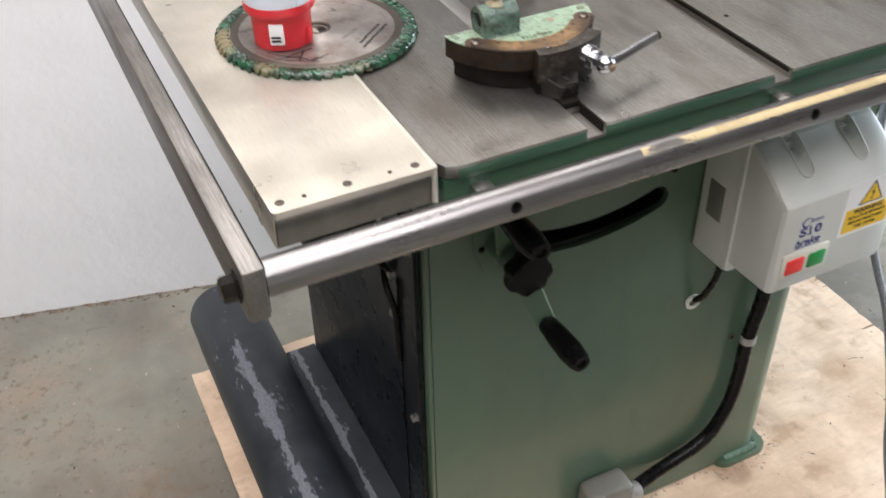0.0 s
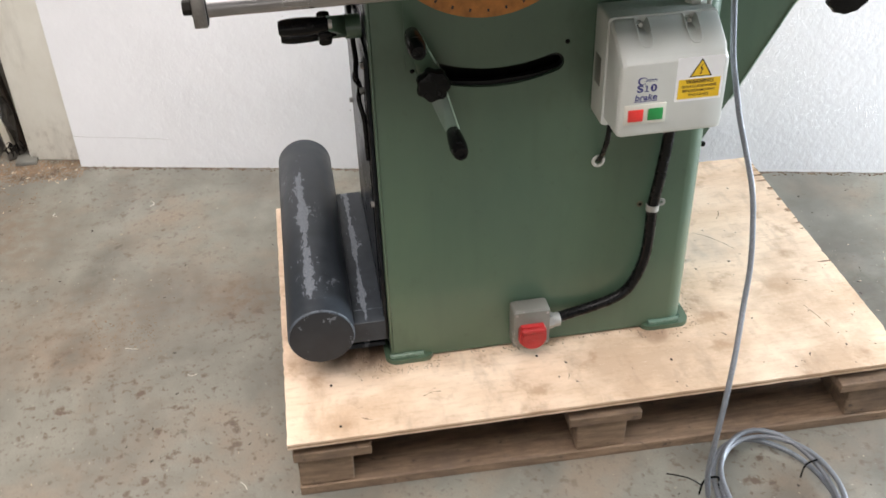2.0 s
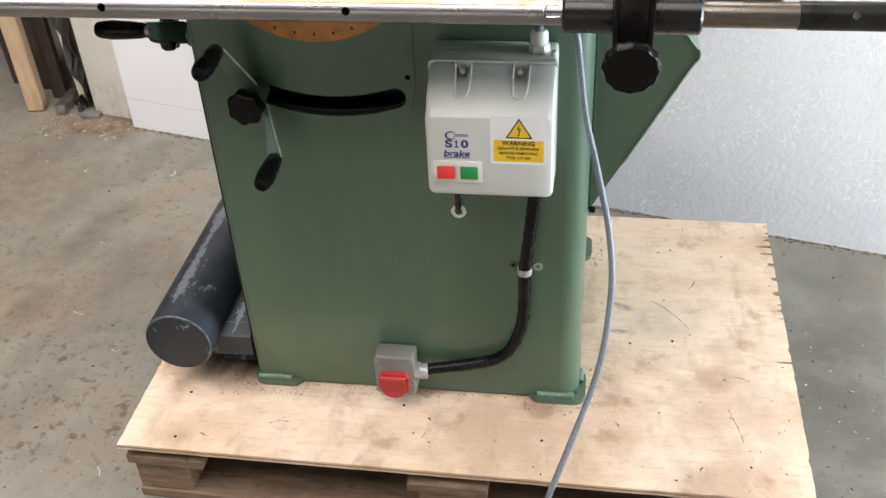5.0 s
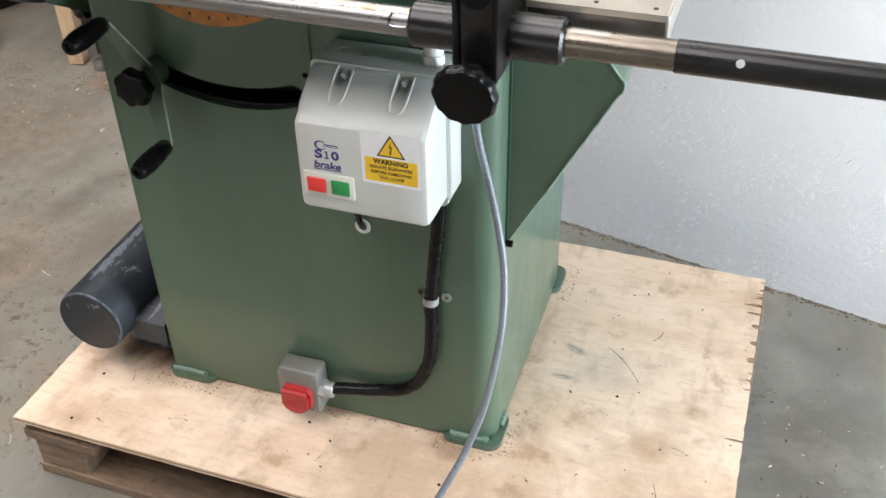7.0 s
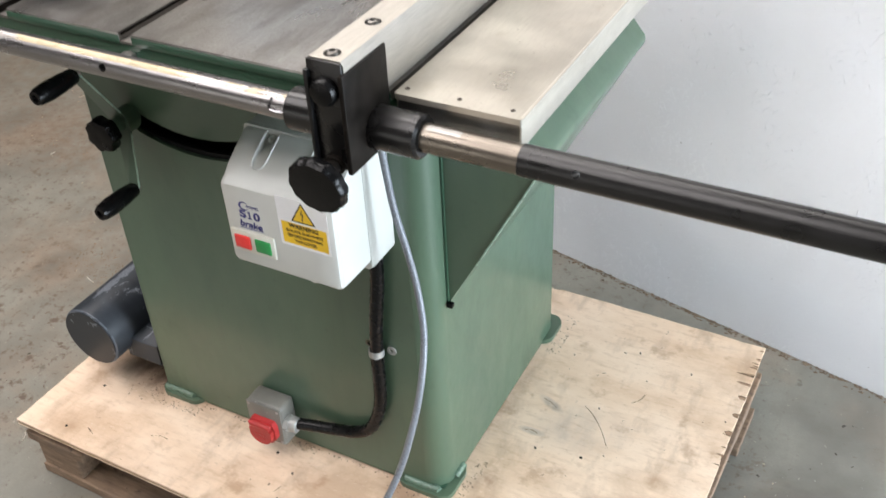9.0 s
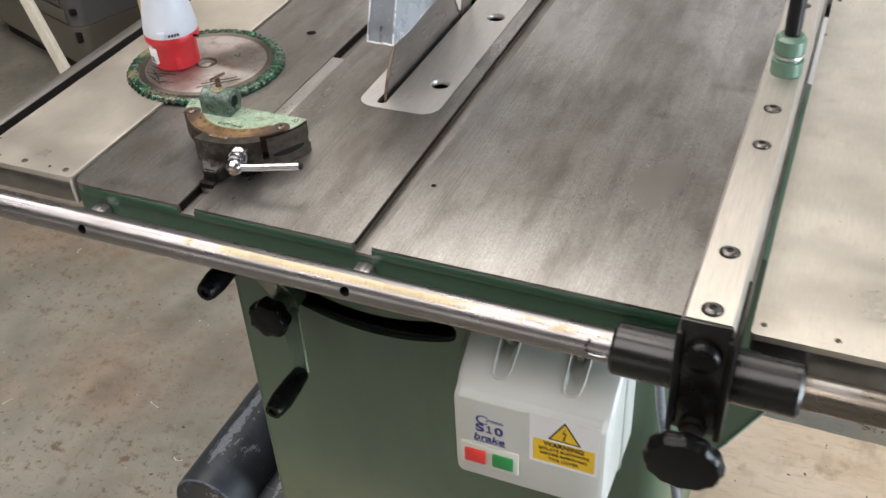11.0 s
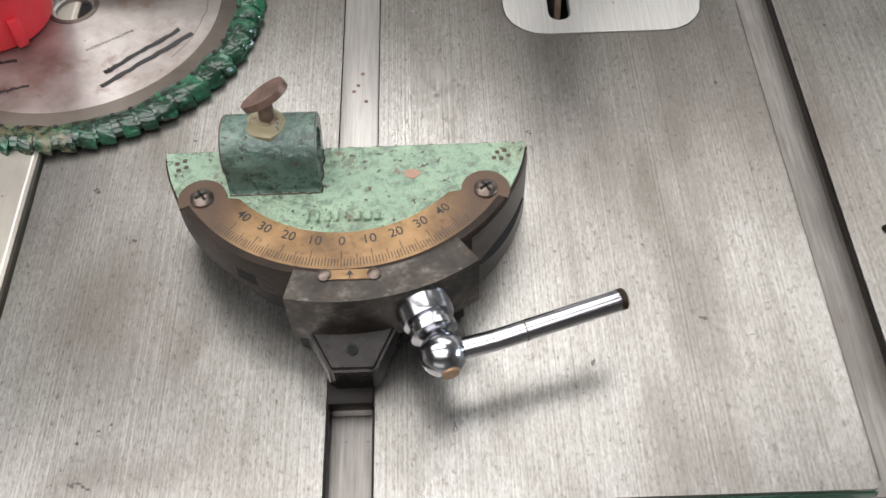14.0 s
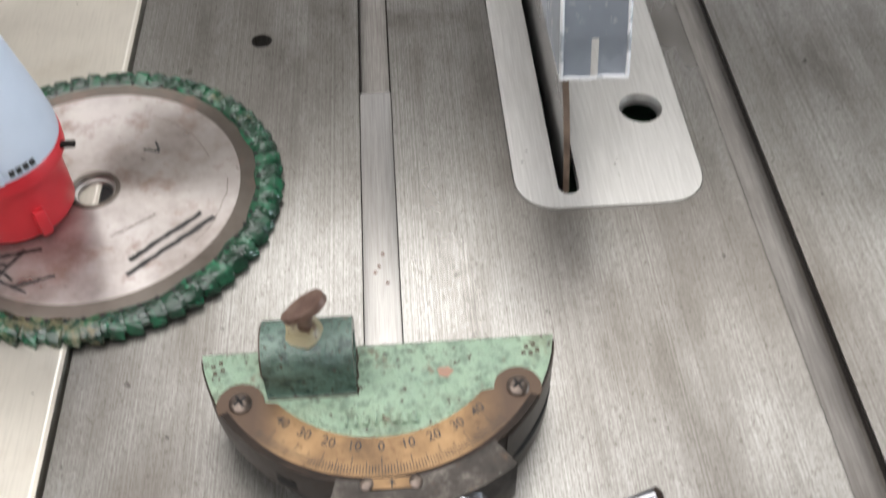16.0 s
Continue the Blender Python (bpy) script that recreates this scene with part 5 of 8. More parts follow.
def main_table():
    s1, s2 = (0.1370, 0.1560), (0.3410, 0.3600)
    y1 = 0.705
    ins = round_rect(0.2195, 0.3230, 0.2475, 0.640, 0.022)
    hole = circle(0.077, 0.404, 0.0065)
    xs = [0.0, s1[0], s1[1], s2[0], s2[1], 0.712]
    bm = None
    for x0, x1, holes in ((xs[0], xs[1], [hole]), (xs[2], xs[3], [ins]), (xs[4], xs[5], [circle(0.377, 0.117, 0.0028, 12)])):
        outer = round_rect(x0, x1, 0.0, y1, 0.003, 2)
        if x0 == 0.0:
            outer = [(x0 + 0.014, 0.0), (x1, 0.0), (x1, y1), (x0, y1), (x0, 0.014), (x0 + 0.004, 0.004)]
        bm = plate(outer, holes, T - 0.012, T, None, 0.0012, bm)
    top = part("tabletop", bm, IRON, SAW, "ground cast iron table top, stained", 35)
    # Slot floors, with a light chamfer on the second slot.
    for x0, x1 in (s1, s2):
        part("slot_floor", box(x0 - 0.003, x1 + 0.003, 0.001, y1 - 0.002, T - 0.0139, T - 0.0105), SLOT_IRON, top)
    part("body_casting", plate(round_rect(0.002, 0.710, 0.003, y1 - 0.003, 0.002, 2), [round_rect(0.222, 0.3205, 0.250, 0.637, 0.02)], T - 0.050, T - 0.0140, None, 0.001), DARK_GREEN, top, "dark green painted casting below the top")
    # Thin dark strips put the shade of the slot sides into colour.
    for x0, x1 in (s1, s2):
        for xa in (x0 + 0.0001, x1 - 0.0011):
            part("slot_wall", box(xa, xa + 0.0010, 0.004, y1 - 0.003, T - 0.0105 if x0 == s1[0] else T - 0.0048, T - 0.0016), DARK_STEEL, top, "dark strip painting shade on the side of the slot")
    for x0, x1 in ((0.0145, s1[0] - 0.0005), (s1[1] + 0.0005, s2[0] - 0.0005), (s2[1] + 0.0005, 0.7115)):
        part("painted_edge", box(x0, x1, -0.0005, 0.0004, T - 0.0135, T - 0.0030, 0.0002), DARK_GREEN, top, "green paint up to the ground edge")
    part("hole_bottom", lathe([(0.0066, 0), (0.0066, 0.001)], (0.077, 0.404, T - 0.0124), None, 16), HOLE, top)
    part("screw", lathe([(0.0036, 0), (0.0036, 0.0006), (0.0016, 0.0007)], (0.377, 0.117, T - 0.003), None, 12), DARK_STEEL, top)
    # Throat insert with the kerf and finger holes.
    kerf = round_rect(0.2430, 0.2545, 0.258, 0.585, 0.0055, 3)
    holes = [kerf, circle(0.2995, 0.323, 0.0124, 28), circle(0.2995, 0.520, 0.0124, 28)]
    insert = part("throat_insert", plate(round_rect(0.2200, 0.3225, 0.2480, 0.6395, 0.0215), holes, T - 0.006, T + 0.0004, None, 0.0006), INSERT, top, "bright aluminium throat insert", 35)
    for y in (0.323, 0.520):
        part("countersink", lathe([(0.0104, 0.0), (0.0106, 0.0032), (0.0123, 0.0062)], (0.2995, y, T - 0.0060), None, 28, None, 0, 0, False), INSERT, insert)
    # Black block added below the insert, standing in for the shade down there.
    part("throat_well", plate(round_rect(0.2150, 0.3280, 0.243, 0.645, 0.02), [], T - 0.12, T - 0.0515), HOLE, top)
    # Saw blade standing in the kerf.
    teeth = []
    for i in range(60 * 3):
        a = 2 * math.pi * i / 180
        r = (0.127, 0.1238, 0.1256)[i % 3]
        teeth.append((0.392 + r * math.cos(a), 0.963 + r * math.sin(a)))
    m = Matrix(((0, 0, 1, 0.2488), (1, 0, 0, 0), (0, 1, 0, 0), (0, 0, 0, 1)))
    part("blade", plate(teeth, [circle(0.392, 0.963, 0.015)], -0.0013, 0.0013, m), BLADE, SAW, "round toothed saw blade", 20)
    part("blade_rim", plate(circle(0.392, 0.963, 0.1274, 90), [circle(0.392, 0.963, 0.1248, 90)], -0.0016, 0.0016, m), TOOTH_BROWN, SAW, "brown stained cutting edge of the blade")
    # Dark deposits and spacers along the green front.
    for x in (0.035, 0.352):
        part("rail_spacer", join(box(x - 0.009, x + 0.009, -0.017, 0.003, 0.970, 0.982, 0.002), rod((x, -0.02, 0.976), (x, 0.003, 0.976), 0.007)), STEEL, SAW, "bright steel rail spacer")


main_table()


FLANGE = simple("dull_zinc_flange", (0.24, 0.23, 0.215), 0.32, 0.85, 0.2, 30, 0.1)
WING_SCREW = simple("tarnished_wing_screw", (0.075, 0.062, 0.050), 0.42, 0.5, 0.4, 160, 0.2)
# Paler zinc that paints the highlight along the rolled edge.
ROLLED = simple("rubbed_zinc_edge", (0.68, 0.655, 0.59), 0.34, 0.55, 0.08, 40, 0.05)


def wing(x0, x1, y0, y1, screws, T, fold):
    outer = round_rect(x0, x1, y0, y1, 0.004, 3)
    bm = plate(outer, [], T - 0.006, T + 0.0008, None, 0.0026)
    w = part("extension_wing", bm, WING, SAW, "pale zinc plated steel extension wing", 35)
    # Front flange darker than the wing top, its shade put into the colour.
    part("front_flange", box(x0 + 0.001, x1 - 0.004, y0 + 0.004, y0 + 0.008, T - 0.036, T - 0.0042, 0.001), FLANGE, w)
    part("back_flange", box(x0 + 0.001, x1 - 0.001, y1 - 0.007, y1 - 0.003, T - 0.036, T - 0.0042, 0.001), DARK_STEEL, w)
    part("left_flange", box(x0 + 0.0005, x0 + 0.004, y0 + 0.004, y1 - 0.004, T - 0.036, T - 0.0042, 0.001), WING, w)
    part("right_flange", box(x1 - 0.004, x1 - 0.0005, y0 + 0.0005, y1 - 0.004, T - 0.034, T - 0.0050, 0.0018), WING, w)
    rim = part("rolled_edge", hose([(x1 - 0.0026, y0 + 0.0040 + (y1 - y0 - 0.010) * i / 24, T - 0.0017) for i in range(25)], 0.0027, 10, 1), ROLLED, w, "rolled edge of the wing with its highlight put into the colour")
    if fold:
        part("front_fold", hose([(x1 - 0.0030, y0 + 0.0030, T - 0.0020), (x1 - 0.0028, y0 + 0.0022, T - 0.012), (x1 - 0.0028, y0 + 0.0022, T - 0.034)], 0.0026, 10, 5), ROLLED, rim)
    for x, y, r in screws:
        r *= 0.86
        part("screw", lathe([(r, 0), (r, 0.0005), (r * 0.85, 0.0009), (r * 0.45, 0.0009), (r * 0.35, 0.0003)], (x, y, T + 0.0007), None, 14), WING_SCREW, w)


wing(-0.142, -0.0022, 0.003, 0.705, ((-0.018, 0.014, 0.0045), (-0.040, 0.014, 0.0022), (-0.076, 0.015, 0.0045), (-0.112, 0.015, 0.0022), (-0.132, 0.015, 0.0045), (-0.018, 0.69, 0.0045), (-0.132, 0.69, 0.0045)), T + 0.0020, True)
wing(0.718, 0.862, -0.004, 0.722, ((0.727, 0.010, 0.0032), (0.787, 0.010, 0.0032), (0.846, 0.010, 0.0032), (0.727, 0.70, 0.0032), (0.846, 0.70, 0.0032)), T, False)


def drilled(ob, holes):
    """Cuts round holes (middle, direction, radius, length) through a part for good."""
    cut = None
    for c, d, r, h in holes:
        c, d = Vector(c), Vector(d).normalized()
        cut = rod(c - d * h / 2, c + d * h / 2, r, 24, 0.0, cut)
    me = bpy.data.meshes.new("tmp_cut")
    bmesh.ops.recalc_face_normals(cut, faces=cut.faces)
    cut.to_mesh(me)
    cut.free()
    tool = new("tmp_cutter", me)
    mod = ob.modifiers.new("holes", "BOOLEAN")
    mod.object, mod.operation, mod.solver = tool, "DIFFERENCE", "EXACT"
    bpy.context.view_layer.update()
    done = bpy.data.meshes.new_from_object(ob.evaluated_get(bpy.context.evaluated_depsgraph_get()))
    ob.modifiers.remove(mod)
    done.name = ob.data.name
    mat = ob.data.materials[0]
    ob.data = done
    done.materials.clear()
    done.materials.append(mat)
    bpy.data.objects.remove(tool)
    return ob


def rails():
    y, z, r = -0.0307, 0.9792, 0.0153
    rail = part("front_rail", rod((-0.1652, y, z), (0.690, y, z), r, 40), TUBE, SAW, "polished steel front guide rail")
    part("dull_rail", rod((0.6902, y, z), (0.876, y, z), r, 40), DULL_TUBE, SAW, "dull brownish stretch of the guide rail")
    sleeve = part("rail_extension", rod((0.874, y, z), (1.62, y, z), r + 0.0012, 40), BLACK_TUBE, SAW, "blackened steel rail extension")
    drilled(rail, [((x, y, z), (0, -0.97, 0.24), 0.0052, 0.05) for x in (0.043, 0.352)])
    drilled(sleeve, [((0.934, y, z), (0, -0.90, 0.43), 0.0042, 0.06)])
    for x in (0.043, 0.352):
        part("hole_shade", rod((x, y + 0.004, z - 0.001), (x, y + 0.006, z - 0.0015), 0.0054), HOLE, rail)
    def tube_patch(x0, x1, t0, t1, off, n, k):
        """A thin skin on the tube between two angles (90: the top)."""
        bm = bmesh.new()
        grid = []
        for i in range(n + 1):
            x = x0 + (x1 - x0) * i / n
            grid.append([bm.verts.new((x, y - (r + off) * math.cos(radians(t0 + (t1 - t0) * j / k)), z + (r + off) * math.sin(radians(t0 + (t1 - t0) * j / k)))) for j in range(k + 1)])
        for p, q in zip(grid, grid[1:]):
            for j in range(k):
                bm.faces.new((p[j], q[j], q[j + 1], p[j + 1]))
        return bm

    part("rubbed_flat", tube_patch(0.773, 0.811, 62, 92, 0.0004, 8, 6), FLANGE, rail, "bright rubbed flat on the tube")
    # Worn paper scale on the upper front of the rail.
    bm = tube_patch(0.168, 0.606, 50, 80, 0.0003, 44, 7)
    tape = part("scale_tape", bm, TAPE, rail, "worn yellowed measuring tape")
    for i in range(0, 86):
        x = 0.172 + i * 0.005
        long = 50 + (20 if i % 10 == 0 else 14 if i % 5 == 0 else 9)
        bm = bmesh.new()
        rows = []
        for j in range(4):
            t = radians(50 + (long - 50) * j / 3)
            rows.append([bm.verts.new((x + d, y - (r + 0.00045) * math.cos(t), z + (r + 0.00045) * math.sin(t))) for d in (-0.00035, 0.00035)])
        for p, q in zip(rows, rows[1:]):
            bm.faces.new((p[0], p[1], q[1], q[0]))
        part("tick", bm, INK_FADED, tape)
    part("back_rail", rod((-0.1652, 0.740, z), (1.62, 0.740, z), r, 28), BLACK_TUBE, SAW, "black back guide rail")
    bar = part("end_bar", box(-0.1835, -0.1660, -0.050, 0.762, 0.956, 1.0040, 0.002), BAR_STEEL, SAW, "flat steel bar joining both rails")
    # Near-black sheet added to paint the shade on the bar's inner face.
    part("inner_face", box(-0.1662, -0.1650, -0.046, 0.758, 0.958, 1.0030), HOLE, bar, "near-black sheet painting shade on the inner face")
    # Bright U-shaped line added to draw the highlight on a hole's rim.
    part("rail_hook", hose([(0.590, y - 0.0105, z + 0.0130), (0.587, y - 0.0150, z + 0.0060), (0.590, y - 0.0165, z + 0.0015), (0.598, y - 0.0168, z + 0.0008), (0.606, y - 0.0165, z + 0.0015)], 0.0011, 8, 6), CHROME, rail, "bright line standing in for the highlight on a hole rim")
    for yy in (y, 0.740):
        part("bolt", lathe([(0.013, 0), (0.013, 0.002), (0.0105, 0.0022), (0.0105, 0.011), (0.009, 0.013)], (-0.1835, yy, z), (-1, yy, z), 6), DARK_STEEL, bar)


TAPE = worn_paint("yellowed_paper_tape", (0.46, 0.375, 0.225), (0.30, 0.285, 0.275), 0.530, 0.28, 24, (0.35, 1, 1), 0.9)
INK_FADED = simple("faded_ink", (0.31, 0.265, 0.19), 0.6, 0, 0.3, 80, 0)
rails()


def motor_tube():
    a, b = Vector((-0.075, 0.128, 0.262)), Vector((-0.069, 0.84, 0.262))
    bm = lathe([(0.058, 0.0), (0.0615, 0.0015), (0.0625, 0.004), (0.0625, 0.575), (0.0612, 0.579), (0.0612, 0.640), (0.058, 0.648), (0.045, 0.652)], a, b, 56)
    tube = part("dust_tube", bm, TUBE_SLATE, SAW, "slate painted round tube with worn stripes")
    part("end_cap", lathe([(0.0595, 0), (0.0595, 0.002), (0.058, 0.003)], a - Vector((0, 0.0022, 0)), b, 56), CAP_SLATE, tube, "scratched grey end cap")
    part("cap_edge", lathe([(0.0588, 0.0), (0.0606, 0.0006), (0.0616, 0.0016), (0.0622, 0.0030)], a - Vector((0, 0.0003, 0)), b, 56, None, 0, 0, False), EDGE_SLATE, tube, "rim rubbed to pale grey")
    for y in (0.203,):
        part("bracket_edge", box(-0.0295, 0.0470, y, y + 0.0016, 0.2530, 0.2534), EDGE_SLATE, tube)
    part("bracket", join(prism([(0.175, 0.245), (0.628, 0.245), (0.628, 0.253), (0.170, 0.253), (0.166, 0.250), (0.166, 0.205), (0.170, 0.205), (0.170, 0.243)], -0.03, 0.0475, 0.0), box(-0.03, 0.047, 0.20, 0.62, 0.16, 0.17)), BRACKET_SLATE, tube, "bent slate painted bracket plate")


motor_tube()


SCREW_BRIGHT = simple("zinc_screw", (0.62, 0.62, 0.60), 0.28, 0.8, 0.1, 80, 0.05)


def starter():
    y_back, y_rim, y_front = CY0 - 0.0002, 0.098, 0.023
    base = part("starter_box", box(0.424, 0.599, y_rim, y_back - 0.001, 0.662, 0.853, 0.006, 3), BOX_GREY, SAW, "grey plastic motor starter box")
    # Cover with a sloping top and two screw recesses.
    bm = bmesh.new()
    ZB, ZT, ZR = 0.684, 0.805, 0.851
    grooves = ((0.4655, 0.4775), (0.5445, 0.5565))
    xs = [0.4255, 0.4285, 0.4340]
    for g0, g1 in grooves:
        xs += [g0 - 0.0030, g0, g1, g1 + 0.0060]
    xs += [0.5915, 0.597, 0.6]
    rows = []
    for i, x in enumerate(xs):
        inset = 0.007 if i in (0, len(xs) - 1) else 0.002 if i in (1, len(xs) - 2) else 0.0
        deep = any(abs(x - g) < 1e-6 for gg in grooves for g in gg)
        pts = [(y_rim, ZB - 0.008 + inset), (y_front + 0.012, ZB - 0.006 + inset), (y_front + 0.0035 + inset * 0.6, ZB - 0.004 + inset), (y_front + 0.0010 + inset, ZB - 0.001 + inset), (y_front + inset, ZB + 0.002 + inset), (y_front + inset, ZT - 0.0035 - inset), (y_front + 0.0008 + inset, ZT - 0.0008 - inset), (y_front + 0.0026 + inset, ZT + 0.0012 - inset), (y_front + 0.0085 + inset, ZT + 0.0060 - inset), (y_front + 0.0092 + inset, ZT + 0.0052 - inset), (y_front + 0.0125 + inset, ZT + 0.0085 - inset)]
        sl = [(0.047, 0.8230), (0.068, 0.8375), (0.0855, 0.8488), (0.0885, 0.8502), (y_rim, ZR)]
        if deep:
            sl = [(0.047, 0.8222), (0.068, 0.8325), (0.0845, 0.8355), (0.0880, 0.8358), (y_rim, 0.8360)]
        pts += [(y, z - inset) for y, z in sl]
        rows.append([bm.verts.new((x, y, z)) for y, z in pts])
    for p, q in zip(rows, rows[1:]):
        for j in range(len(p) - 1):
            bm.faces.new((p[j], q[j], q[j + 1], p[j + 1]))
        bm.faces.new((p[-1], q[-1], q[0], p[0]))
    bm.faces.new(rows[0]), bm.faces.new(rows[-1])
    cover = part("starter_cover", bm, BOX_GREY, SAW, "grey starter cover with sloping top", 24)
    part("cover_rim", plate(round_rect(0.4225, 0.6010, 0.666, 0.8535, 0.008), [], -0.006, 0.0, upright(y_rim - 0.004), 0.0015), BOX_GREY, cover)
    for g0, g1 in grooves:
        x = (g0 + g1) / 2
        lip = [(g0 - 0.0034, 0.0870, 0.8500), (g0 - 0.0032, 0.0700, 0.8392), (g0 - 0.0026, 0.0540, 0.8284), (g0 + 0.0006, 0.0468, 0.8234), (x, 0.0450, 0.8222), (g1 + 0.0012, 0.0468, 0.8234), (g1 + 0.0050, 0.0540, 0.8284), (g1 + 0.0064, 0.0700, 0.8392), (g1 + 0.0066, 0.0870, 0.8500)]
        part("groove_lip", hose(lip, 0.0011, 8, 5), BOX_GREY, cover)
        part("screw", join(rod((x, 0.0835, 0.8415), (x, 0.0985, 0.8415), 0.0048, 16), box(x - 0.003, x + 0.003, 0.0830, 0.0838, 0.8410, 0.8420)), SCREW_BRIGHT, cover)
    for x, z in ((0.455, 0.8525), (0.487, 0.8525), (0.520, 0.8525)):
        part("knockout", plate(circle(x, 0.128, 0.0095, 24), [circle(x, 0.128, 0.0087, 24)], z - 0.0005, z + 0.0009), BOX_GREY, base)
    part("side_knockout", box(0.4232, 0.4245, 0.118, 0.145, 0.725, 0.775, 0.0004), JUNCTION, base)
    part("clip", rod((0.594, 0.115, 0.852), (0.594, 0.115, 0.860), 0.004), GLAND, base)
    # Cable gland on top.
    part("cable_gland", join(lathe([(0.0145, 0), (0.0145, 0.011), (0.0125, 0.012)], (0.573, 0.130, 0.853), None, 6), lathe([(0.0115, 0), (0.0125, 0.002), (0.0125, 0.014), (0.009, 0.019)], (0.573, 0.130, 0.865), None, 24)), GLAND, base, "white plastic cable gland")
    # Push buttons.
    yf = y_front
    pad = part("button_plate", box(0.4345, 0.5025, yf - 0.003, yf + 0.001, 0.7030, 0.7370, 0.0012), CREAM, SAW, "cream push button plate")
    part("stop_button", box(0.4400, 0.4650, yf - 0.0060, yf - 0.0025, 0.7095, 0.7300, 0.0016), BUTTON_RED, pad, "red stop button")
    part("start_button", box(0.4725, 0.4972, yf - 0.0055, yf - 0.0025, 0.7095, 0.7300, 0.0016), BUTTON_GREEN, pad, "green start button")
    part("stop_mark", plate(circle(0.4527, 0.7195, 0.0052, 20), [circle(0.4527, 0.7195, 0.0044, 20)], 0, 0.0003, upright(yf - 0.0060)), BUTTON_RED, pad)
    part("start_mark", box(0.4841, 0.4849, yf - 0.0058, yf - 0.0054, 0.7145, 0.7245), BUTTON_GREEN, pad)
    # Printing on the cover.
    face = lambda x, z, d=0.0: Matrix.Translation((x, yf - 0.0003 - d, z)) @ Matrix.Rotation(radians(90), 4, "X")
    lettering("lettering", "S", 0.0165, face(0.4575, 0.7632) @ Matrix.Diagonal((1.35, 1, 1, 1)), BLUE_INK, cover, bold=0.0006)
    part("lettering", join(join(box(0.4672, 0.4694, yf - 0.0005, yf, 0.7578, 0.7690), box(0.4650, 0.4716, yf - 0.0005, yf, 0.7578, 0.7592)), box(0.4652, 0.4675, yf - 0.0005, yf, 0.7668, 0.7680)), BLUE_INK, cover)
    lettering("lettering", "0", 0.0165, face(0.4795, 0.7632) @ Matrix.Diagonal((1.2, 1, 1, 1)), BLUE_INK, cover, bold=0.0006)
    lettering("lettering", "brake", 0.0142, face(0.4685, 0.7482) @ Matrix(((1.12, 0.2, 0, 0), (0, 1, 0, 0), (0, 0, 1, 0), (0, 0, 0, 1))), BLUE_INK, cover, bold=0.0003)
    part("underline", box(0.4500, 0.4870, yf - 0.0004, yf, 0.7412, 0.7422), BLUE_INK, cover)
    swirl = [(0.4610 + r * math.cos(radians(a)) * 1.25, 0.7765 + r * math.sin(radians(a))) for a, r in [(a, 0.0066) for a in range(40, 321, 20)] + [(a, 0.0040 + 0.0016 * abs(a - 180) / 140) for a in range(320, 39, -20)]]
    part("logo", join(plate(swirl, [], 0, 0.0003, upright(yf)), join(box(0.4655, 0.4840, yf - 0.0003, yf, 0.7772, 0.7786), box(0.4640, 0.4850, yf - 0.0003, yf, 0.7752, 0.7759))), BLUE_INK, cover)
    lab = part("warning_label", plate(round_rect(0.5145, 0.5905, 0.7345, 0.8085, 0.002, 3), [], 0, 0.0003, upright(yf)), WHITE_LABEL, SAW, "white and yellow electrical warning label")
    y2 = yf - 0.0003
    part("yellow_field", plate(round_rect(0.5190, 0.5870, 0.7385, 0.7720, 0.001, 2), [], 0, 0.0002, upright(y2)), YELLOW, lab)
    tri = lambda s, dz: [(0.5535 - 0.0185 * s, 0.7750 + dz), (0.5535 + 0.0185 * s, 0.7750 + dz), (0.5535, 0.7750 + dz + 0.0310 * s)]
    part("triangle_border", plate(tri(1.0, 0.0), [], 0, 0.0002, upright(y2)), INK, lab)
    part("triangle", plate(tri(0.82, 0.0020), [], 0, 0.0002, upright(y2 - 0.0002)), YELLOW, lab)
    bolt = [(0.5545, 0.7985), (0.5510, 0.7885), (0.5538, 0.7888), (0.5525, 0.7810), (0.5512, 0.7815), (0.5530, 0.7785), (0.5548, 0.7818), (0.5536, 0.7814), (0.5560, 0.7905), (0.5533, 0.7900)]
    part("flash", plate(bolt, [], 0, 0.0002, upright(y2 - 0.0004)), INK, lab)
    for text, z, s in (("WARNING", 0.7672, 0.0092), ("ISOLATE ELSEWHERE", 0.7592, 0.0060), ("BEFORE REMOVING", 0.7518, 0.0060), ("THIS COVER", 0.7445, 0.0060)):
        lettering("lettering", text, s, face(0.5530, z, 0.0004), INK, lab, bold=0.0002 if z > 0.765 else 0.00003)


starter()


EAR_RUST = simple("rusted_clip_ear", (0.10, 0.085, 0.055), 0.6, 0.2, 0.4, 200, 0.2)
CLIP_STEEL = simple("dull_zinc_clip", (0.38, 0.38, 0.36), 0.4, 0.4, 0.2, 60, 0.1)


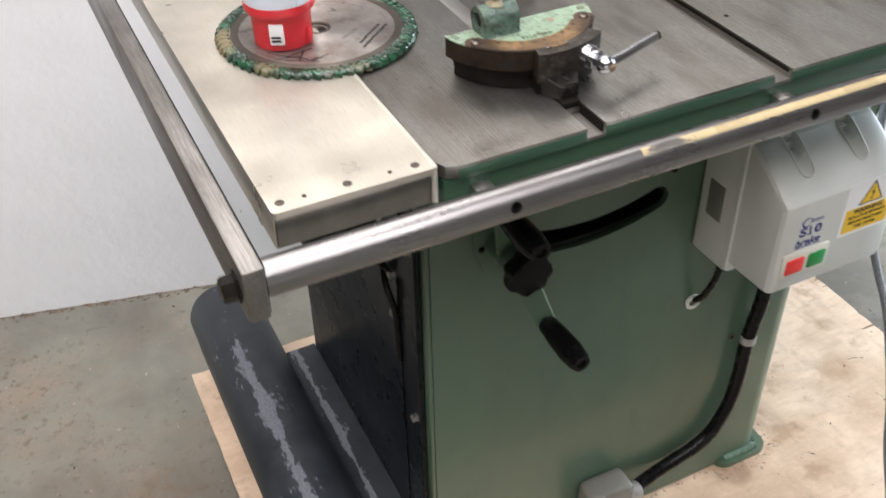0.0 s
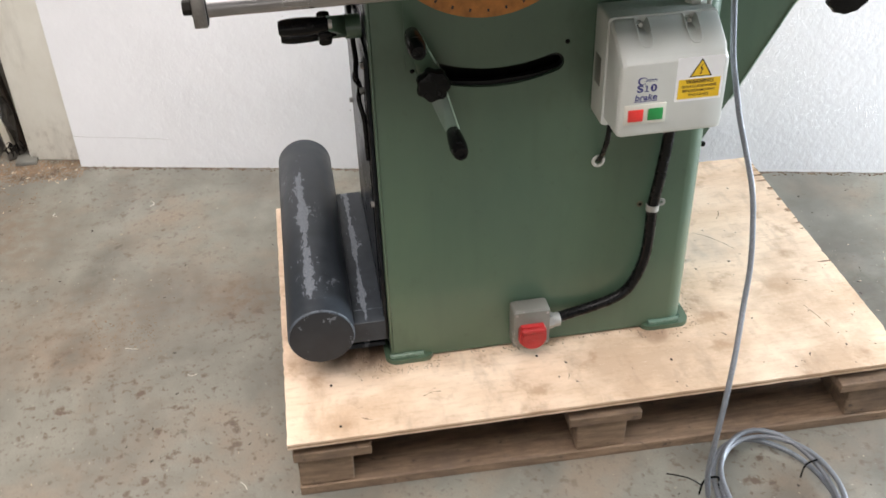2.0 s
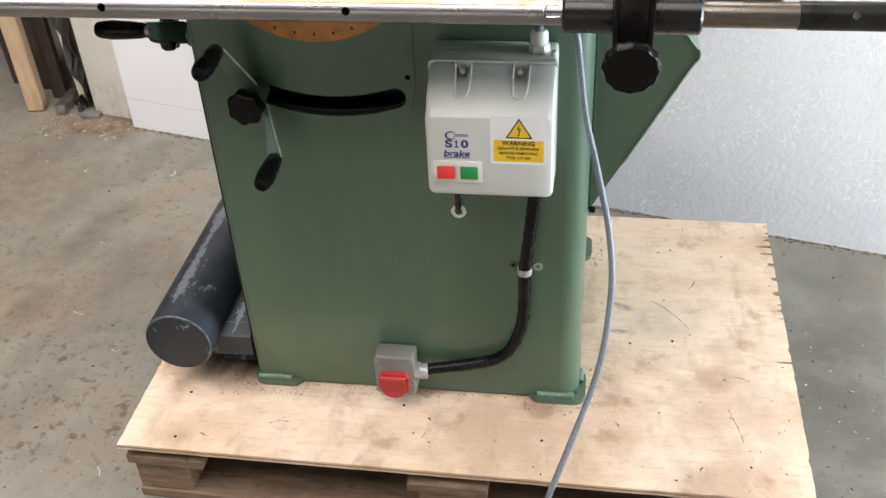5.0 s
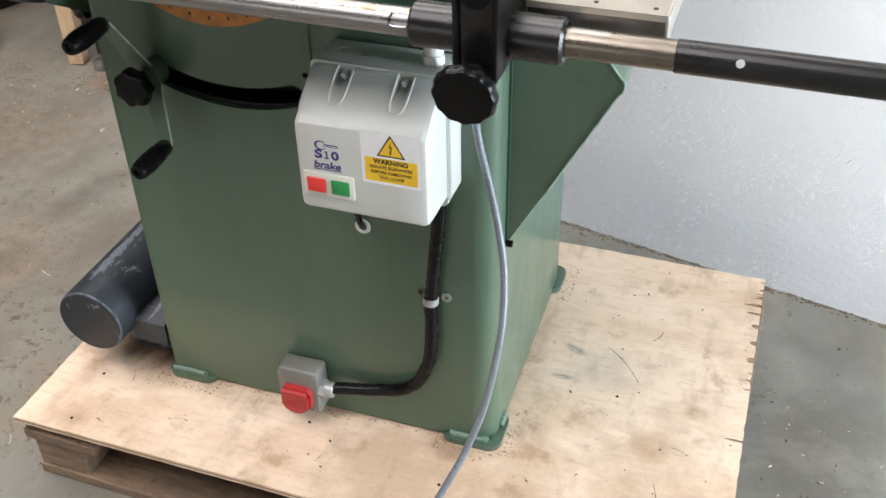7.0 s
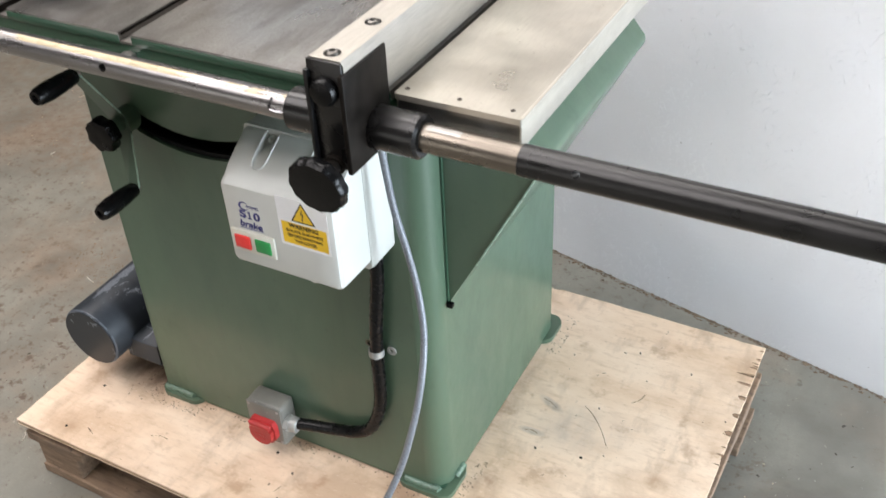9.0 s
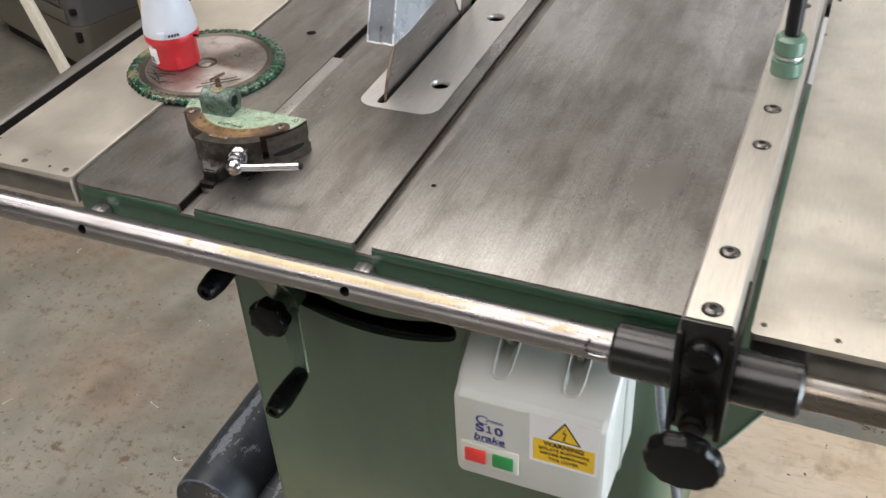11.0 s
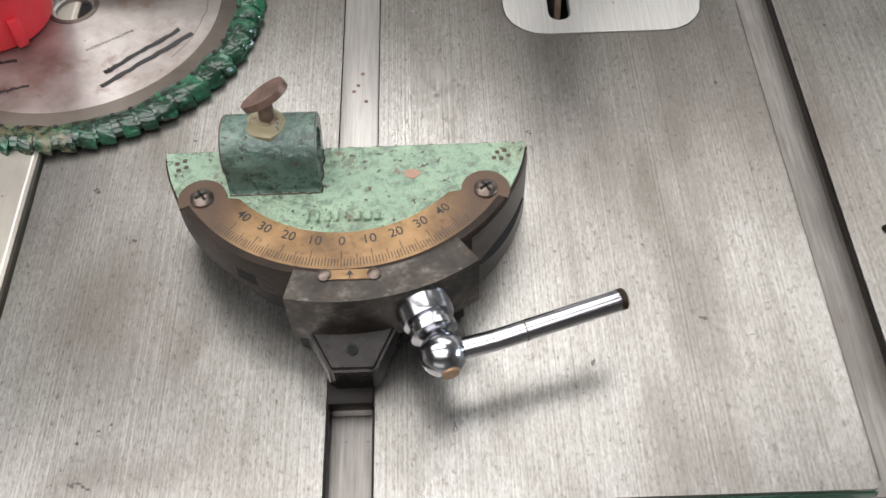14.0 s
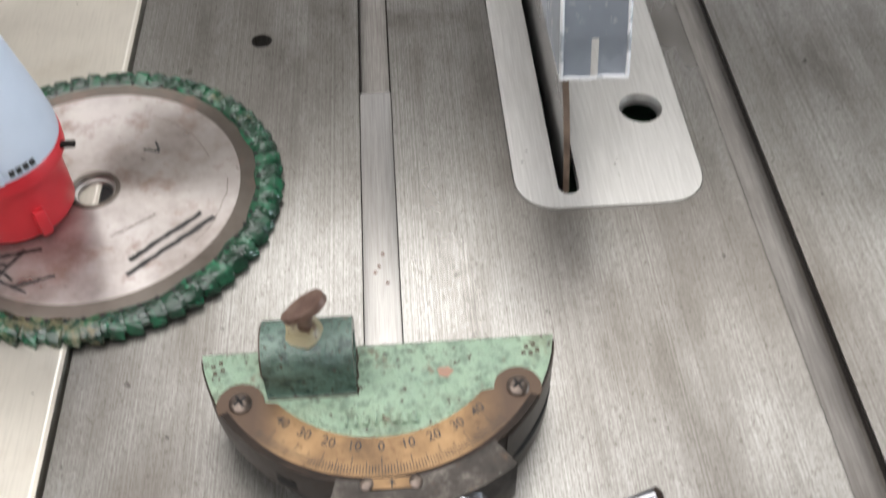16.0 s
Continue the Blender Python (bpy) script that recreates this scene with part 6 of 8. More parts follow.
def wiring():
    y = CY0 - 0.013
    part("conduit", hose([(0.570, y, 0.672), (0.568, y, 0.60), (0.560, y - 0.002, 0.52), (0.553, y, 0.45), (0.552, y, 0.38), (0.546, y, 0.325), (0.525, y, 0.272), (0.494, y, 0.246), (0.447, y, 0.231), (0.400, y - 0.006, 0.2255), (0.364, y - 0.014, 0.224)], 0.0105, 16), CABLE_BLACK, SAW, "black cable conduit")
    strap = [(0.5525 + 0.0122 * math.cos(radians(a)), y - 0.0122 * math.sin(radians(a))) for a in range(-25, 206, 11)]
    inner = [(0.5525 + 0.0108 * math.cos(radians(a)), y - 0.0108 * math.sin(radians(a))) for a in range(205, -26, -11)]
    clip = part("saddle_clip", plate(strap + inner, [], 0.4460, 0.4580, None, 0.0004), CLIP_STEEL, SAW, "pale metal saddle clip")
    part("ear", plate(circle(0.5735, 0.452, 0.0080, 20), [circle(0.5735, 0.452, 0.0034, 14)], 0, 0.0022, upright(CY0 - 0.001)), CLIP_STEEL, clip)
    part("ear", plate(circle(0.5325, 0.453, 0.0060, 16), [], 0, 0.0014, upright(CY0 - 0.001)), EAR_RUST, clip, "rusted ear of the clip")
    part("clip_screw", lathe([(0.0030, 0), (0.0030, 0.0008), (0.0016, 0.0016)], (0.5325, CY0 - 0.0024, 0.453), (0.5325, -1, 0.453), 12), DARK_STEEL, clip)
    part("thin_cable", hose([(0.451, 0.128, 0.668), (0.4505, 0.132, 0.62), (0.448, 0.145, 0.580), (0.4465, 0.158, 0.562), (0.446, 0.170, 0.556)], 0.0048, 12), CABLE_BLACK, SAW, "thin black cable")
    part("grommet", turned(lathe([(0.0065, 0), (0.0115, 0.0), (0.0125, 0.002), (0.0115, 0.004), (0.0075, 0.0045), (0.0065, 0.003)], (0, 0, 0), None, 24, None, 0, 0, False), Matrix.Translation((0.446, CY0, 0.556)) @ Matrix.Rotation(radians(90), 4, "X")), GLAND, SAW, "white rubber grommet")
    jb = part("junction_box", box(0.288, 0.3605, 0.121, CY0 - 0.001, 0.1740, 0.264, 0.007, 3), JUNCTION, SAW, "grey metal socket box")
    part("gland", join(lathe([(0.0165, 0), (0.0165, 0.009)], (0.3595, y - 0.015, 0.224), (1, y - 0.015, 0.224), 6), rod((0.366, y - 0.015, 0.224), (0.382, y - 0.014, 0.224), 0.0138)), CLIP_STEEL, jb, "pale cable gland")
    c = Vector((0.3240, 0.121, 0.2110))
    outline = [(-0.0215, 0.0235), (-0.0265, 0.0130), (-0.0268, -0.0110), (-0.0160, -0.0245), (0.0160, -0.0245), (0.0268, -0.0110), (0.0265, 0.0130), (0.0215, 0.0235)]
    plug = part("plug", plate([(c.x + x, c.z + zz) for x, zz in outline], [], 0, 0.012, upright(c.y), 0.002), PLUG_RED, jb, "red plug cap with a hinged flap")
    flap = [(0.0225 * math.cos(radians(a)), -0.003 + 0.0215 * math.sin(radians(a))) for a in range(180, 361, 12)] + [(0.0225, 0.0090), (0.0185, 0.0120), (-0.0185, 0.0120), (-0.0225, 0.0090)]
    part("flap", plate([(c.x + x, c.z + zz) for x, zz in flap], [], 0, 0.0085, upright(c.y - 0.0115), 0.0022), PLUG_RED, plug)
    part("hinge", join(box(c.x - 0.0205, c.x + 0.0205, c.y - 0.0215, c.y - 0.006, c.z + 0.0130, c.z + 0.0215, 0.0022), rod((c.x - 0.0225, c.y - 0.0165, c.z + 0.0190), (c.x + 0.0225, c.y - 0.0165, c.z + 0.0190), 0.0036)), PLUG_RED, plug)
    for dx, dz, wd in ((-0.0085, 0.0, 0.0032), (-0.0030, 0.0008, 0.0016), (0.0028, 0.0005, 0.0030), (0.0088, -0.0004, 0.0022), (-0.0040, -0.0095, 0.0060), (0.0070, -0.0090, 0.0025)):
        part("emblem", box(c.x + dx - wd, c.x + dx + wd, c.y - 0.0209, c.y - 0.0195, c.z + dz - 0.0040, c.z + dz + 0.0005, 0.0005), PLUG_RED, plug)
    part("box_lid", box(0.2895, 0.359, 0.1195, 0.1225, 0.1805, 0.2625, 0.001), JUNCTION, jb)
    for x, z in ((0.2945, 0.1855), (0.354, 0.1855), (0.2945, 0.2575), (0.354, 0.2575)):
        part("screw", lathe([(0.0026, 0), (0.0026, 0.0008), (0.0014, 0.0014)], (x, 0.1195, z), (x, -1, z), 12), STEEL, jb)


wiring()

# ---- rip fence ----


SCREW_STEEL = simple("screw_steel", (0.13, 0.122, 0.112), 0.34, 0.9, 0.3, 200, 0.1)
WORN_BLACK = worn_paint("worn_black_steel", (0.0055, 0.0052, 0.0052), (0.08, 0.068, 0.058), 0.625, 0.27, 60, (1, 1, 1), 0.7)


def rip_fence():
    t = thing("rip_fence", (0.69, 0.30, T), "aluminium rip fence clamped on the front rail", "rip fence")
    y, z = -0.0307, 0.9792
    outer = [(0.6690, T + 0.002), (0.7090, T + 0.002), (0.7100, 1.066), (0.7070, 1.0715), (0.6715, 1.0715), (0.6690, 1.068)]
    bm = plate(outer, [], -0.775, 0.0, upright(-0.076), 0.0008)
    bar = part("fence_bar", bm, FENCE_AL, t, "pale aluminium fence bar", 35)
    for yy in (-0.062, 0.014, 0.190, 0.262, 0.42, 0.52):
        s = part("screw", lathe([(0.0074, 0), (0.0074, 0.0004), (0.0066, 0.0016), (0.0050, 0.0026), (0.0034, 0.0030), (0.0030, 0.0012)], (0.6895, yy, 1.0713), None, 24), SCREW_STEEL, bar)
        part("socket", lathe([(0.0031, 0), (0.0031, 0.0003)], (0.6895, yy, 1.0713 + 0.0013), None, 6), HOLE, s)
        part("seat", plate(circle(0.6895, yy, 0.0088, 24), [circle(0.6895, yy, 0.0073, 24)], 1.0714, 1.0718), DARK_STEEL, bar)
    # Green rod fitting.
    fit = part("rod_fitting", lathe([(0.0165, 0), (0.0165, 0.016), (0.0140, 0.017), (0.0140, 0.024), (0.0160, 0.025), (0.0160, 0.040), (0.012, 0.044)], (0.6915, 0.345, 1.0715), None, 28), LIGHT_GREEN, t, "mint painted rod fitting")
    part("collar", lathe([(0.0148, 0), (0.0155, 0.001), (0.0148, 0.003)], (0.6915, 0.345, 1.091), None, 28), INSERT, fit)
    part("rod", rod((0.6915, 0.345, 1.10), (0.6915, 0.345, 1.42), 0.0085), BLACK_METAL, t, "black upright rod")
    # Clamp block and sleeves.
    part("clamp_block", box(0.6715, 0.7075, -0.070, -0.004, 0.952, 1.0690, 0.003), WORN_BLACK, t, "black cast clamp block")
    part("cheek", box(0.6670, 0.6725, -0.084, -0.002, 0.950, 1.0600, 0.0015), BLACK_METAL, t)
    part("cheek", box(0.7065, 0.7125, -0.084, -0.002, 0.950, 1.0600, 0.0015), DARK_STEEL, t)
    part("end_plate", box(0.6692, 0.7088, -0.0792, -0.0763, 0.952, 1.0705, 0.001), WORN_BLACK, t, "black end plate")
    part("bolt", lathe([(0.0150, 0), (0.0150, 0.006), (0.0125, 0.0105), (0.005, 0.0125)], (0.6895, -0.0790, 1.040), (0.6895, -1, 1.040), 24), BLACK, t, "black domed bolt head")
    for xa, xb in ((0.609, 0.669), (0.710, 0.768)):
        part("sleeve", rod((xa, y, z), (xb, y, z), 0.0238, 40, 0.003), WORN_BLACK, t, "black sliding sleeve on the rail")
    a = Vector((0.689, -0.066, 0.958))
    d = Vector((0.0, -1.0, -0.16)).normalized()
    part("spindle", join(rod(a, a + d * 0.036, 0.0085), rod(a + d * 0.002, a + d * 0.016, 0.0120)), DARK_STEEL, t)
    part("knob", lathe([(0.012, 0.0), (0.015, 0.005), (0.030, 0.009), (0.0325, 0.013), (0.0325, 0.020), (0.030, 0.024), (0.010, 0.0255)], a + d * 0.030, a + d, 72, None, 12, 0.025), BLACK, t, "large black ribbed knob")


rip_fence()


PALE_EDGE = worn_paint("rubbed_bright_edge", (0.62, 0.63, 0.64), (0.30, 0.32, 0.34), 0.52, 0.35, 120, (1, 1, 1), 0.3)


def blade_guard():
    t = thing("blade_guard", (0.255, 0.45, 1.08), "worn grey sheet metal blade guard over the blade", "blade guard")
    prof = [(0.262, 1.082), (0.268, 1.100), (0.300, 1.172), (0.330, 1.190), (0.62, 1.205), (0.62, 1.098), (0.42, 1.086), (0.31, 1.080)]
    x0, x1 = 0.2375, 0.2710
    for xa, xb in ((x0, x0 + 0.0016), (x1 - 0.0016, x1)):
        part("side_plate", prism(prof, xa, xb), GUARD, t)
    top = bmesh.new()
    edge = prof[:5]
    nose_slit = (0.2525, 0.2560)
    for (ya, za), (yb, zb) in zip(edge, edge[1:]):
        spans = ((x0, x1),) if za > 1.09 else ((x0, nose_slit[0]), (nose_slit[1], x1))
        for xa, xb in spans:
            v = [top.verts.new(c) for c in ((xa, ya, za), (xb, ya, za), (xb, yb, zb), (xa, yb, zb))]
            top.faces.new(v)
    bmesh.ops.solidify(top, geom=top.faces[:], thickness=0.0016)
    part("nose", top, GUARD, t, "scratched grey guard front")
    for xe in (x0 + 0.0008, x1 - 0.0008):
        pts = [(xe, y - 0.0004, zz) for y, zz in prof[:4]]
        part("worn_edge", hose(pts, 0.0011, 6, 5), PALE_EDGE, t)
        part("worn_edge", hose([(xe, y, zz) for y, zz in ((0.262, 1.082), (0.31, 1.0798), (0.42, 1.0858), (0.55, 1.094))], 0.0010, 6, 5), PALE_EDGE, t)
    part("worn_edge", hose([(x0 + (x1 - x0) * i / 6, 0.2615, 1.0818 + 0.0004 * math.sin(i * 2)) for i in range(7)], 0.0010, 6, 2), PALE_EDGE, t)
    part("riving_knife", prism([(0.515, 0.96), (0.535, 0.96), (0.64, 1.20), (0.55, 1.20)], 0.2476, 0.2500), STEEL, t)


blade_guard()

# ---- loose things on the table ----


def mitre_gauge():
    t = thing("mitre_gauge", (0.147, 0.12, T), "mint painted mitre gauge with brass scale in the slot", "mitre gauge")
    cx, cy, back = 0.1457, 0.1505, 0.1395
    part("guide_bar", box(0.1374, 0.1556, 0.041, 0.3495, T - 0.0094, T - 0.0002, 0.0006), GUIDE_STEEL, t, "steel guide bar in the table slot")
    for dx, y in ((0.003, 0.205), (-0.003, 0.212), (0.001, 0.224), (-0.001, 0.216)):
        part("stain", lathe([(0.0011, 0), (0.0009, 0.0002)], (0.1465 + dx, y, T - 0.0002), None, 8), RUST, t)

    def segment(r, y_back, n=44, shift=0.0):
        """A disc of radius r cut off straight at y_back."""
        a = math.asin((y_back - cy) / r)
        pts = [math.pi - a + (math.pi + 2 * a) * i / n for i in range(n + 1)]
        return [(cx + shift + r * math.cos(q), cy + r * math.sin(q)) for q in pts]

    def ring_plate(a0, a1, r0, r1, z0, z1, bev=0.0, n=24):
        pts = [(cx + r1 * math.cos(radians(a0 + (a1 - a0) * i / n)), cy + r1 * math.sin(radians(a0 + (a1 - a0) * i / n))) for i in range(n + 1)]
        pts += [(cx + r0 * math.cos(radians(a1 + (a0 - a1) * i / n)), cy + r0 * math.sin(radians(a1 + (a0 - a1) * i / n))) for i in range(n + 1)]
        return plate(pts, [], z0, z1, None, bev)

    part("base", plate(segment(0.0712, back - 0.002, 44, 0.0038), [], T + 0.0004, T + 0.0112, None, 0.0024), DARK_STEEL, t, "dark cast iron base")
    part("web", plate(segment(0.0702, back - 0.002, 44, 0.0020), [], T + 0.0105, T + 0.0225, None, 0.001), DARK_STEEL, t)
    z = T + 0.0395
    top = part("head", plate(segment(0.0752, back), [], T + 0.0215, z, None, 0.0014), CHIPPED_MINT, t, "chipped mint green painted head", 35)
    part("rim", ring_plate(190, 350, 0.0746, 0.0760, T + 0.0212, z - 0.0010, 0.0004, 48), RUSTY_RIM, t, "dark worn rim")
    part("rim_lip", ring_plate(210, 330, 0.0732, 0.0762, z - 0.0012, z + 0.0008, 0.0004, 40), RUSTY_RIM, t)
    for x0, x1 in ((-0.0742, -0.047), (-0.009, 0.0742)):
        part("worn_edge", hose([(cx + x0 + (x1 - x0) * i / 30, back + 0.0001 + 0.0006 * noise.noise((i * 0.9, x0, 0)), z - 0.0008 + 0.0005 * noise.noise((i * 0.7, 4.0, x0))) for i in range(31)], 0.0006, 6, 2), EAR_BROWN, top)
    part("rim_side", ring_plate(311, 349, 0.0756, 0.0764, T + 0.0120, z - 0.0030, 0.0003), RIM_GREY, t, "brown grey bare rim")
    part("base_lip", ring_plate(300, 351, 0.0640, 0.0762, T + 0.0004, T + 0.0120, 0.0012), RIM_GREY, t)
    lens = [(radians(329) + 0.26 * math.cos(radians(q)), T + 0.0150 + 0.0034 * math.sin(radians(q))) for q in range(0, 360, 12)]
    hole = bmesh.new()
    hole.faces.new([hole.verts.new((cx + 0.0767 * math.cos(q), cy + 0.0767 * math.sin(q), zz)) for q, zz in lens])
    bmesh.ops.triangulate(hole, faces=hole.faces[:])
    bmesh.ops.solidify(hole, geom=hole.faces[:], thickness=0.0004)
    part("rim_slot", hole, HOLE, t)
    part("rim_slot", ring_plate(236, 243, 0.0752, 0.07607, T + 0.0235, T + 0.0300), HOLE, t)
    # Brass scale with round ears under the screws.
    sx, sy = 0.0565, -0.0365
    ear = 0.0098
    ring = [(cx + 0.0731 * math.cos(radians(a)), cy + 0.0731 * math.sin(radians(a))) for a in range(213, 328, 3)]
    ring += [(cx + sx + ear * math.cos(radians(b)), cy + sy + ear * math.sin(radians(b))) for b in range(-30, 181, 15)]
    ring += [(cx + 0.0558 * math.cos(radians(a)), cy + 0.0558 * math.sin(radians(a))) for a in range(318, 221, -3)]
    ring += [(cx - sx + ear * math.cos(radians(b)), cy + sy + ear * math.sin(radians(b))) for b in range(0, 211, 15)]
    scale = part("scale", plate(ring, [], z - 0.0004, z + 0.0009), BRASS, t, "tarnished brass degree scale")
    zs = z + 0.0010
    for d in range(-44, 45):
        a = radians(-90 + d)
        r0, r1 = 0.0720, 0.0720 - (0.0072 if d % 10 == 0 else 0.0054 if d % 5 == 0 else 0.0036)
        bm = bmesh.new()
        s = Vector((-math.sin(a), math.cos(a), 0)) * 0.00015
        p0, p1 = Vector((cx + r0 * math.cos(a), cy + r0 * math.sin(a), zs)), Vector((cx + r1 * math.cos(a), cy + r1 * math.sin(a), zs))
        bm.faces.new([bm.verts.new(c) for c in (p0 - s, p0 + s, p1 + s, p1 - s)])
        part("tick", bm, INK, scale)
    for d in range(-40, 41, 10):
        a = radians(-90 + d)
        m = Matrix.Translation((cx + 0.0608 * math.cos(a), cy + 0.0602 * math.sin(a), zs)) @ Matrix.Rotation(radians(d), 4, "Z")
        lettering("number", str(abs(d)), 0.0058, m, INK, scale, 0.00005, "", 0.00002)
    for k in (-1, 1):
        c = Vector((cx + k * sx, cy + sy, z + 0.0009))
        s = part("screw", lathe([(0.0047, 0), (0.0047, 0.0008), (0.0037, 0.0019), (0.0014, 0.0023)], c, None, 20), DULL_SCREW, t, "dull steel cross head screw")
        for ang in (35, 125):
            part("cross_slot", turned(box(-0.0027, 0.0027, -0.0006, 0.0006, 0.0017, 0.0025), Matrix.Translation(c) @ Matrix.Rotation(radians(ang), 4, "Z")), HOLE, s)
    # Cast marking that cannot be read: raised bars of uneven width.
    for k, (wd, lean) in enumerate(((0.0006, 0), (0.0006, 0), (0.0013, 0), (0.0006, 0), (0.0005, 18), (0.0014, 0), (0.0014, 0), (0.0013, 0))):
        mark = turned(box(-wd, wd, -0.0024, 0.0024, -0.0003, 0.0017, 0.0004), Matrix.Translation((0.1318 + k * 0.0039, 0.1030, z)) @ Matrix.Rotation(radians(lean), 4, "Z"))
        part("cast_mark", mark, CHIPPED_MINT, top)
    for x, y in ((0.0765, 0.1335), (0.0795, 0.1350), (0.0775, 0.1300), (0.0805, 0.1315), (0.2080, 0.1340), (0.2110, 0.1350), (0.2065, 0.1310), (0.2095, 0.1305), (0.2125, 0.1320)):
        part("cast_mark", box(x - 0.0009, x + 0.0009, y - 0.0009, y + 0.0009, z - 0.0002, z + 0.0003, 0.0002), EAR_BROWN, top)
    part("bare_spot", plate([(0.1730 + rr * math.cos(0.55 * q), 0.1240 + rr * 0.8 * math.sin(0.55 * q)) for q, rr in enumerate((0.0036, 0.0030, 0.0034, 0.0026, 0.0033, 0.0037, 0.0028, 0.0034, 0.0031, 0.0035, 0.0027))], [], z - 0.0002, z + 0.0003), BARE_PINK, top)
    # Rod boss with a rusty wing screw.
    by, bz = 0.1305, z + 0.0125
    prof = [(by + 0.0130 * math.cos(radians(a)), bz + 0.0130 * math.sin(radians(a))) for a in range(0, 181, 9)]
    prof += [(by - 0.0131, bz - 0.0060), (by - 0.0134, z + 0.0010), (by - 0.0146, z - 0.0006), (by + 0.0090, z - 0.0006), (by + 0.0120, bz - 0.0060)]
    along = Matrix(((0, 0, 1, 0.0998), (1, 0, 0, 0), (0, 1, 0, 0), (0, 0, 0, 1)))
    boss = part("rod_boss", plate(prof, [circle(by, bz, 0.0072, 24)], 0.0, 0.0365, along, 0.0012), SHADED_MINT, t, "mint painted rod boss with shade put into its colour", 30)
    for x in (0.1030, 0.1333):
        part("bore", lathe([(0.0074, 0), (0.0074, 0.0004)], (x - 0.0002, by, bz), (1, by, bz), 20), HOLE, boss)
    for x in (0.0996, 0.1358):
        ring = [(x, by + 0.0122 * math.cos(radians(a)), bz + 0.0122 * math.sin(radians(a)) + 0.0004 * noise.noise((a * 0.05, x * 50, 0))) for a in range(-10, 200, 15)]
        part("worn_edge", hose(ring, 0.0006, 6, 2), EAR_BROWN, boss)
    part("rust_line", hose([(0.1000 + 0.0360 * i / 16, by - 0.0148 - 0.0006 * noise.noise((i * 0.9, 0, 3)), z + 0.0000) for i in range(17)], 0.0004, 6, 2), EAR_BROWN, boss)
    part("rust_line", hose([(0.1366 + 0.0005 * math.sin(i * 2.3), by - 0.0150 + 0.023 * i / 8, z + 0.0000) for i in range(9)], 0.0005, 6, 2), EAR_BROWN, boss)
    bx, by = 0.1172, by + 0.0005
    part("nut", lathe([(0.0078, -0.0012), (0.0080, 0.0008), (0.0070, 0.0016), (0.0062, 0.0030), (0.0052, 0.0040)], (bx, by, bz + 0.0118), None, 14, None, 5, 0.06), OLD_CREAM, boss, "rusty nut in old cream paint")
    head_at = Vector((bx + 0.0016, by + 0.0004, bz + 0.0268))
    stem = part("wing_screw", rod((bx, by, bz + 0.004), head_at - Vector((0.0002, 0, 0.0018)), 0.0030), RUST, t, "rusted wing screw")
    wing_pts = [(0.0100 * math.cos(radians(a)), 0.0064 * math.sin(radians(a)) * (1 + 0.22 * math.cos(radians(a)))) for a in range(0, 360, 15)]
    lx, nz = Vector((0.865, 0.203, 0.458)).normalized(), Vector((-0.492, 0.181, 0.848)).normalized()
    ly = nz.cross(lx).normalized()
    nz = lx.cross(ly)
    tilt = Matrix(((lx.x, ly.x, nz.x, head_at.x), (lx.y, ly.y, nz.y, head_at.y), (lx.z, ly.z, nz.z, head_at.z), (0, 0, 0, 1)))
    part("wing", plate(wing_pts, [], -0.0015, 0.0015, tilt, 0.0010), RUST, stem)
    # Front clamp following the rim, pointer and foot.
    clamp = part("clamp", ring_plate(256.5, 306, 0.0757, 0.0890, T + 0.0150, T + 0.0420, 0.0030), CLAMP_STEEL, t, "worn dark steel clamp on the rim")
    arc = lambda r, a0, a1, zz: [(cx + r * math.cos(radians(a0 + (a1 - a0) * i / 14)), cy + r * math.sin(radians(a0 + (a1 - a0) * i / 14)), zz + 0.0002 * math.sin(i * 2.1)) for i in range(15)]
    part("worn_edge", hose(arc(0.0884, 259, 304, T + 0.0413), 0.0006, 6, 2), BAR_STEEL, clamp)
    for a in (257.2, 305.3):
        e = [(cx + r * math.cos(radians(a)), cy + r * math.sin(radians(a)), T + 0.0414) for r in (0.0775, 0.081, 0.0845, 0.0875)]
        part("worn_edge", hose(e, 0.0006, 6, 2), BAR_STEEL, clamp)
    part("clamp_skirt", ring_plate(257, 303, 0.0720, 0.0850, T + 0.0015, T + 0.0155, 0.001), DARK_STEEL, t)
    part("pointer_plate", box(0.1405, 0.1578, 0.0712, 0.0756, T + 0.0420, T + 0.0426), BRASS, clamp, "brass pointer plate")
    part("pointer_mark", plate([(0.1491, 0.0716), (0.1497, 0.0716), (0.1497, 0.0734), (0.1508, 0.0730), (0.1494, 0.0751), (0.1480, 0.0730), (0.1491, 0.0734)], [], T + 0.0426, T + 0.0428), INK, clamp)
    for x in (0.1398, 0.1585):
        part("pointer_screw", lathe([(0.0027, 0), (0.0027, 0.0008), (0.0016, 0.0015)], (x, 0.0734, T + 0.0420), None, 14), DULL_SCREW, clamp)
    foot = bmesh.new()
    for x, y, zz in ((0.1275, 0.0705, 1.012), (0.1690, 0.0705, 1.012), (0.1275, 0.0705, 1.0270), (0.1690, 0.0705, 1.0270), (0.1398, 0.0470, 1.0055), (0.1572, 0.0470, 1.0055), (0.1398, 0.0480, 1.020), (0.1572, 0.0480, 1.020), (0.1275, 0.0745, 1.0055), (0.1690, 0.0745, 1.0055)):
        foot.verts.new((x, y, zz))
    bmesh.ops.convex_hull(foot, input=foot.verts[:])
    bmesh.ops.dissolve_limit(foot, angle_limit=0.05, verts=foot.verts[:], edges=foot.edges[:])
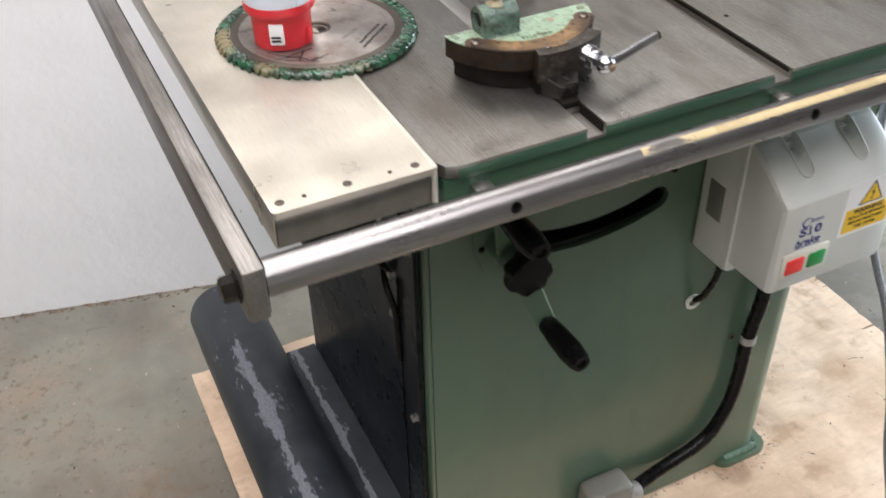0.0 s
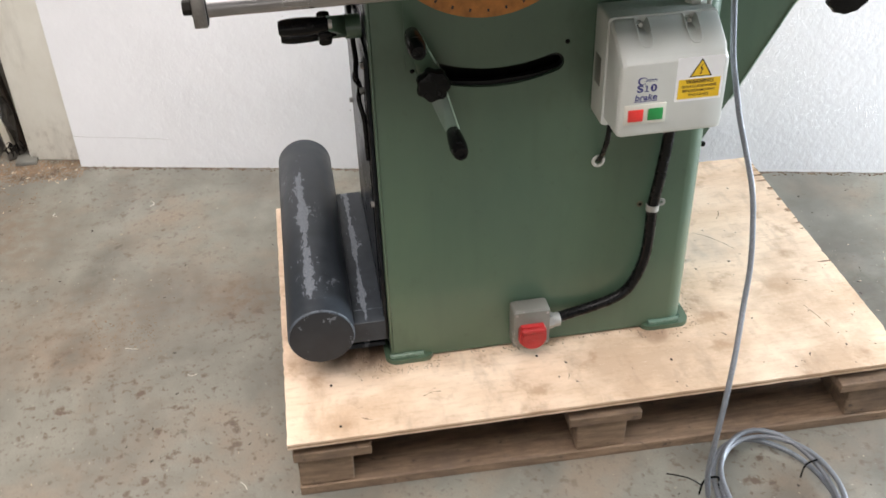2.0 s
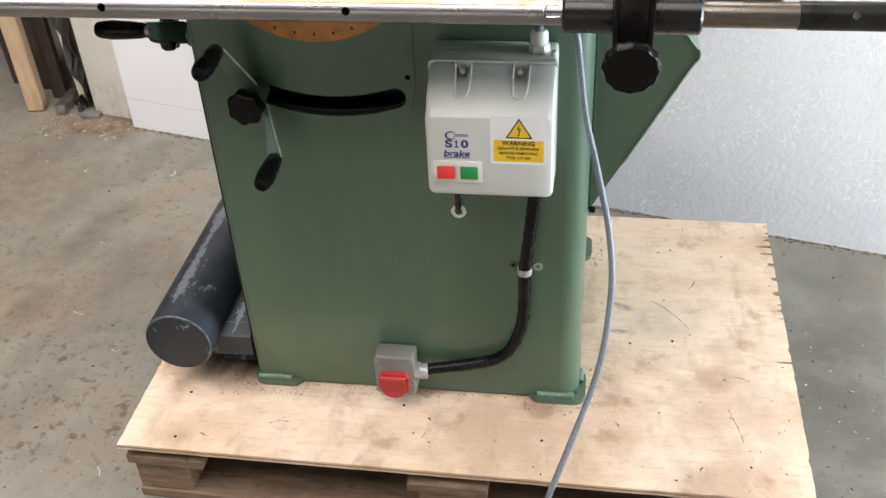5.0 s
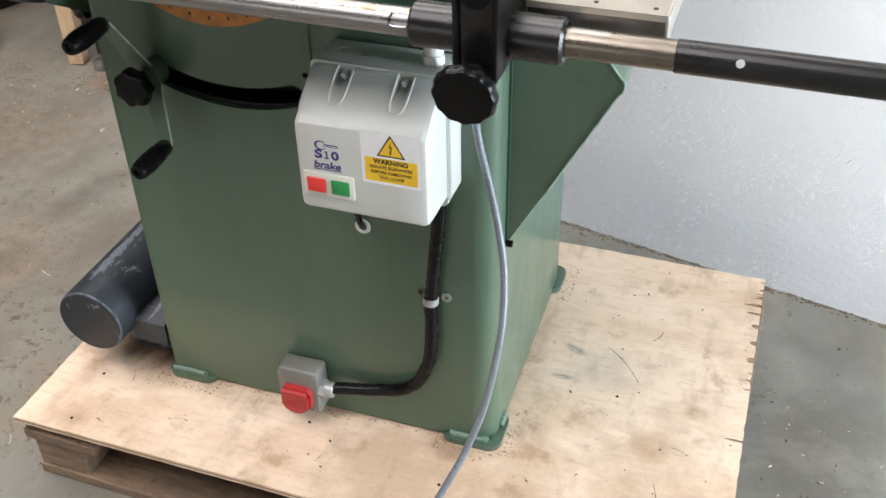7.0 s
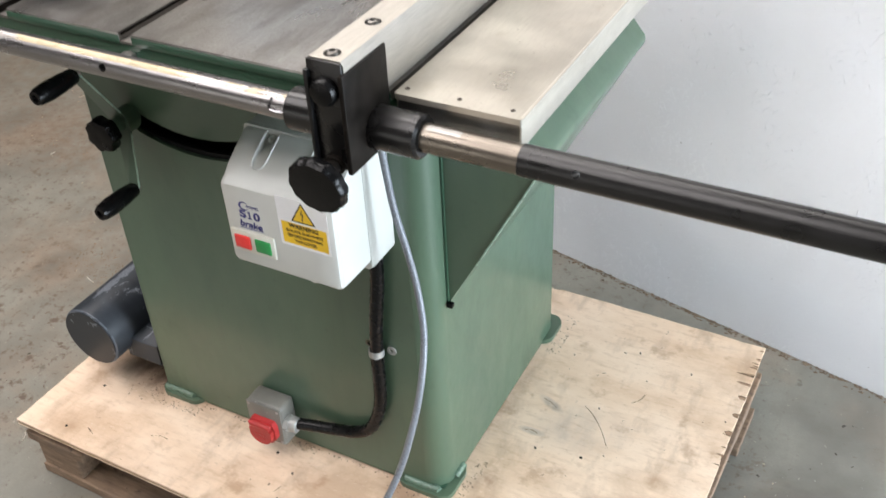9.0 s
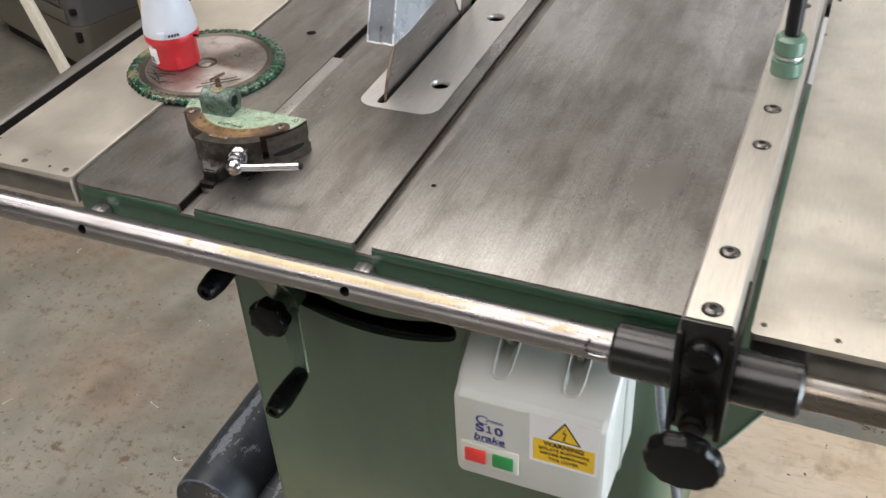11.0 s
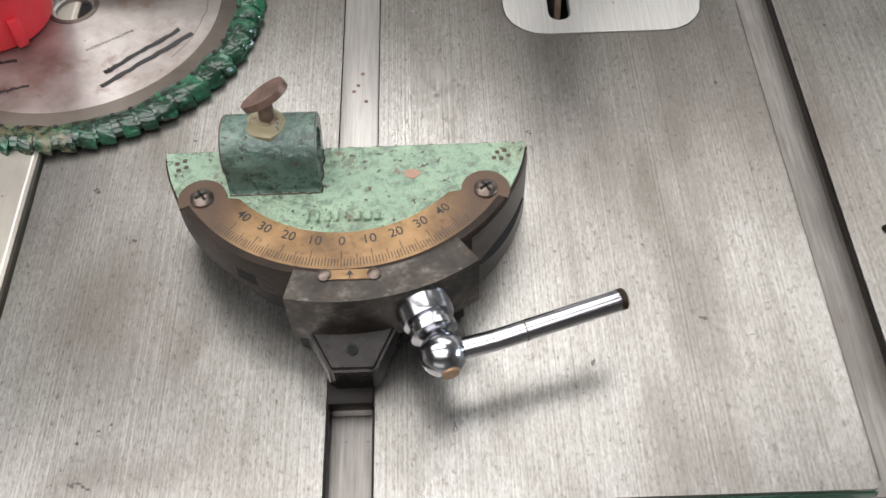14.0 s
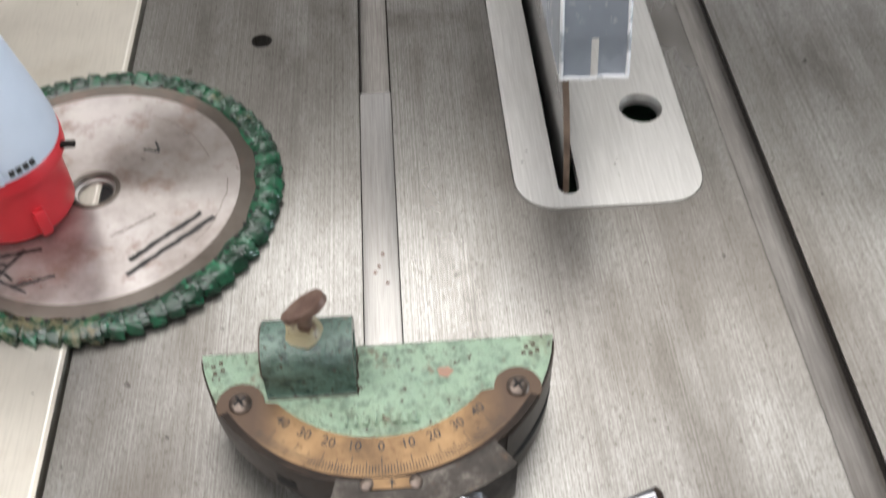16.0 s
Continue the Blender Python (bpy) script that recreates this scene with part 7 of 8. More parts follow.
    bmesh.ops.bevel(foot, geom=foot.edges[:], offset=0.0022, segments=3, affect="EDGES", clamp_overlap=True)
    part("foot", foot, FOOT_STEEL, t)
    part("foot_hole", lathe([(0.0021, 0), (0.0021, 0.0024)], (0.1485, 0.0560, 1.0209), (0.1485, 0.0560 - 0.3, 1.0209 + 0.95), 14), HOLE, t)
    part("bar_end", box(0.1376, 0.1554, 0.0405, 0.060, T - 0.004, T + 0.0025, 0.0008), DARK_STEEL, t)
    # Chrome clamping lever.
    a, b = Vector((0.1745, 0.0716, T + 0.0290)), Vector((0.1829, 0.0474, T + 0.0270))
    d = (b - a).normalized()
    lever = part("lever_nut", lathe([(0.0100, 0), (0.0112, 0.0012), (0.0106, 0.0100), (0.0100, 0.0115), (0.0080, 0.0120), (0.0078, 0.0140), (0.0092, 0.0146), (0.0092, 0.0172), (0.0070, 0.0185)], a, b, 32), CHROME, t, "chrome lever nut")
    ball = bmesh.new()
    bmesh.ops.create_uvsphere(ball, u_segments=28, v_segments=18, radius=0.0088)
    c = a + d * 0.0262
    part("ball", turned(ball, Matrix.Translation(c)), CHROME, lever)
    part("ball_end", rod(c + d * 0.0074, c + d * 0.0092, 0.0036), RUST_BRASS, lever)
    tip = Vector((0.2515, 0.0660, T + 0.0305))
    bend = c + (tip - c) * 0.30 + Vector((0.0, -0.0007, -0.0004))
    part("lever", join(hose([c, c + (bend - c) * 0.6, bend, bend + (tip - bend) * 0.3, bend + (tip - bend) * 0.7, tip], 0.0041, 24, 6), rod(tip - (tip - bend) * 0.03, tip + (tip - bend) * 0.010, 0.0040, 24, 0.0012)), CHROME, lever, "chrome lever handle")
    mid = bend + (tip - bend) * 0.22
    part("lever_joint", rod(mid - (tip - c).normalized() * 0.0004, mid + (tip - c).normalized() * 0.0004, 0.0043), DULL_SCREW, lever)
    part("lever_tip", rod(tip - (tip - c).normalized() * 0.0022, tip + (tip - c).normalized() * 0.0014, 0.00425), RUSTY_RIM, lever)




def clamp_material():
    """Old blackened casting, rubbed to bare steel in patches."""
    m, n, l, p = material("worn_clamp_steel")
    v = coords(n, l)
    rub, fine, rust = noise_tex(n, l, v, 70, 6, 0.66), noise_tex(n, l, v, 420, 4, 0.65), noise_tex(n, l, v, 130, 5, 0.65)
    base = ramp(n, l, rub, (0.35, (0.020, 0.017, 0.014)), (0.50, (0.042, 0.036, 0.030)), (0.66, (0.125, 0.111, 0.096)))
    base = mix(n, l, ramp(n, l, fine, (0.42, 0.6), (0.58, 0.0)), base, (0.028, 0.022, 0.018))
    base = mix(n, l, ramp(n, l, rust, (0.60, 0.0), (0.70, 0.6)), base, (0.085, 0.050, 0.030))
    l.new(base, p.inputs["Base Color"])
    p.inputs["Metallic"].default_value = 0.55
    l.new(ramp(n, l, rub, (0.35, 0.44), (0.68, 0.30)), p.inputs["Roughness"])
    bump(n, l, p, fine, 0.35, 0.0005)
    return m


CLAMP_STEEL = clamp_material()
FOOT_STEEL = simple("oily_cast_iron", (0.013, 0.011, 0.0095), 0.27, 0.25, 0.5, 60, 0.35, 300, gloss=0.3)
BARE_PINK = simple("bare_red_primer", (0.34, 0.20, 0.14), 0.6, 0, 0.2, 80, 0.1)
RUSTY_RIM = simple("rust_stained_iron", (0.020, 0.013, 0.009), 0.42, 0.0, 0.5, 80, 0.3, gloss=0.15)
RIM_GREY = simple("bare_brown_grey_iron", (0.092, 0.077, 0.065), 0.38, 0.5, 0.4, 110, 0.25)
RUST_BRASS = simple("rusty_brass", (0.24, 0.15, 0.09), 0.45, 0.6, 0.35, 120, 0.2)
# Darker copy of the head's mint, with the boss's shaded front in its colour.
SHADED_MINT = mint_material("boss_green_paint", (0.050, 0.094, 0.078), (0.125, 0.195, 0.152), 0.18, 0.7)
GUIDE_STEEL = brushed("ground_guide_bar", (0.34, 0.325, 0.305), (0.47, 0.455, 0.432), 0.33, 0.9, "y", 0.2, (0.18, 0.155, 0.13))
DULL_SCREW = simple("dull_screw_steel", (0.135, 0.108, 0.090), 0.34, 0.8, 0.4, 200, 0.2)
OLD_CREAM = worn_paint("old_cream_paint_on_rust", (0.26, 0.225, 0.135), (0.105, 0.062, 0.040), 0.50, 0.36, 220, (1, 1, 1), 0.2)
EAR_BROWN = simple("brown_tarnish", (0.058, 0.038, 0.026), 0.45, 0.4, 0.35, 120, 0.2)
mitre_gauge()


def loose_blade():
    random.seed(9)
    cx, cy = -0.004, 0.274
    t = thing("saw_blade", (cx, cy, T), "round saw blade with green dipped teeth lying on the table", "saw blade")
    disc = plate(circle(cx, cy, 0.0870, 96), [circle(cx, cy, 0.0110, 32)], T + 0.0035, T + 0.0062, None, 0.0003)
    d = part("disc", disc, DISC, t, "stained steel disc", 30)
    part("bore_shade", lathe([(0.0111, 0), (0.0111, 0.0006)], (cx, cy, T + 0.0002), None, 24), HOLE, d)
    part("bore_ring", lathe([(0.0112, 0.0), (0.0112, 0.0034), (0.0094, 0.0030), (0.0090, 0.0)], (cx, cy, T + 0.0008), None, 32, None, 0, 0, False), STEEL, d)
    part("hub_ring", plate(circle(cx, cy, 0.0138, 40), [circle(cx, cy, 0.0112, 32)], T + 0.0060, T + 0.00655, None, 0.0002), DISC_DULL, d)
    part("ring_mark", plate(circle(cx, cy, 0.0870, 96), [circle(cx, cy, 0.0770, 96)], T + 0.0060, T + 0.0064), DISC_DULL, d)
    # Dipped coating: one lump for each tooth on a rounded ring.
    n = 62
    bm = lathe([(0.0850, 0.0060), (0.0862, 0.0068), (0.0900, 0.0072), (0.0945, 0.0068), (0.0965, 0.0050), (0.0968, 0.0020), (0.0940, 0.0004), (0.0870, 0.0006)], (cx, cy, T), None, 150, None, 0, 0, False)
    for v in bm.verts:
        a = math.atan2(v.co.y - cy, v.co.x - cx)
        r = math.hypot(v.co.x - cx, v.co.y - cy)
        k = 0.0006 * noise.noise((v.co.x * 90, v.co.y * 90, v.co.z * 90))
        r += k
        if r < 0.0872 and v.co.z > T + 0.005:
            r += 0.0026 * noise.noise((math.cos(a) * 7, math.sin(a) * 7, 2.0)) - 0.0006
        v.co.x, v.co.y = cx + r * math.cos(a), cy + r * math.sin(a)
    ring = part("tooth_coating", bm, COATING, t, "glossy green plastic dipped teeth")
    for i in range(n):
        a = 2 * math.pi * i / n + random.uniform(-0.01, 0.01)
        lump = bmesh.new()
        w, top = random.uniform(0.0037, 0.0042), random.uniform(0.0076, 0.0086)
        for x, y, zz in ((0.0858, -0.9, 0.0064), (0.0858, 0.9, 0.0066), (0.0905, -0.95, 1.0), (0.0905, 0.95, 0.94), (0.0950, -1.0, 0.98), (0.0958, 0.98, 0.92), (0.0978, -1.0, 0.55), (0.1000, 0.9, 0.60), (0.0978, -1.0, 0.1), (0.1002, 0.9, 0.1), (0.0870, -0.9, 0.1), (0.0870, 0.9, 0.1)):
            zz = zz if zz < 0.05 else zz * top
            lump.verts.new((x + random.uniform(-0.0005, 0.0005), y * w + random.uniform(-0.0003, 0.0003), zz))
        bmesh.ops.convex_hull(lump, input=lump.verts[:])
        bmesh.ops.bevel(lump, geom=lump.edges[:], offset=0.0017, segments=3, affect="EDGES", clamp_overlap=True)
        for v in lump.verts:
            v.co += noise.noise_vector((v.co.x * 260 + i * 7.0, v.co.y * 260, v.co.z * 260)) * 0.0006
        part("tooth", turned(lump, Matrix.Translation((cx, cy, T)) @ Matrix.Rotation(a, 4, "Z")), COATING, ring, "", 60)
    for i in range(n):
        a = 2 * math.pi * (i + 0.5) / n
        part("gullet", lathe([(0.0012, 0), (0.0012, 0.0005)], (cx + 0.0868 * math.cos(a), cy + 0.0868 * math.sin(a), T + 0.0068), None, 8), HOLE, ring)
    lettering("print_mark", "WORKING MACHINE", 0.0027, Matrix.Translation((cx + 0.024, cy - 0.027, T + 0.0063)) @ Matrix.Rotation(radians(34), 4, "Z"), DISC_PRINT, d, 0.00004)
    # Thin scratches, partly round the bore.
    for rad, a0, a1 in ((0.062, 20, 66), (0.070, -35, 4), (0.073, 200, 232)):
        part("scratch", hose([(cx + (rad + 0.0012 * noise.noise((q * 0.5, rad * 90, 0))) * math.cos(radians(a0 + (a1 - a0) * q / 14)), cy + rad * math.sin(radians(a0 + (a1 - a0) * q / 14)), T + 0.00615) for q in range(15)], 0.0002, 5, 2), DULL_SCREW, d)
    # Felt pen strokes and a scrawl.
    for (ax, ay), (bx, by), w in (((0.026, -0.050), (0.058, -0.020), 0.0021), ((0.025, -0.060), (0.065, -0.023), 0.0023), ((0.0255, -0.0505), (0.0285, -0.0480), 0.0024), ((-0.055, -0.038), (-0.030, -0.060), 0.0012), ((-0.06, -0.046), (-0.034, -0.050), 0.0012), ((-0.050, -0.052), (-0.022, -0.068), 0.0012), ((-0.048, -0.046), (-0.020, -0.040), 0.0016), ((-0.040, -0.060), (-0.028, -0.040), 0.0015), ((-0.030, -0.064), (-0.010, -0.058), 0.0014), ((-0.062, -0.030), (-0.046, -0.034), 0.0013), ((0.022, 0.030), (0.030, 0.028), 0.0010), ((0.028, 0.036), (0.031, 0.027), 0.0010)):
        p = [Vector((cx + ax + (bx - ax) * s / 16 + random.uniform(-0.0004, 0.0004), cy + ay + (by - ay) * s / 16 + random.uniform(-0.0004, 0.0004), T + 0.0064)) for s in range(17)]
        bm = bmesh.new()
        q = Vector((-(by - ay), bx - ax, 0)).normalized()
        rows = [[bm.verts.new(v + q * sg * w * random.uniform(0.45, 0.85)) for sg in (-1, 1)] for v in p]
        for u, v in zip(rows, rows[1:]):
            bm.faces.new((u[0], u[1], v[1], v[0]))
        part("pen_mark", bm, INK, d)
    t.matrix_basis = Matrix.Translation((cx, cy, T + 0.0010)) @ Matrix.Rotation(radians(0.8), 4, "Y")


DISC_PRINT = simple("worn_disc_print", (0.10, 0.075, 0.06), 0.6, 0, 0.3, 80, 0)
DISC_DULL = disc_material("dull_disc_ring", (0.085, 0.070, 0.058), (0.155, 0.135, 0.116), 0.46, 0.6)
loose_blade()


def connector():
    bx, by, bz = -0.0405, 0.266, T + 0.0064
    t = thing("power_connector", (bx, by, bz), "red and pale grey industrial plug standing on the blade", "plug connector")
    ax = (bx, by, bz)
    cap = part("collar", lathe([(0.0265, 0), (0.0281, 0.0015), (0.0285, 0.020), (0.0290, 0.0355)], (bx, by, bz), None, 56), RED, t, "red plastic collar")
    part("flange", lathe([(0.0305, 0.0350), (0.0338, 0.0365), (0.0342, 0.044), (0.0330, 0.046)], ax, None, 56), RED, cap)
    part("key", turned(box(-0.0030, 0.0030, -0.0312, -0.0262, bz + 0.001, bz + 0.018, 0.0012), Matrix.Translation((bx, by, 0)) @ Matrix.Rotation(radians(40), 4, "Z")), RED, cap)
    part("tab", box(bx + 0.0315, bx + 0.0410, by - 0.0030, by + 0.0008, bz + 0.0400, bz + 0.0425, 0.0008), DARK_STEEL, cap, "small dark steel tab")
    m = Matrix.Translation((bx, by, bz)) @ Matrix.Rotation(radians(-28), 4, "Z")
    part("label", turned(box(-0.0065, 0.0065, -0.0316, -0.0265, 0.009, 0.029, 0.0003), m), WHITE_LABEL, cap, "small white printed label")
    for zz in (0.012, 0.0155):
        part("label_bar", turned(box(-0.005, 0.004, -0.0319, -0.0315, zz, zz + 0.0022), m), INK, cap)
    body = part("grip", lathe([(0.0335, 0.044), (0.0336, 0.052), (0.0318, 0.064), (0.0288, 0.080), (0.0258, 0.096), (0.0240, 0.106), (0.0232, 0.1105), (0.0242, 0.1125), (0.0230, 0.1145), (0.0240, 0.1165), (0.0229, 0.1185), (0.0240, 0.1205), (0.0229, 0.1230), (0.0234, 0.1270), (0.0252, 0.1325), (0.0254, 0.1345), (0.0242, 0.1350), (0.0212, 0.1270), (0.0195, 0.105), (0.0140, 0.100)], ax, None, 56), CONNECTOR_GREY, t, "pale grey plastic grip")
    for k in range(4):
        mm = Matrix.Translation((bx, by, bz)) @ Matrix.Rotation(radians(33 + k * 6), 4, "Z")
        part("grip_mark", turned(box(-0.0012, 0.0012, -0.0356, -0.0340, 0.049, 0.0515), mm), INK, body)
    mm = Matrix.Translation((bx, by, bz)) @ Matrix.Rotation(radians(20), 4, "Z")
    part("latch", turned(box(-0.006, 0.0035, -0.0362, -0.0335, 0.046, 0.056, 0.0008), mm), CONNECTOR_GREY, body)
    # Grey disc added in the mouth, putting the shade down the grip into colour.
    part("inside", lathe([(0.0206, 0.1225), (0.0206, 0.1235), (0.0050, 0.1240)], ax, None, 32), JUNCTION, body, "grey disc standing in for the shade in the grip")
    t.matrix_basis = Matrix.Translation((bx, by, bz + 0.0012)) @ Matrix.Rotation(radians(-0.9), 4, "Y")


connector()

# ---- power cable with its coil on the floor ----


def power_cable():
    t = thing("power_cable", (0.70, -0.16, 0), "grey braided power cable coiled on the floor", "cable")
    down = [(0.573, 0.130, 0.876), (0.576, 0.126, 0.905), (0.592, 0.118, 0.932), (0.612, 0.108, 0.925), (0.624, 0.102, 0.890), (0.632, 0.100, 0.83), (0.640, 0.100, 0.77), (0.654, 0.100, 0.71), (0.668, 0.096, 0.65), (0.682, 0.080, 0.59), (0.690, 0.050, 0.53), (0.688, 0.022, 0.47), (0.680, -0.008, 0.41), (0.662, -0.042, 0.35), (0.634, -0.095, 0.29), (0.606, -0.140, 0.22), (0.590, -0.160, 0.14), (0.585, -0.165, 0.07), (0.588, -0.175, 0.022)]
    rr = 0.0050
    part("cable", hose(down, rr, 12, 8), BRAID, t, "grey braided cable")
    turns = []
    for i in range(12 * 3 + 4):
        a = radians(180 + 30 * i)
        k = i / 12
        r = 0.108 - 0.002 * k + 0.003 * math.sin(i * 1.3)
        turns.append((0.704 + r * math.cos(a) + 0.005 * k, -0.205 + r * 1.36 * math.sin(a), 0.008 + 0.012 * min(k, 2.2) + 0.012 * (1 + math.sin(a)) * (0.6 + 0.4 * math.sin(i * 0.7)) * 0.8))
    turns[0] = (0.588, -0.176, 0.014)
    part("coil", hose(turns, rr, 12, 8), BRAID, t, "coiled turns of cable")
    part("cable_tie", hose([(0.578, -0.160, 0.012), (0.584, -0.160, 0.048), (0.612, -0.157, 0.046), (0.616, -0.157, 0.010)], 0.0022, 8, 5), BLACK, t, "black cable tie")
    part("tie_tail", hose([(0.580, -0.160, 0.035), (0.555, -0.150, 0.050), (0.520, -0.135, 0.052)], 0.0013, 6, 5), BLACK, t)
    part("cable_tie", hose([(0.778, -0.158, 0.012), (0.784, -0.156, 0.043), (0.814, -0.149, 0.042), (0.820, -0.147, 0.014)], 0.0018, 8, 5), BLACK, t, "black cable tie")


power_cable()

# ---- sawdust, chips and debris on the floor and the plywood ----


def scatter(name, label, mat, count, areas, size, z, seed):
    random.seed(seed)
    verts, faces = [], []
    for _ in range(count):
        x0, x1, y0, y1 = random.choice(areas)
        x, y = random.uniform(x0, x1), random.uniform(y0, y1)
        a, s = random.uniform(0, 6.28), random.uniform(0.5, 1.5) * size
        w = s * random.uniform(0.2, 0.7)
        h = s * random.uniform(0.15, 0.45)
        c, sn = math.cos(a), math.sin(a)
        b = len(verts)
        for px, py, pz in ((-s, -w, 0), (s, -w * 0.6, 0), (s * 0.8, w, 0), (-s * 0.9, w * 0.8, 0), (random.uniform(-s, s) * 0.5, 0, h)):
            verts.append((x + c * px - sn * py, y + sn * px + c * py, z + 0.0002 + pz))
        faces += [(b, b + 1, b + 4), (b + 1, b + 2, b + 4), (b + 2, b + 3, b + 4), (b + 3, b, b + 4)]
    me = bpy.data.meshes.new(name)
    me.from_pydata(verts, [], faces)
    me.materials.append(mat)
    return tagged(new(name, me), label, "debris", "", "stuff")


DIRT = simple("dark_dirt", (0.06, 0.05, 0.04), 0.85, 0, 0.3, 60, 0)
HEAP = simple("brown_shavings", (0.195, 0.132, 0.084), 0.85, 0, 0.6, 25, 0)
scatter("wood_chips", "pale wood chips scattered on the floor", SAWDUST, 190, [(-2.6, -0.2, -0.4, 2.0), (-1.4, -0.7, 1.0, 1.6), (-0.3, 2.0, -1.0, -0.1), (1.1, 2.2, -0.4, 0.7)], 0.0030, 0.0, 21)
scatter("sawdust_heap", "sawdust and shavings gathered by the door post", HEAP, 3600, [(-0.98, -0.70, 1.27, 1.40), (-0.95, -0.72, 1.30, 1.37), (-0.90, -0.71, 1.28, 1.38), (-1.02, -0.70, 1.26, 1.42), (-1.4, -0.8, 1.15, 1.48)], 0.0027, 0.0, 22)
scatter("floor_sawdust", "brown sawdust and crumbs trodden into the floor", HEAP, 700, [(-1.25, -0.80, 0.80, 1.20), (-1.12, -0.90, 0.92, 1.10), (-0.75, -0.40, 0.40, 0.72), (-0.60, -0.45, 0.48, 0.60), (-1.8, -1.0, 0.9, 1.5)], 0.0019, 0.0, 29)
scatter("pale_chips", "pale wood chips on the dirt by the door post", SAWDUST, 50, [(-0.98, -0.70, 1.25, 1.40), (-1.4, -0.8, 1.10, 1.45)], 0.0040, 0.0, 28)
scatter("dirt_crumbs", "dark crumbs of dirt on the floor", DIRT, 500, [(-2.4, 0.0, -0.6, 1.6), (0.0, 2.2, -1.0, -0.1), (1.08, 2.0, -0.3, 0.8)], 0.003, 0.0, 23)
scatter("plywood_crumbs", "small dark crumbs and chips on the plywood", DIRT, 60, [(0.68, 1.03, 0.0, 0.74), (-0.14, 1.02, -0.02, 0.13)], 0.0022, 0.148, 24)


def wall_foot_dirt():
    random.seed(41)
    verts, faces = [], []
    for i in range(900):
        u = random.uniform(0.0, 2.6)
        p = WALL_AT @ Vector((u, -abs(random.gauss(0, 0.008)) - 0.001, 0.0003))
        s, a = random.uniform(0.0012, 0.005), random.uniform(0, 6.28)
        b = len(verts)
        for k in range(4):
            t = a + k * 1.57 + random.uniform(-0.4, 0.4)
            verts.append((p.x + s * math.cos(t) * 1.4, p.y + s * math.sin(t) * 0.6, 0.0003))
        verts.append((p.x, p.y, random.uniform(0.001, 0.005)))
        faces += [(b + k, b + (k + 1) % 4, b + 4) for k in range(4)]
    me = bpy.data.meshes.new("wall_foot_dirt")
    me.from_pydata(verts, [], faces)
    me.materials.append(DIRT_BROWN)
    tagged(new("wall_foot_dirt", me), "brown dust and crumbs along the foot of the wall", "debris", "", "stuff")


DIRT_BROWN = simple("brown_dust", (0.16, 0.115, 0.08), 0.9, 0, 0.4, 40, 0)
wall_foot_dirt()


# Dirt round the feet of the saw.
scatter("foot_dirt", "brown dirt and crumbs round the saw feet", DIRT_BROWN, 700, [(-0.02, 0.060, 0.12, 0.28), (0.0, 0.055, 0.16, 0.24), (0.02, 0.055, 0.15, 0.22), (0.03, 0.15, 0.125, 0.152), (0.55, 0.68, 0.13, 0.152), (0.664, 0.685, 0.15, 0.26), (0.664, 0.69, 0.56, 0.68), (0.27, 0.40, 0.145, 0.162), (0.14, 0.56, 0.155, 0.1625)], 0.0014, 0.148, 25)
scatter("floor_grit", "pale grit and paint flakes on the concrete", SAWDUST, 420, [(-2.4, -0.1, -0.8, 1.2), (-0.3, 2.2, -1.2, -0.05), (1.08, 2.2, -0.4, 0.6)], 0.0016, 0.0, 26)


def shavings():
    """Thin pale curls and hairs lying on the concrete."""
    random.seed(52)
    bm = bmesh.new()
    for _ in range(46):
        x0, x1, y0, y1 = random.choice(((-1.9, -0.25, -0.3, 1.15), (-0.2, 1.4, -0.9, -0.12), (1.1, 1.8, -0.3, 0.5)))
        x, y, a = random.uniform(x0, x1), random.uniform(y0, y1), random.uniform(0, 6.28)
        pts, turn = [], random.uniform(-0.9, 0.9)
        for k in range(5):
            pts.append((x, y, 0.0012 + random.uniform(0, 0.002)))
            step = random.uniform(0.003, 0.011)
            x, y, a = x + step * math.cos(a), y + step * math.sin(a), a + turn
        hose(pts, random.uniform(0.0006, 0.0011), 5, 3, bm)
    tagged(finish("wood_shavings", bm, PALE_SHAVING, None, "", 40), "thin pale wood shavings and hairs on the floor", "debris", "", "stuff")


PALE_SHAVING = simple("pale_shaving", (0.66, 0.62, 0.54), 0.7, 0, 0.15, 60, 0)
shavings()


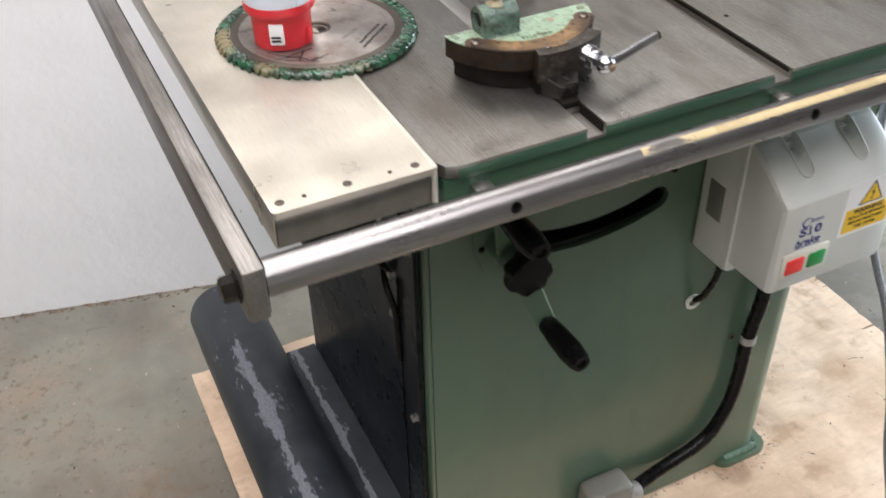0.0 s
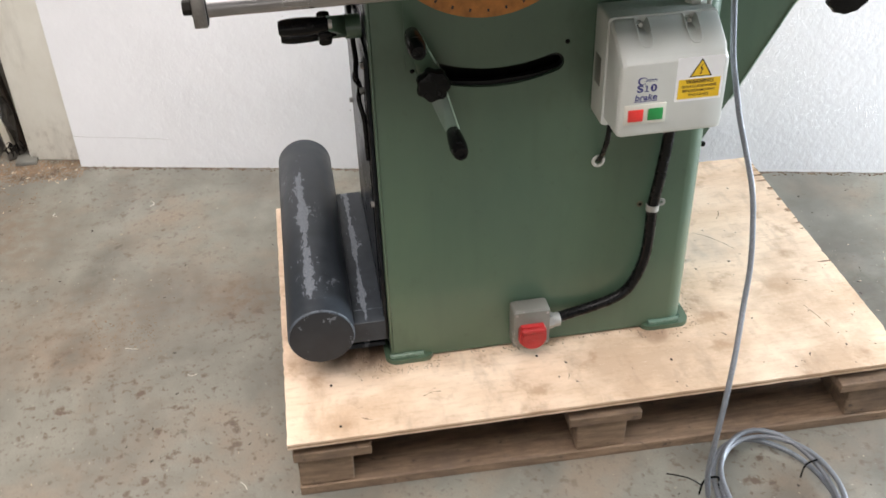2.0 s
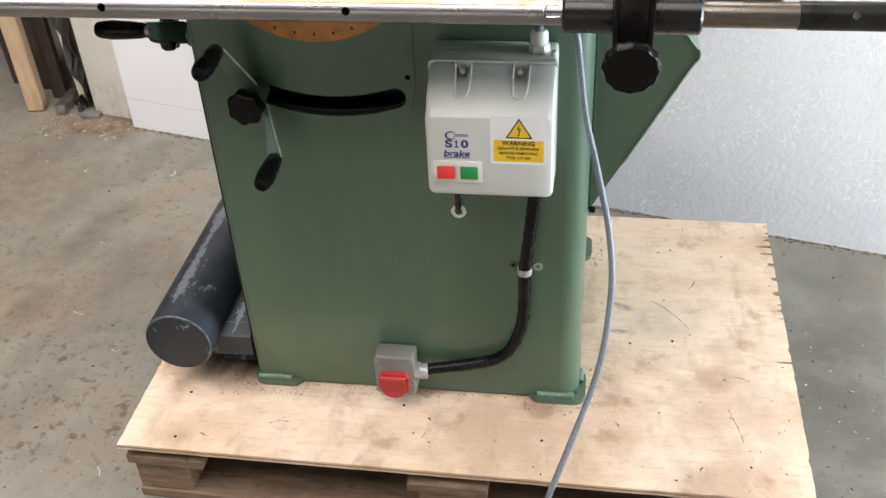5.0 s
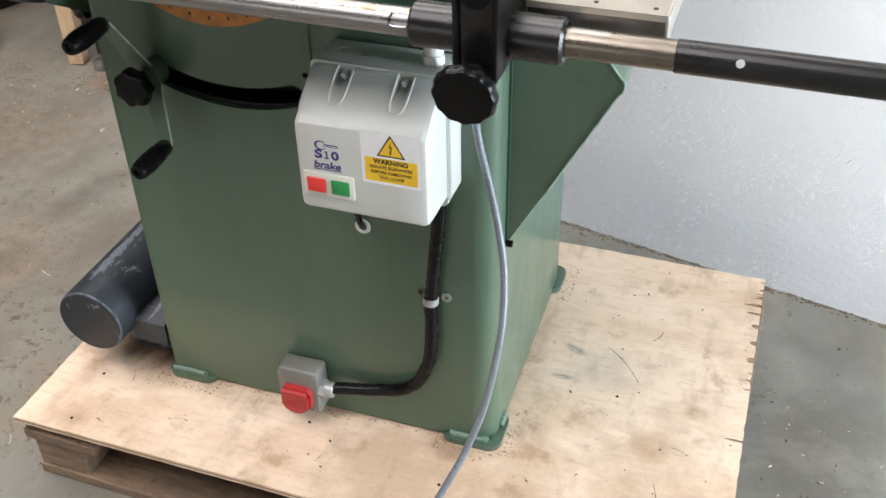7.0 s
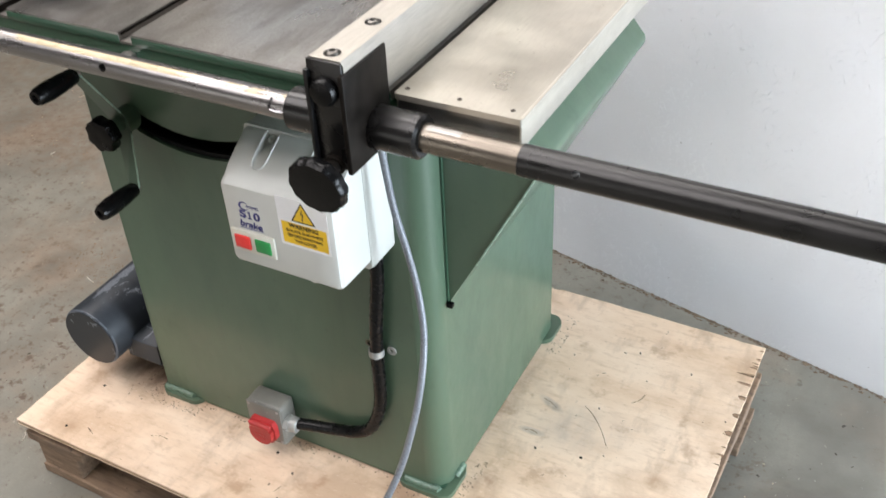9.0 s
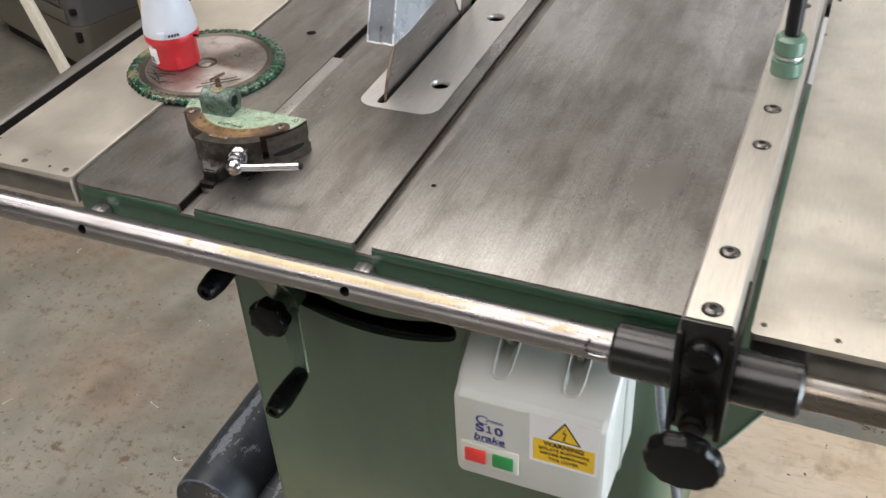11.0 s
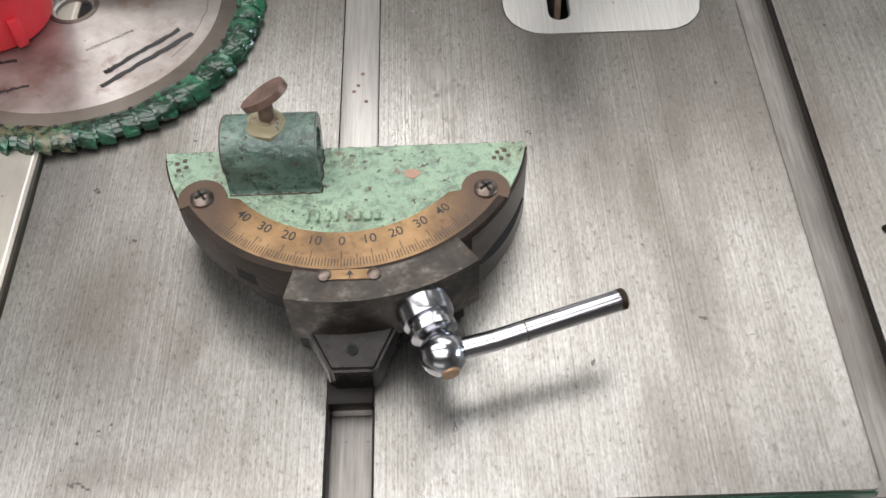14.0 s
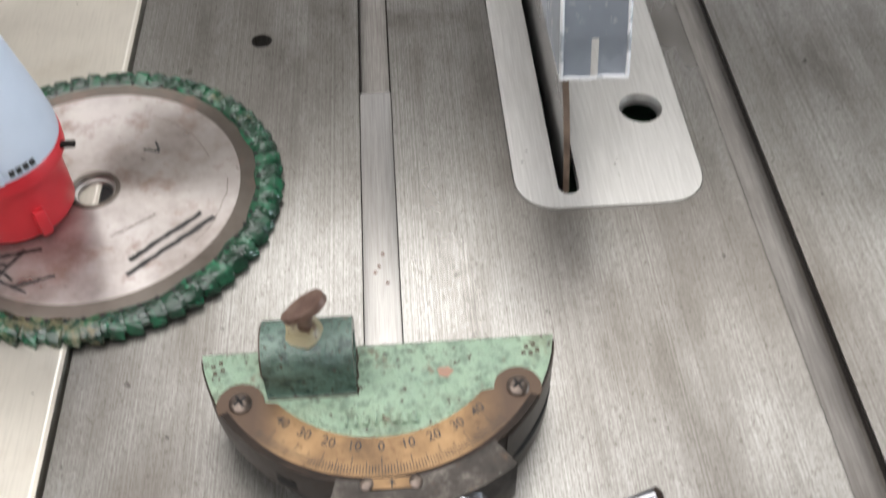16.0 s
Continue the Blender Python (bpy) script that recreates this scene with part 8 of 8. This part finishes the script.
def ply_damage():
    """A long crack, short gouges and dents in the face veneer."""
    random.seed(61)
    sheet = bpy.data.objects["plywood_sheet"]
    runs = [[(0.915, 0.165), (0.922, 0.140), (0.928, 0.120), (0.934, 0.090)], [(0.786, 0.458), (0.806, 0.444), (0.827, 0.422), (0.842, 0.402), (0.854, 0.383)], [(0.709, 0.358), (0.722, 0.362), (0.734, 0.359)], [(0.712, 0.444), (0.726, 0.440), (0.741, 0.431)], [(0.930, 0.250), (0.945, 0.247), (0.958, 0.240)], [(0.86, 0.50), (0.872, 0.515), (0.876, 0.53)], [(0.10, 0.055), (0.118, 0.062), (0.135, 0.061)], [(0.38, 0.045), (0.385, 0.060)], [(-0.02, 0.02), (0.0, 0.012)]]
    for run in runs:
        path = smooth_path([(x, y, 0.1481) for x, y in run], 7)
        bm = bmesh.new()
        rows = []
        for q, (p, nx) in enumerate(zip(path, path[1:] + path[-1:])):
            d = (nx - p) if (nx - p).length > 1e-6 else (p - path[q - 1])
            side = Vector((-d.y, d.x, 0)).normalized() * random.uniform(0.0002, 0.0013)
            rows.append([bm.verts.new(p - side), bm.verts.new(p + side * random.uniform(0.3, 1.2))])
        for u, v in zip(rows, rows[1:]):
            bm.faces.new((u[0], u[1], v[1], v[0]))
        part("gouge", bm, TORN, sheet)


ply_damage()


def jamb_scraps():
    """Crumpled grey plastic sheet and dark offcuts behind the post."""
    random.seed(71)
    t = thing("plastic_sheet", (-0.90, 1.44, 0), "crumpled dirty plastic sheet with a pale torn top", "plastic sheet")
    bm = bmesh.new()
    grid = []
    for i in range(9):
        row = []
        for j in range(5):
            f, g = i / 8, j / 4
            row.append(bm.verts.new((-0.895 - 0.045 * f + 0.05 * g * (0.4 + 0.6 * f) + random.uniform(-0.006, 0.006), 1.425 + 0.02 * math.sin(i * 1.3 + j) + random.uniform(-0.006, 0.006), 0.02 + 0.30 * f)))
        grid.append(row)
    for p, q in zip(grid, grid[1:]):
        for j in range(4):
            bm.faces.new((p[j], p[j + 1], q[j + 1], q[j]))
    bmesh.ops.solidify(bm, geom=bm.faces[:], thickness=0.001)
    part("sheet", bm, SCRAP_PLASTIC, t, "", 0)
    bm = bmesh.new()
    rows = []
    for i in range(5):
        rows.append([bm.verts.new((-0.952 + 0.012 * j + 0.004 * i - 0.008 * f + random.uniform(-0.003, 0.003), 1.418 + 0.010 * math.sin(i * 1.9 + j * 1.1), 0.315 + 0.026 * i + (0.012 if i == 4 and j % 2 else 0.0))) for j in range(5)])
    for p, q in zip(rows, rows[1:]):
        for j in range(4):
            bm.faces.new((p[j], p[j + 1], q[j + 1], q[j]))
    bmesh.ops.solidify(bm, geom=bm.faces[:], thickness=0.001)
    part("torn_top", bm, PALE_PLASTIC, t, "pale torn upper edge", 0)
    for k in range(16):
        x, y, a = random.uniform(-0.925, -0.865), random.uniform(1.40, 1.45), random.uniform(0, 6.28)
        pts = [(x + 0.018 * f * math.cos(a + 0.9 * f), y + 0.012 * f * math.sin(a + 0.9 * f), 0.014 + 0.045 * f * (1.6 - f) * random.uniform(0.6, 1.2)) for f in (0.0, 0.35, 0.7, 1.0, 1.3)]
        part("shred", hose(pts, random.uniform(0.0012, 0.0028), 5, 3), DARK_STEEL, t)
    part("fold", turned(box(-0.025, 0.025, -0.01, 0.012, 0.0, 0.022, 0.004), Matrix.Translation((-0.905, 1.425, 0.0005)) @ Matrix.Rotation(radians(24), 4, "Z")), SCRAP_PLASTIC, t)


PALE_PLASTIC = simple("pale_torn_plastic", (0.50, 0.48, 0.44), 0.3, 0, 0.2, 40, 0.2)
SCRAP_PLASTIC = simple("dirty_plastic", (0.085, 0.076, 0.064), 0.4, 0, 0.3, 40, 0.2)
jamb_scraps()
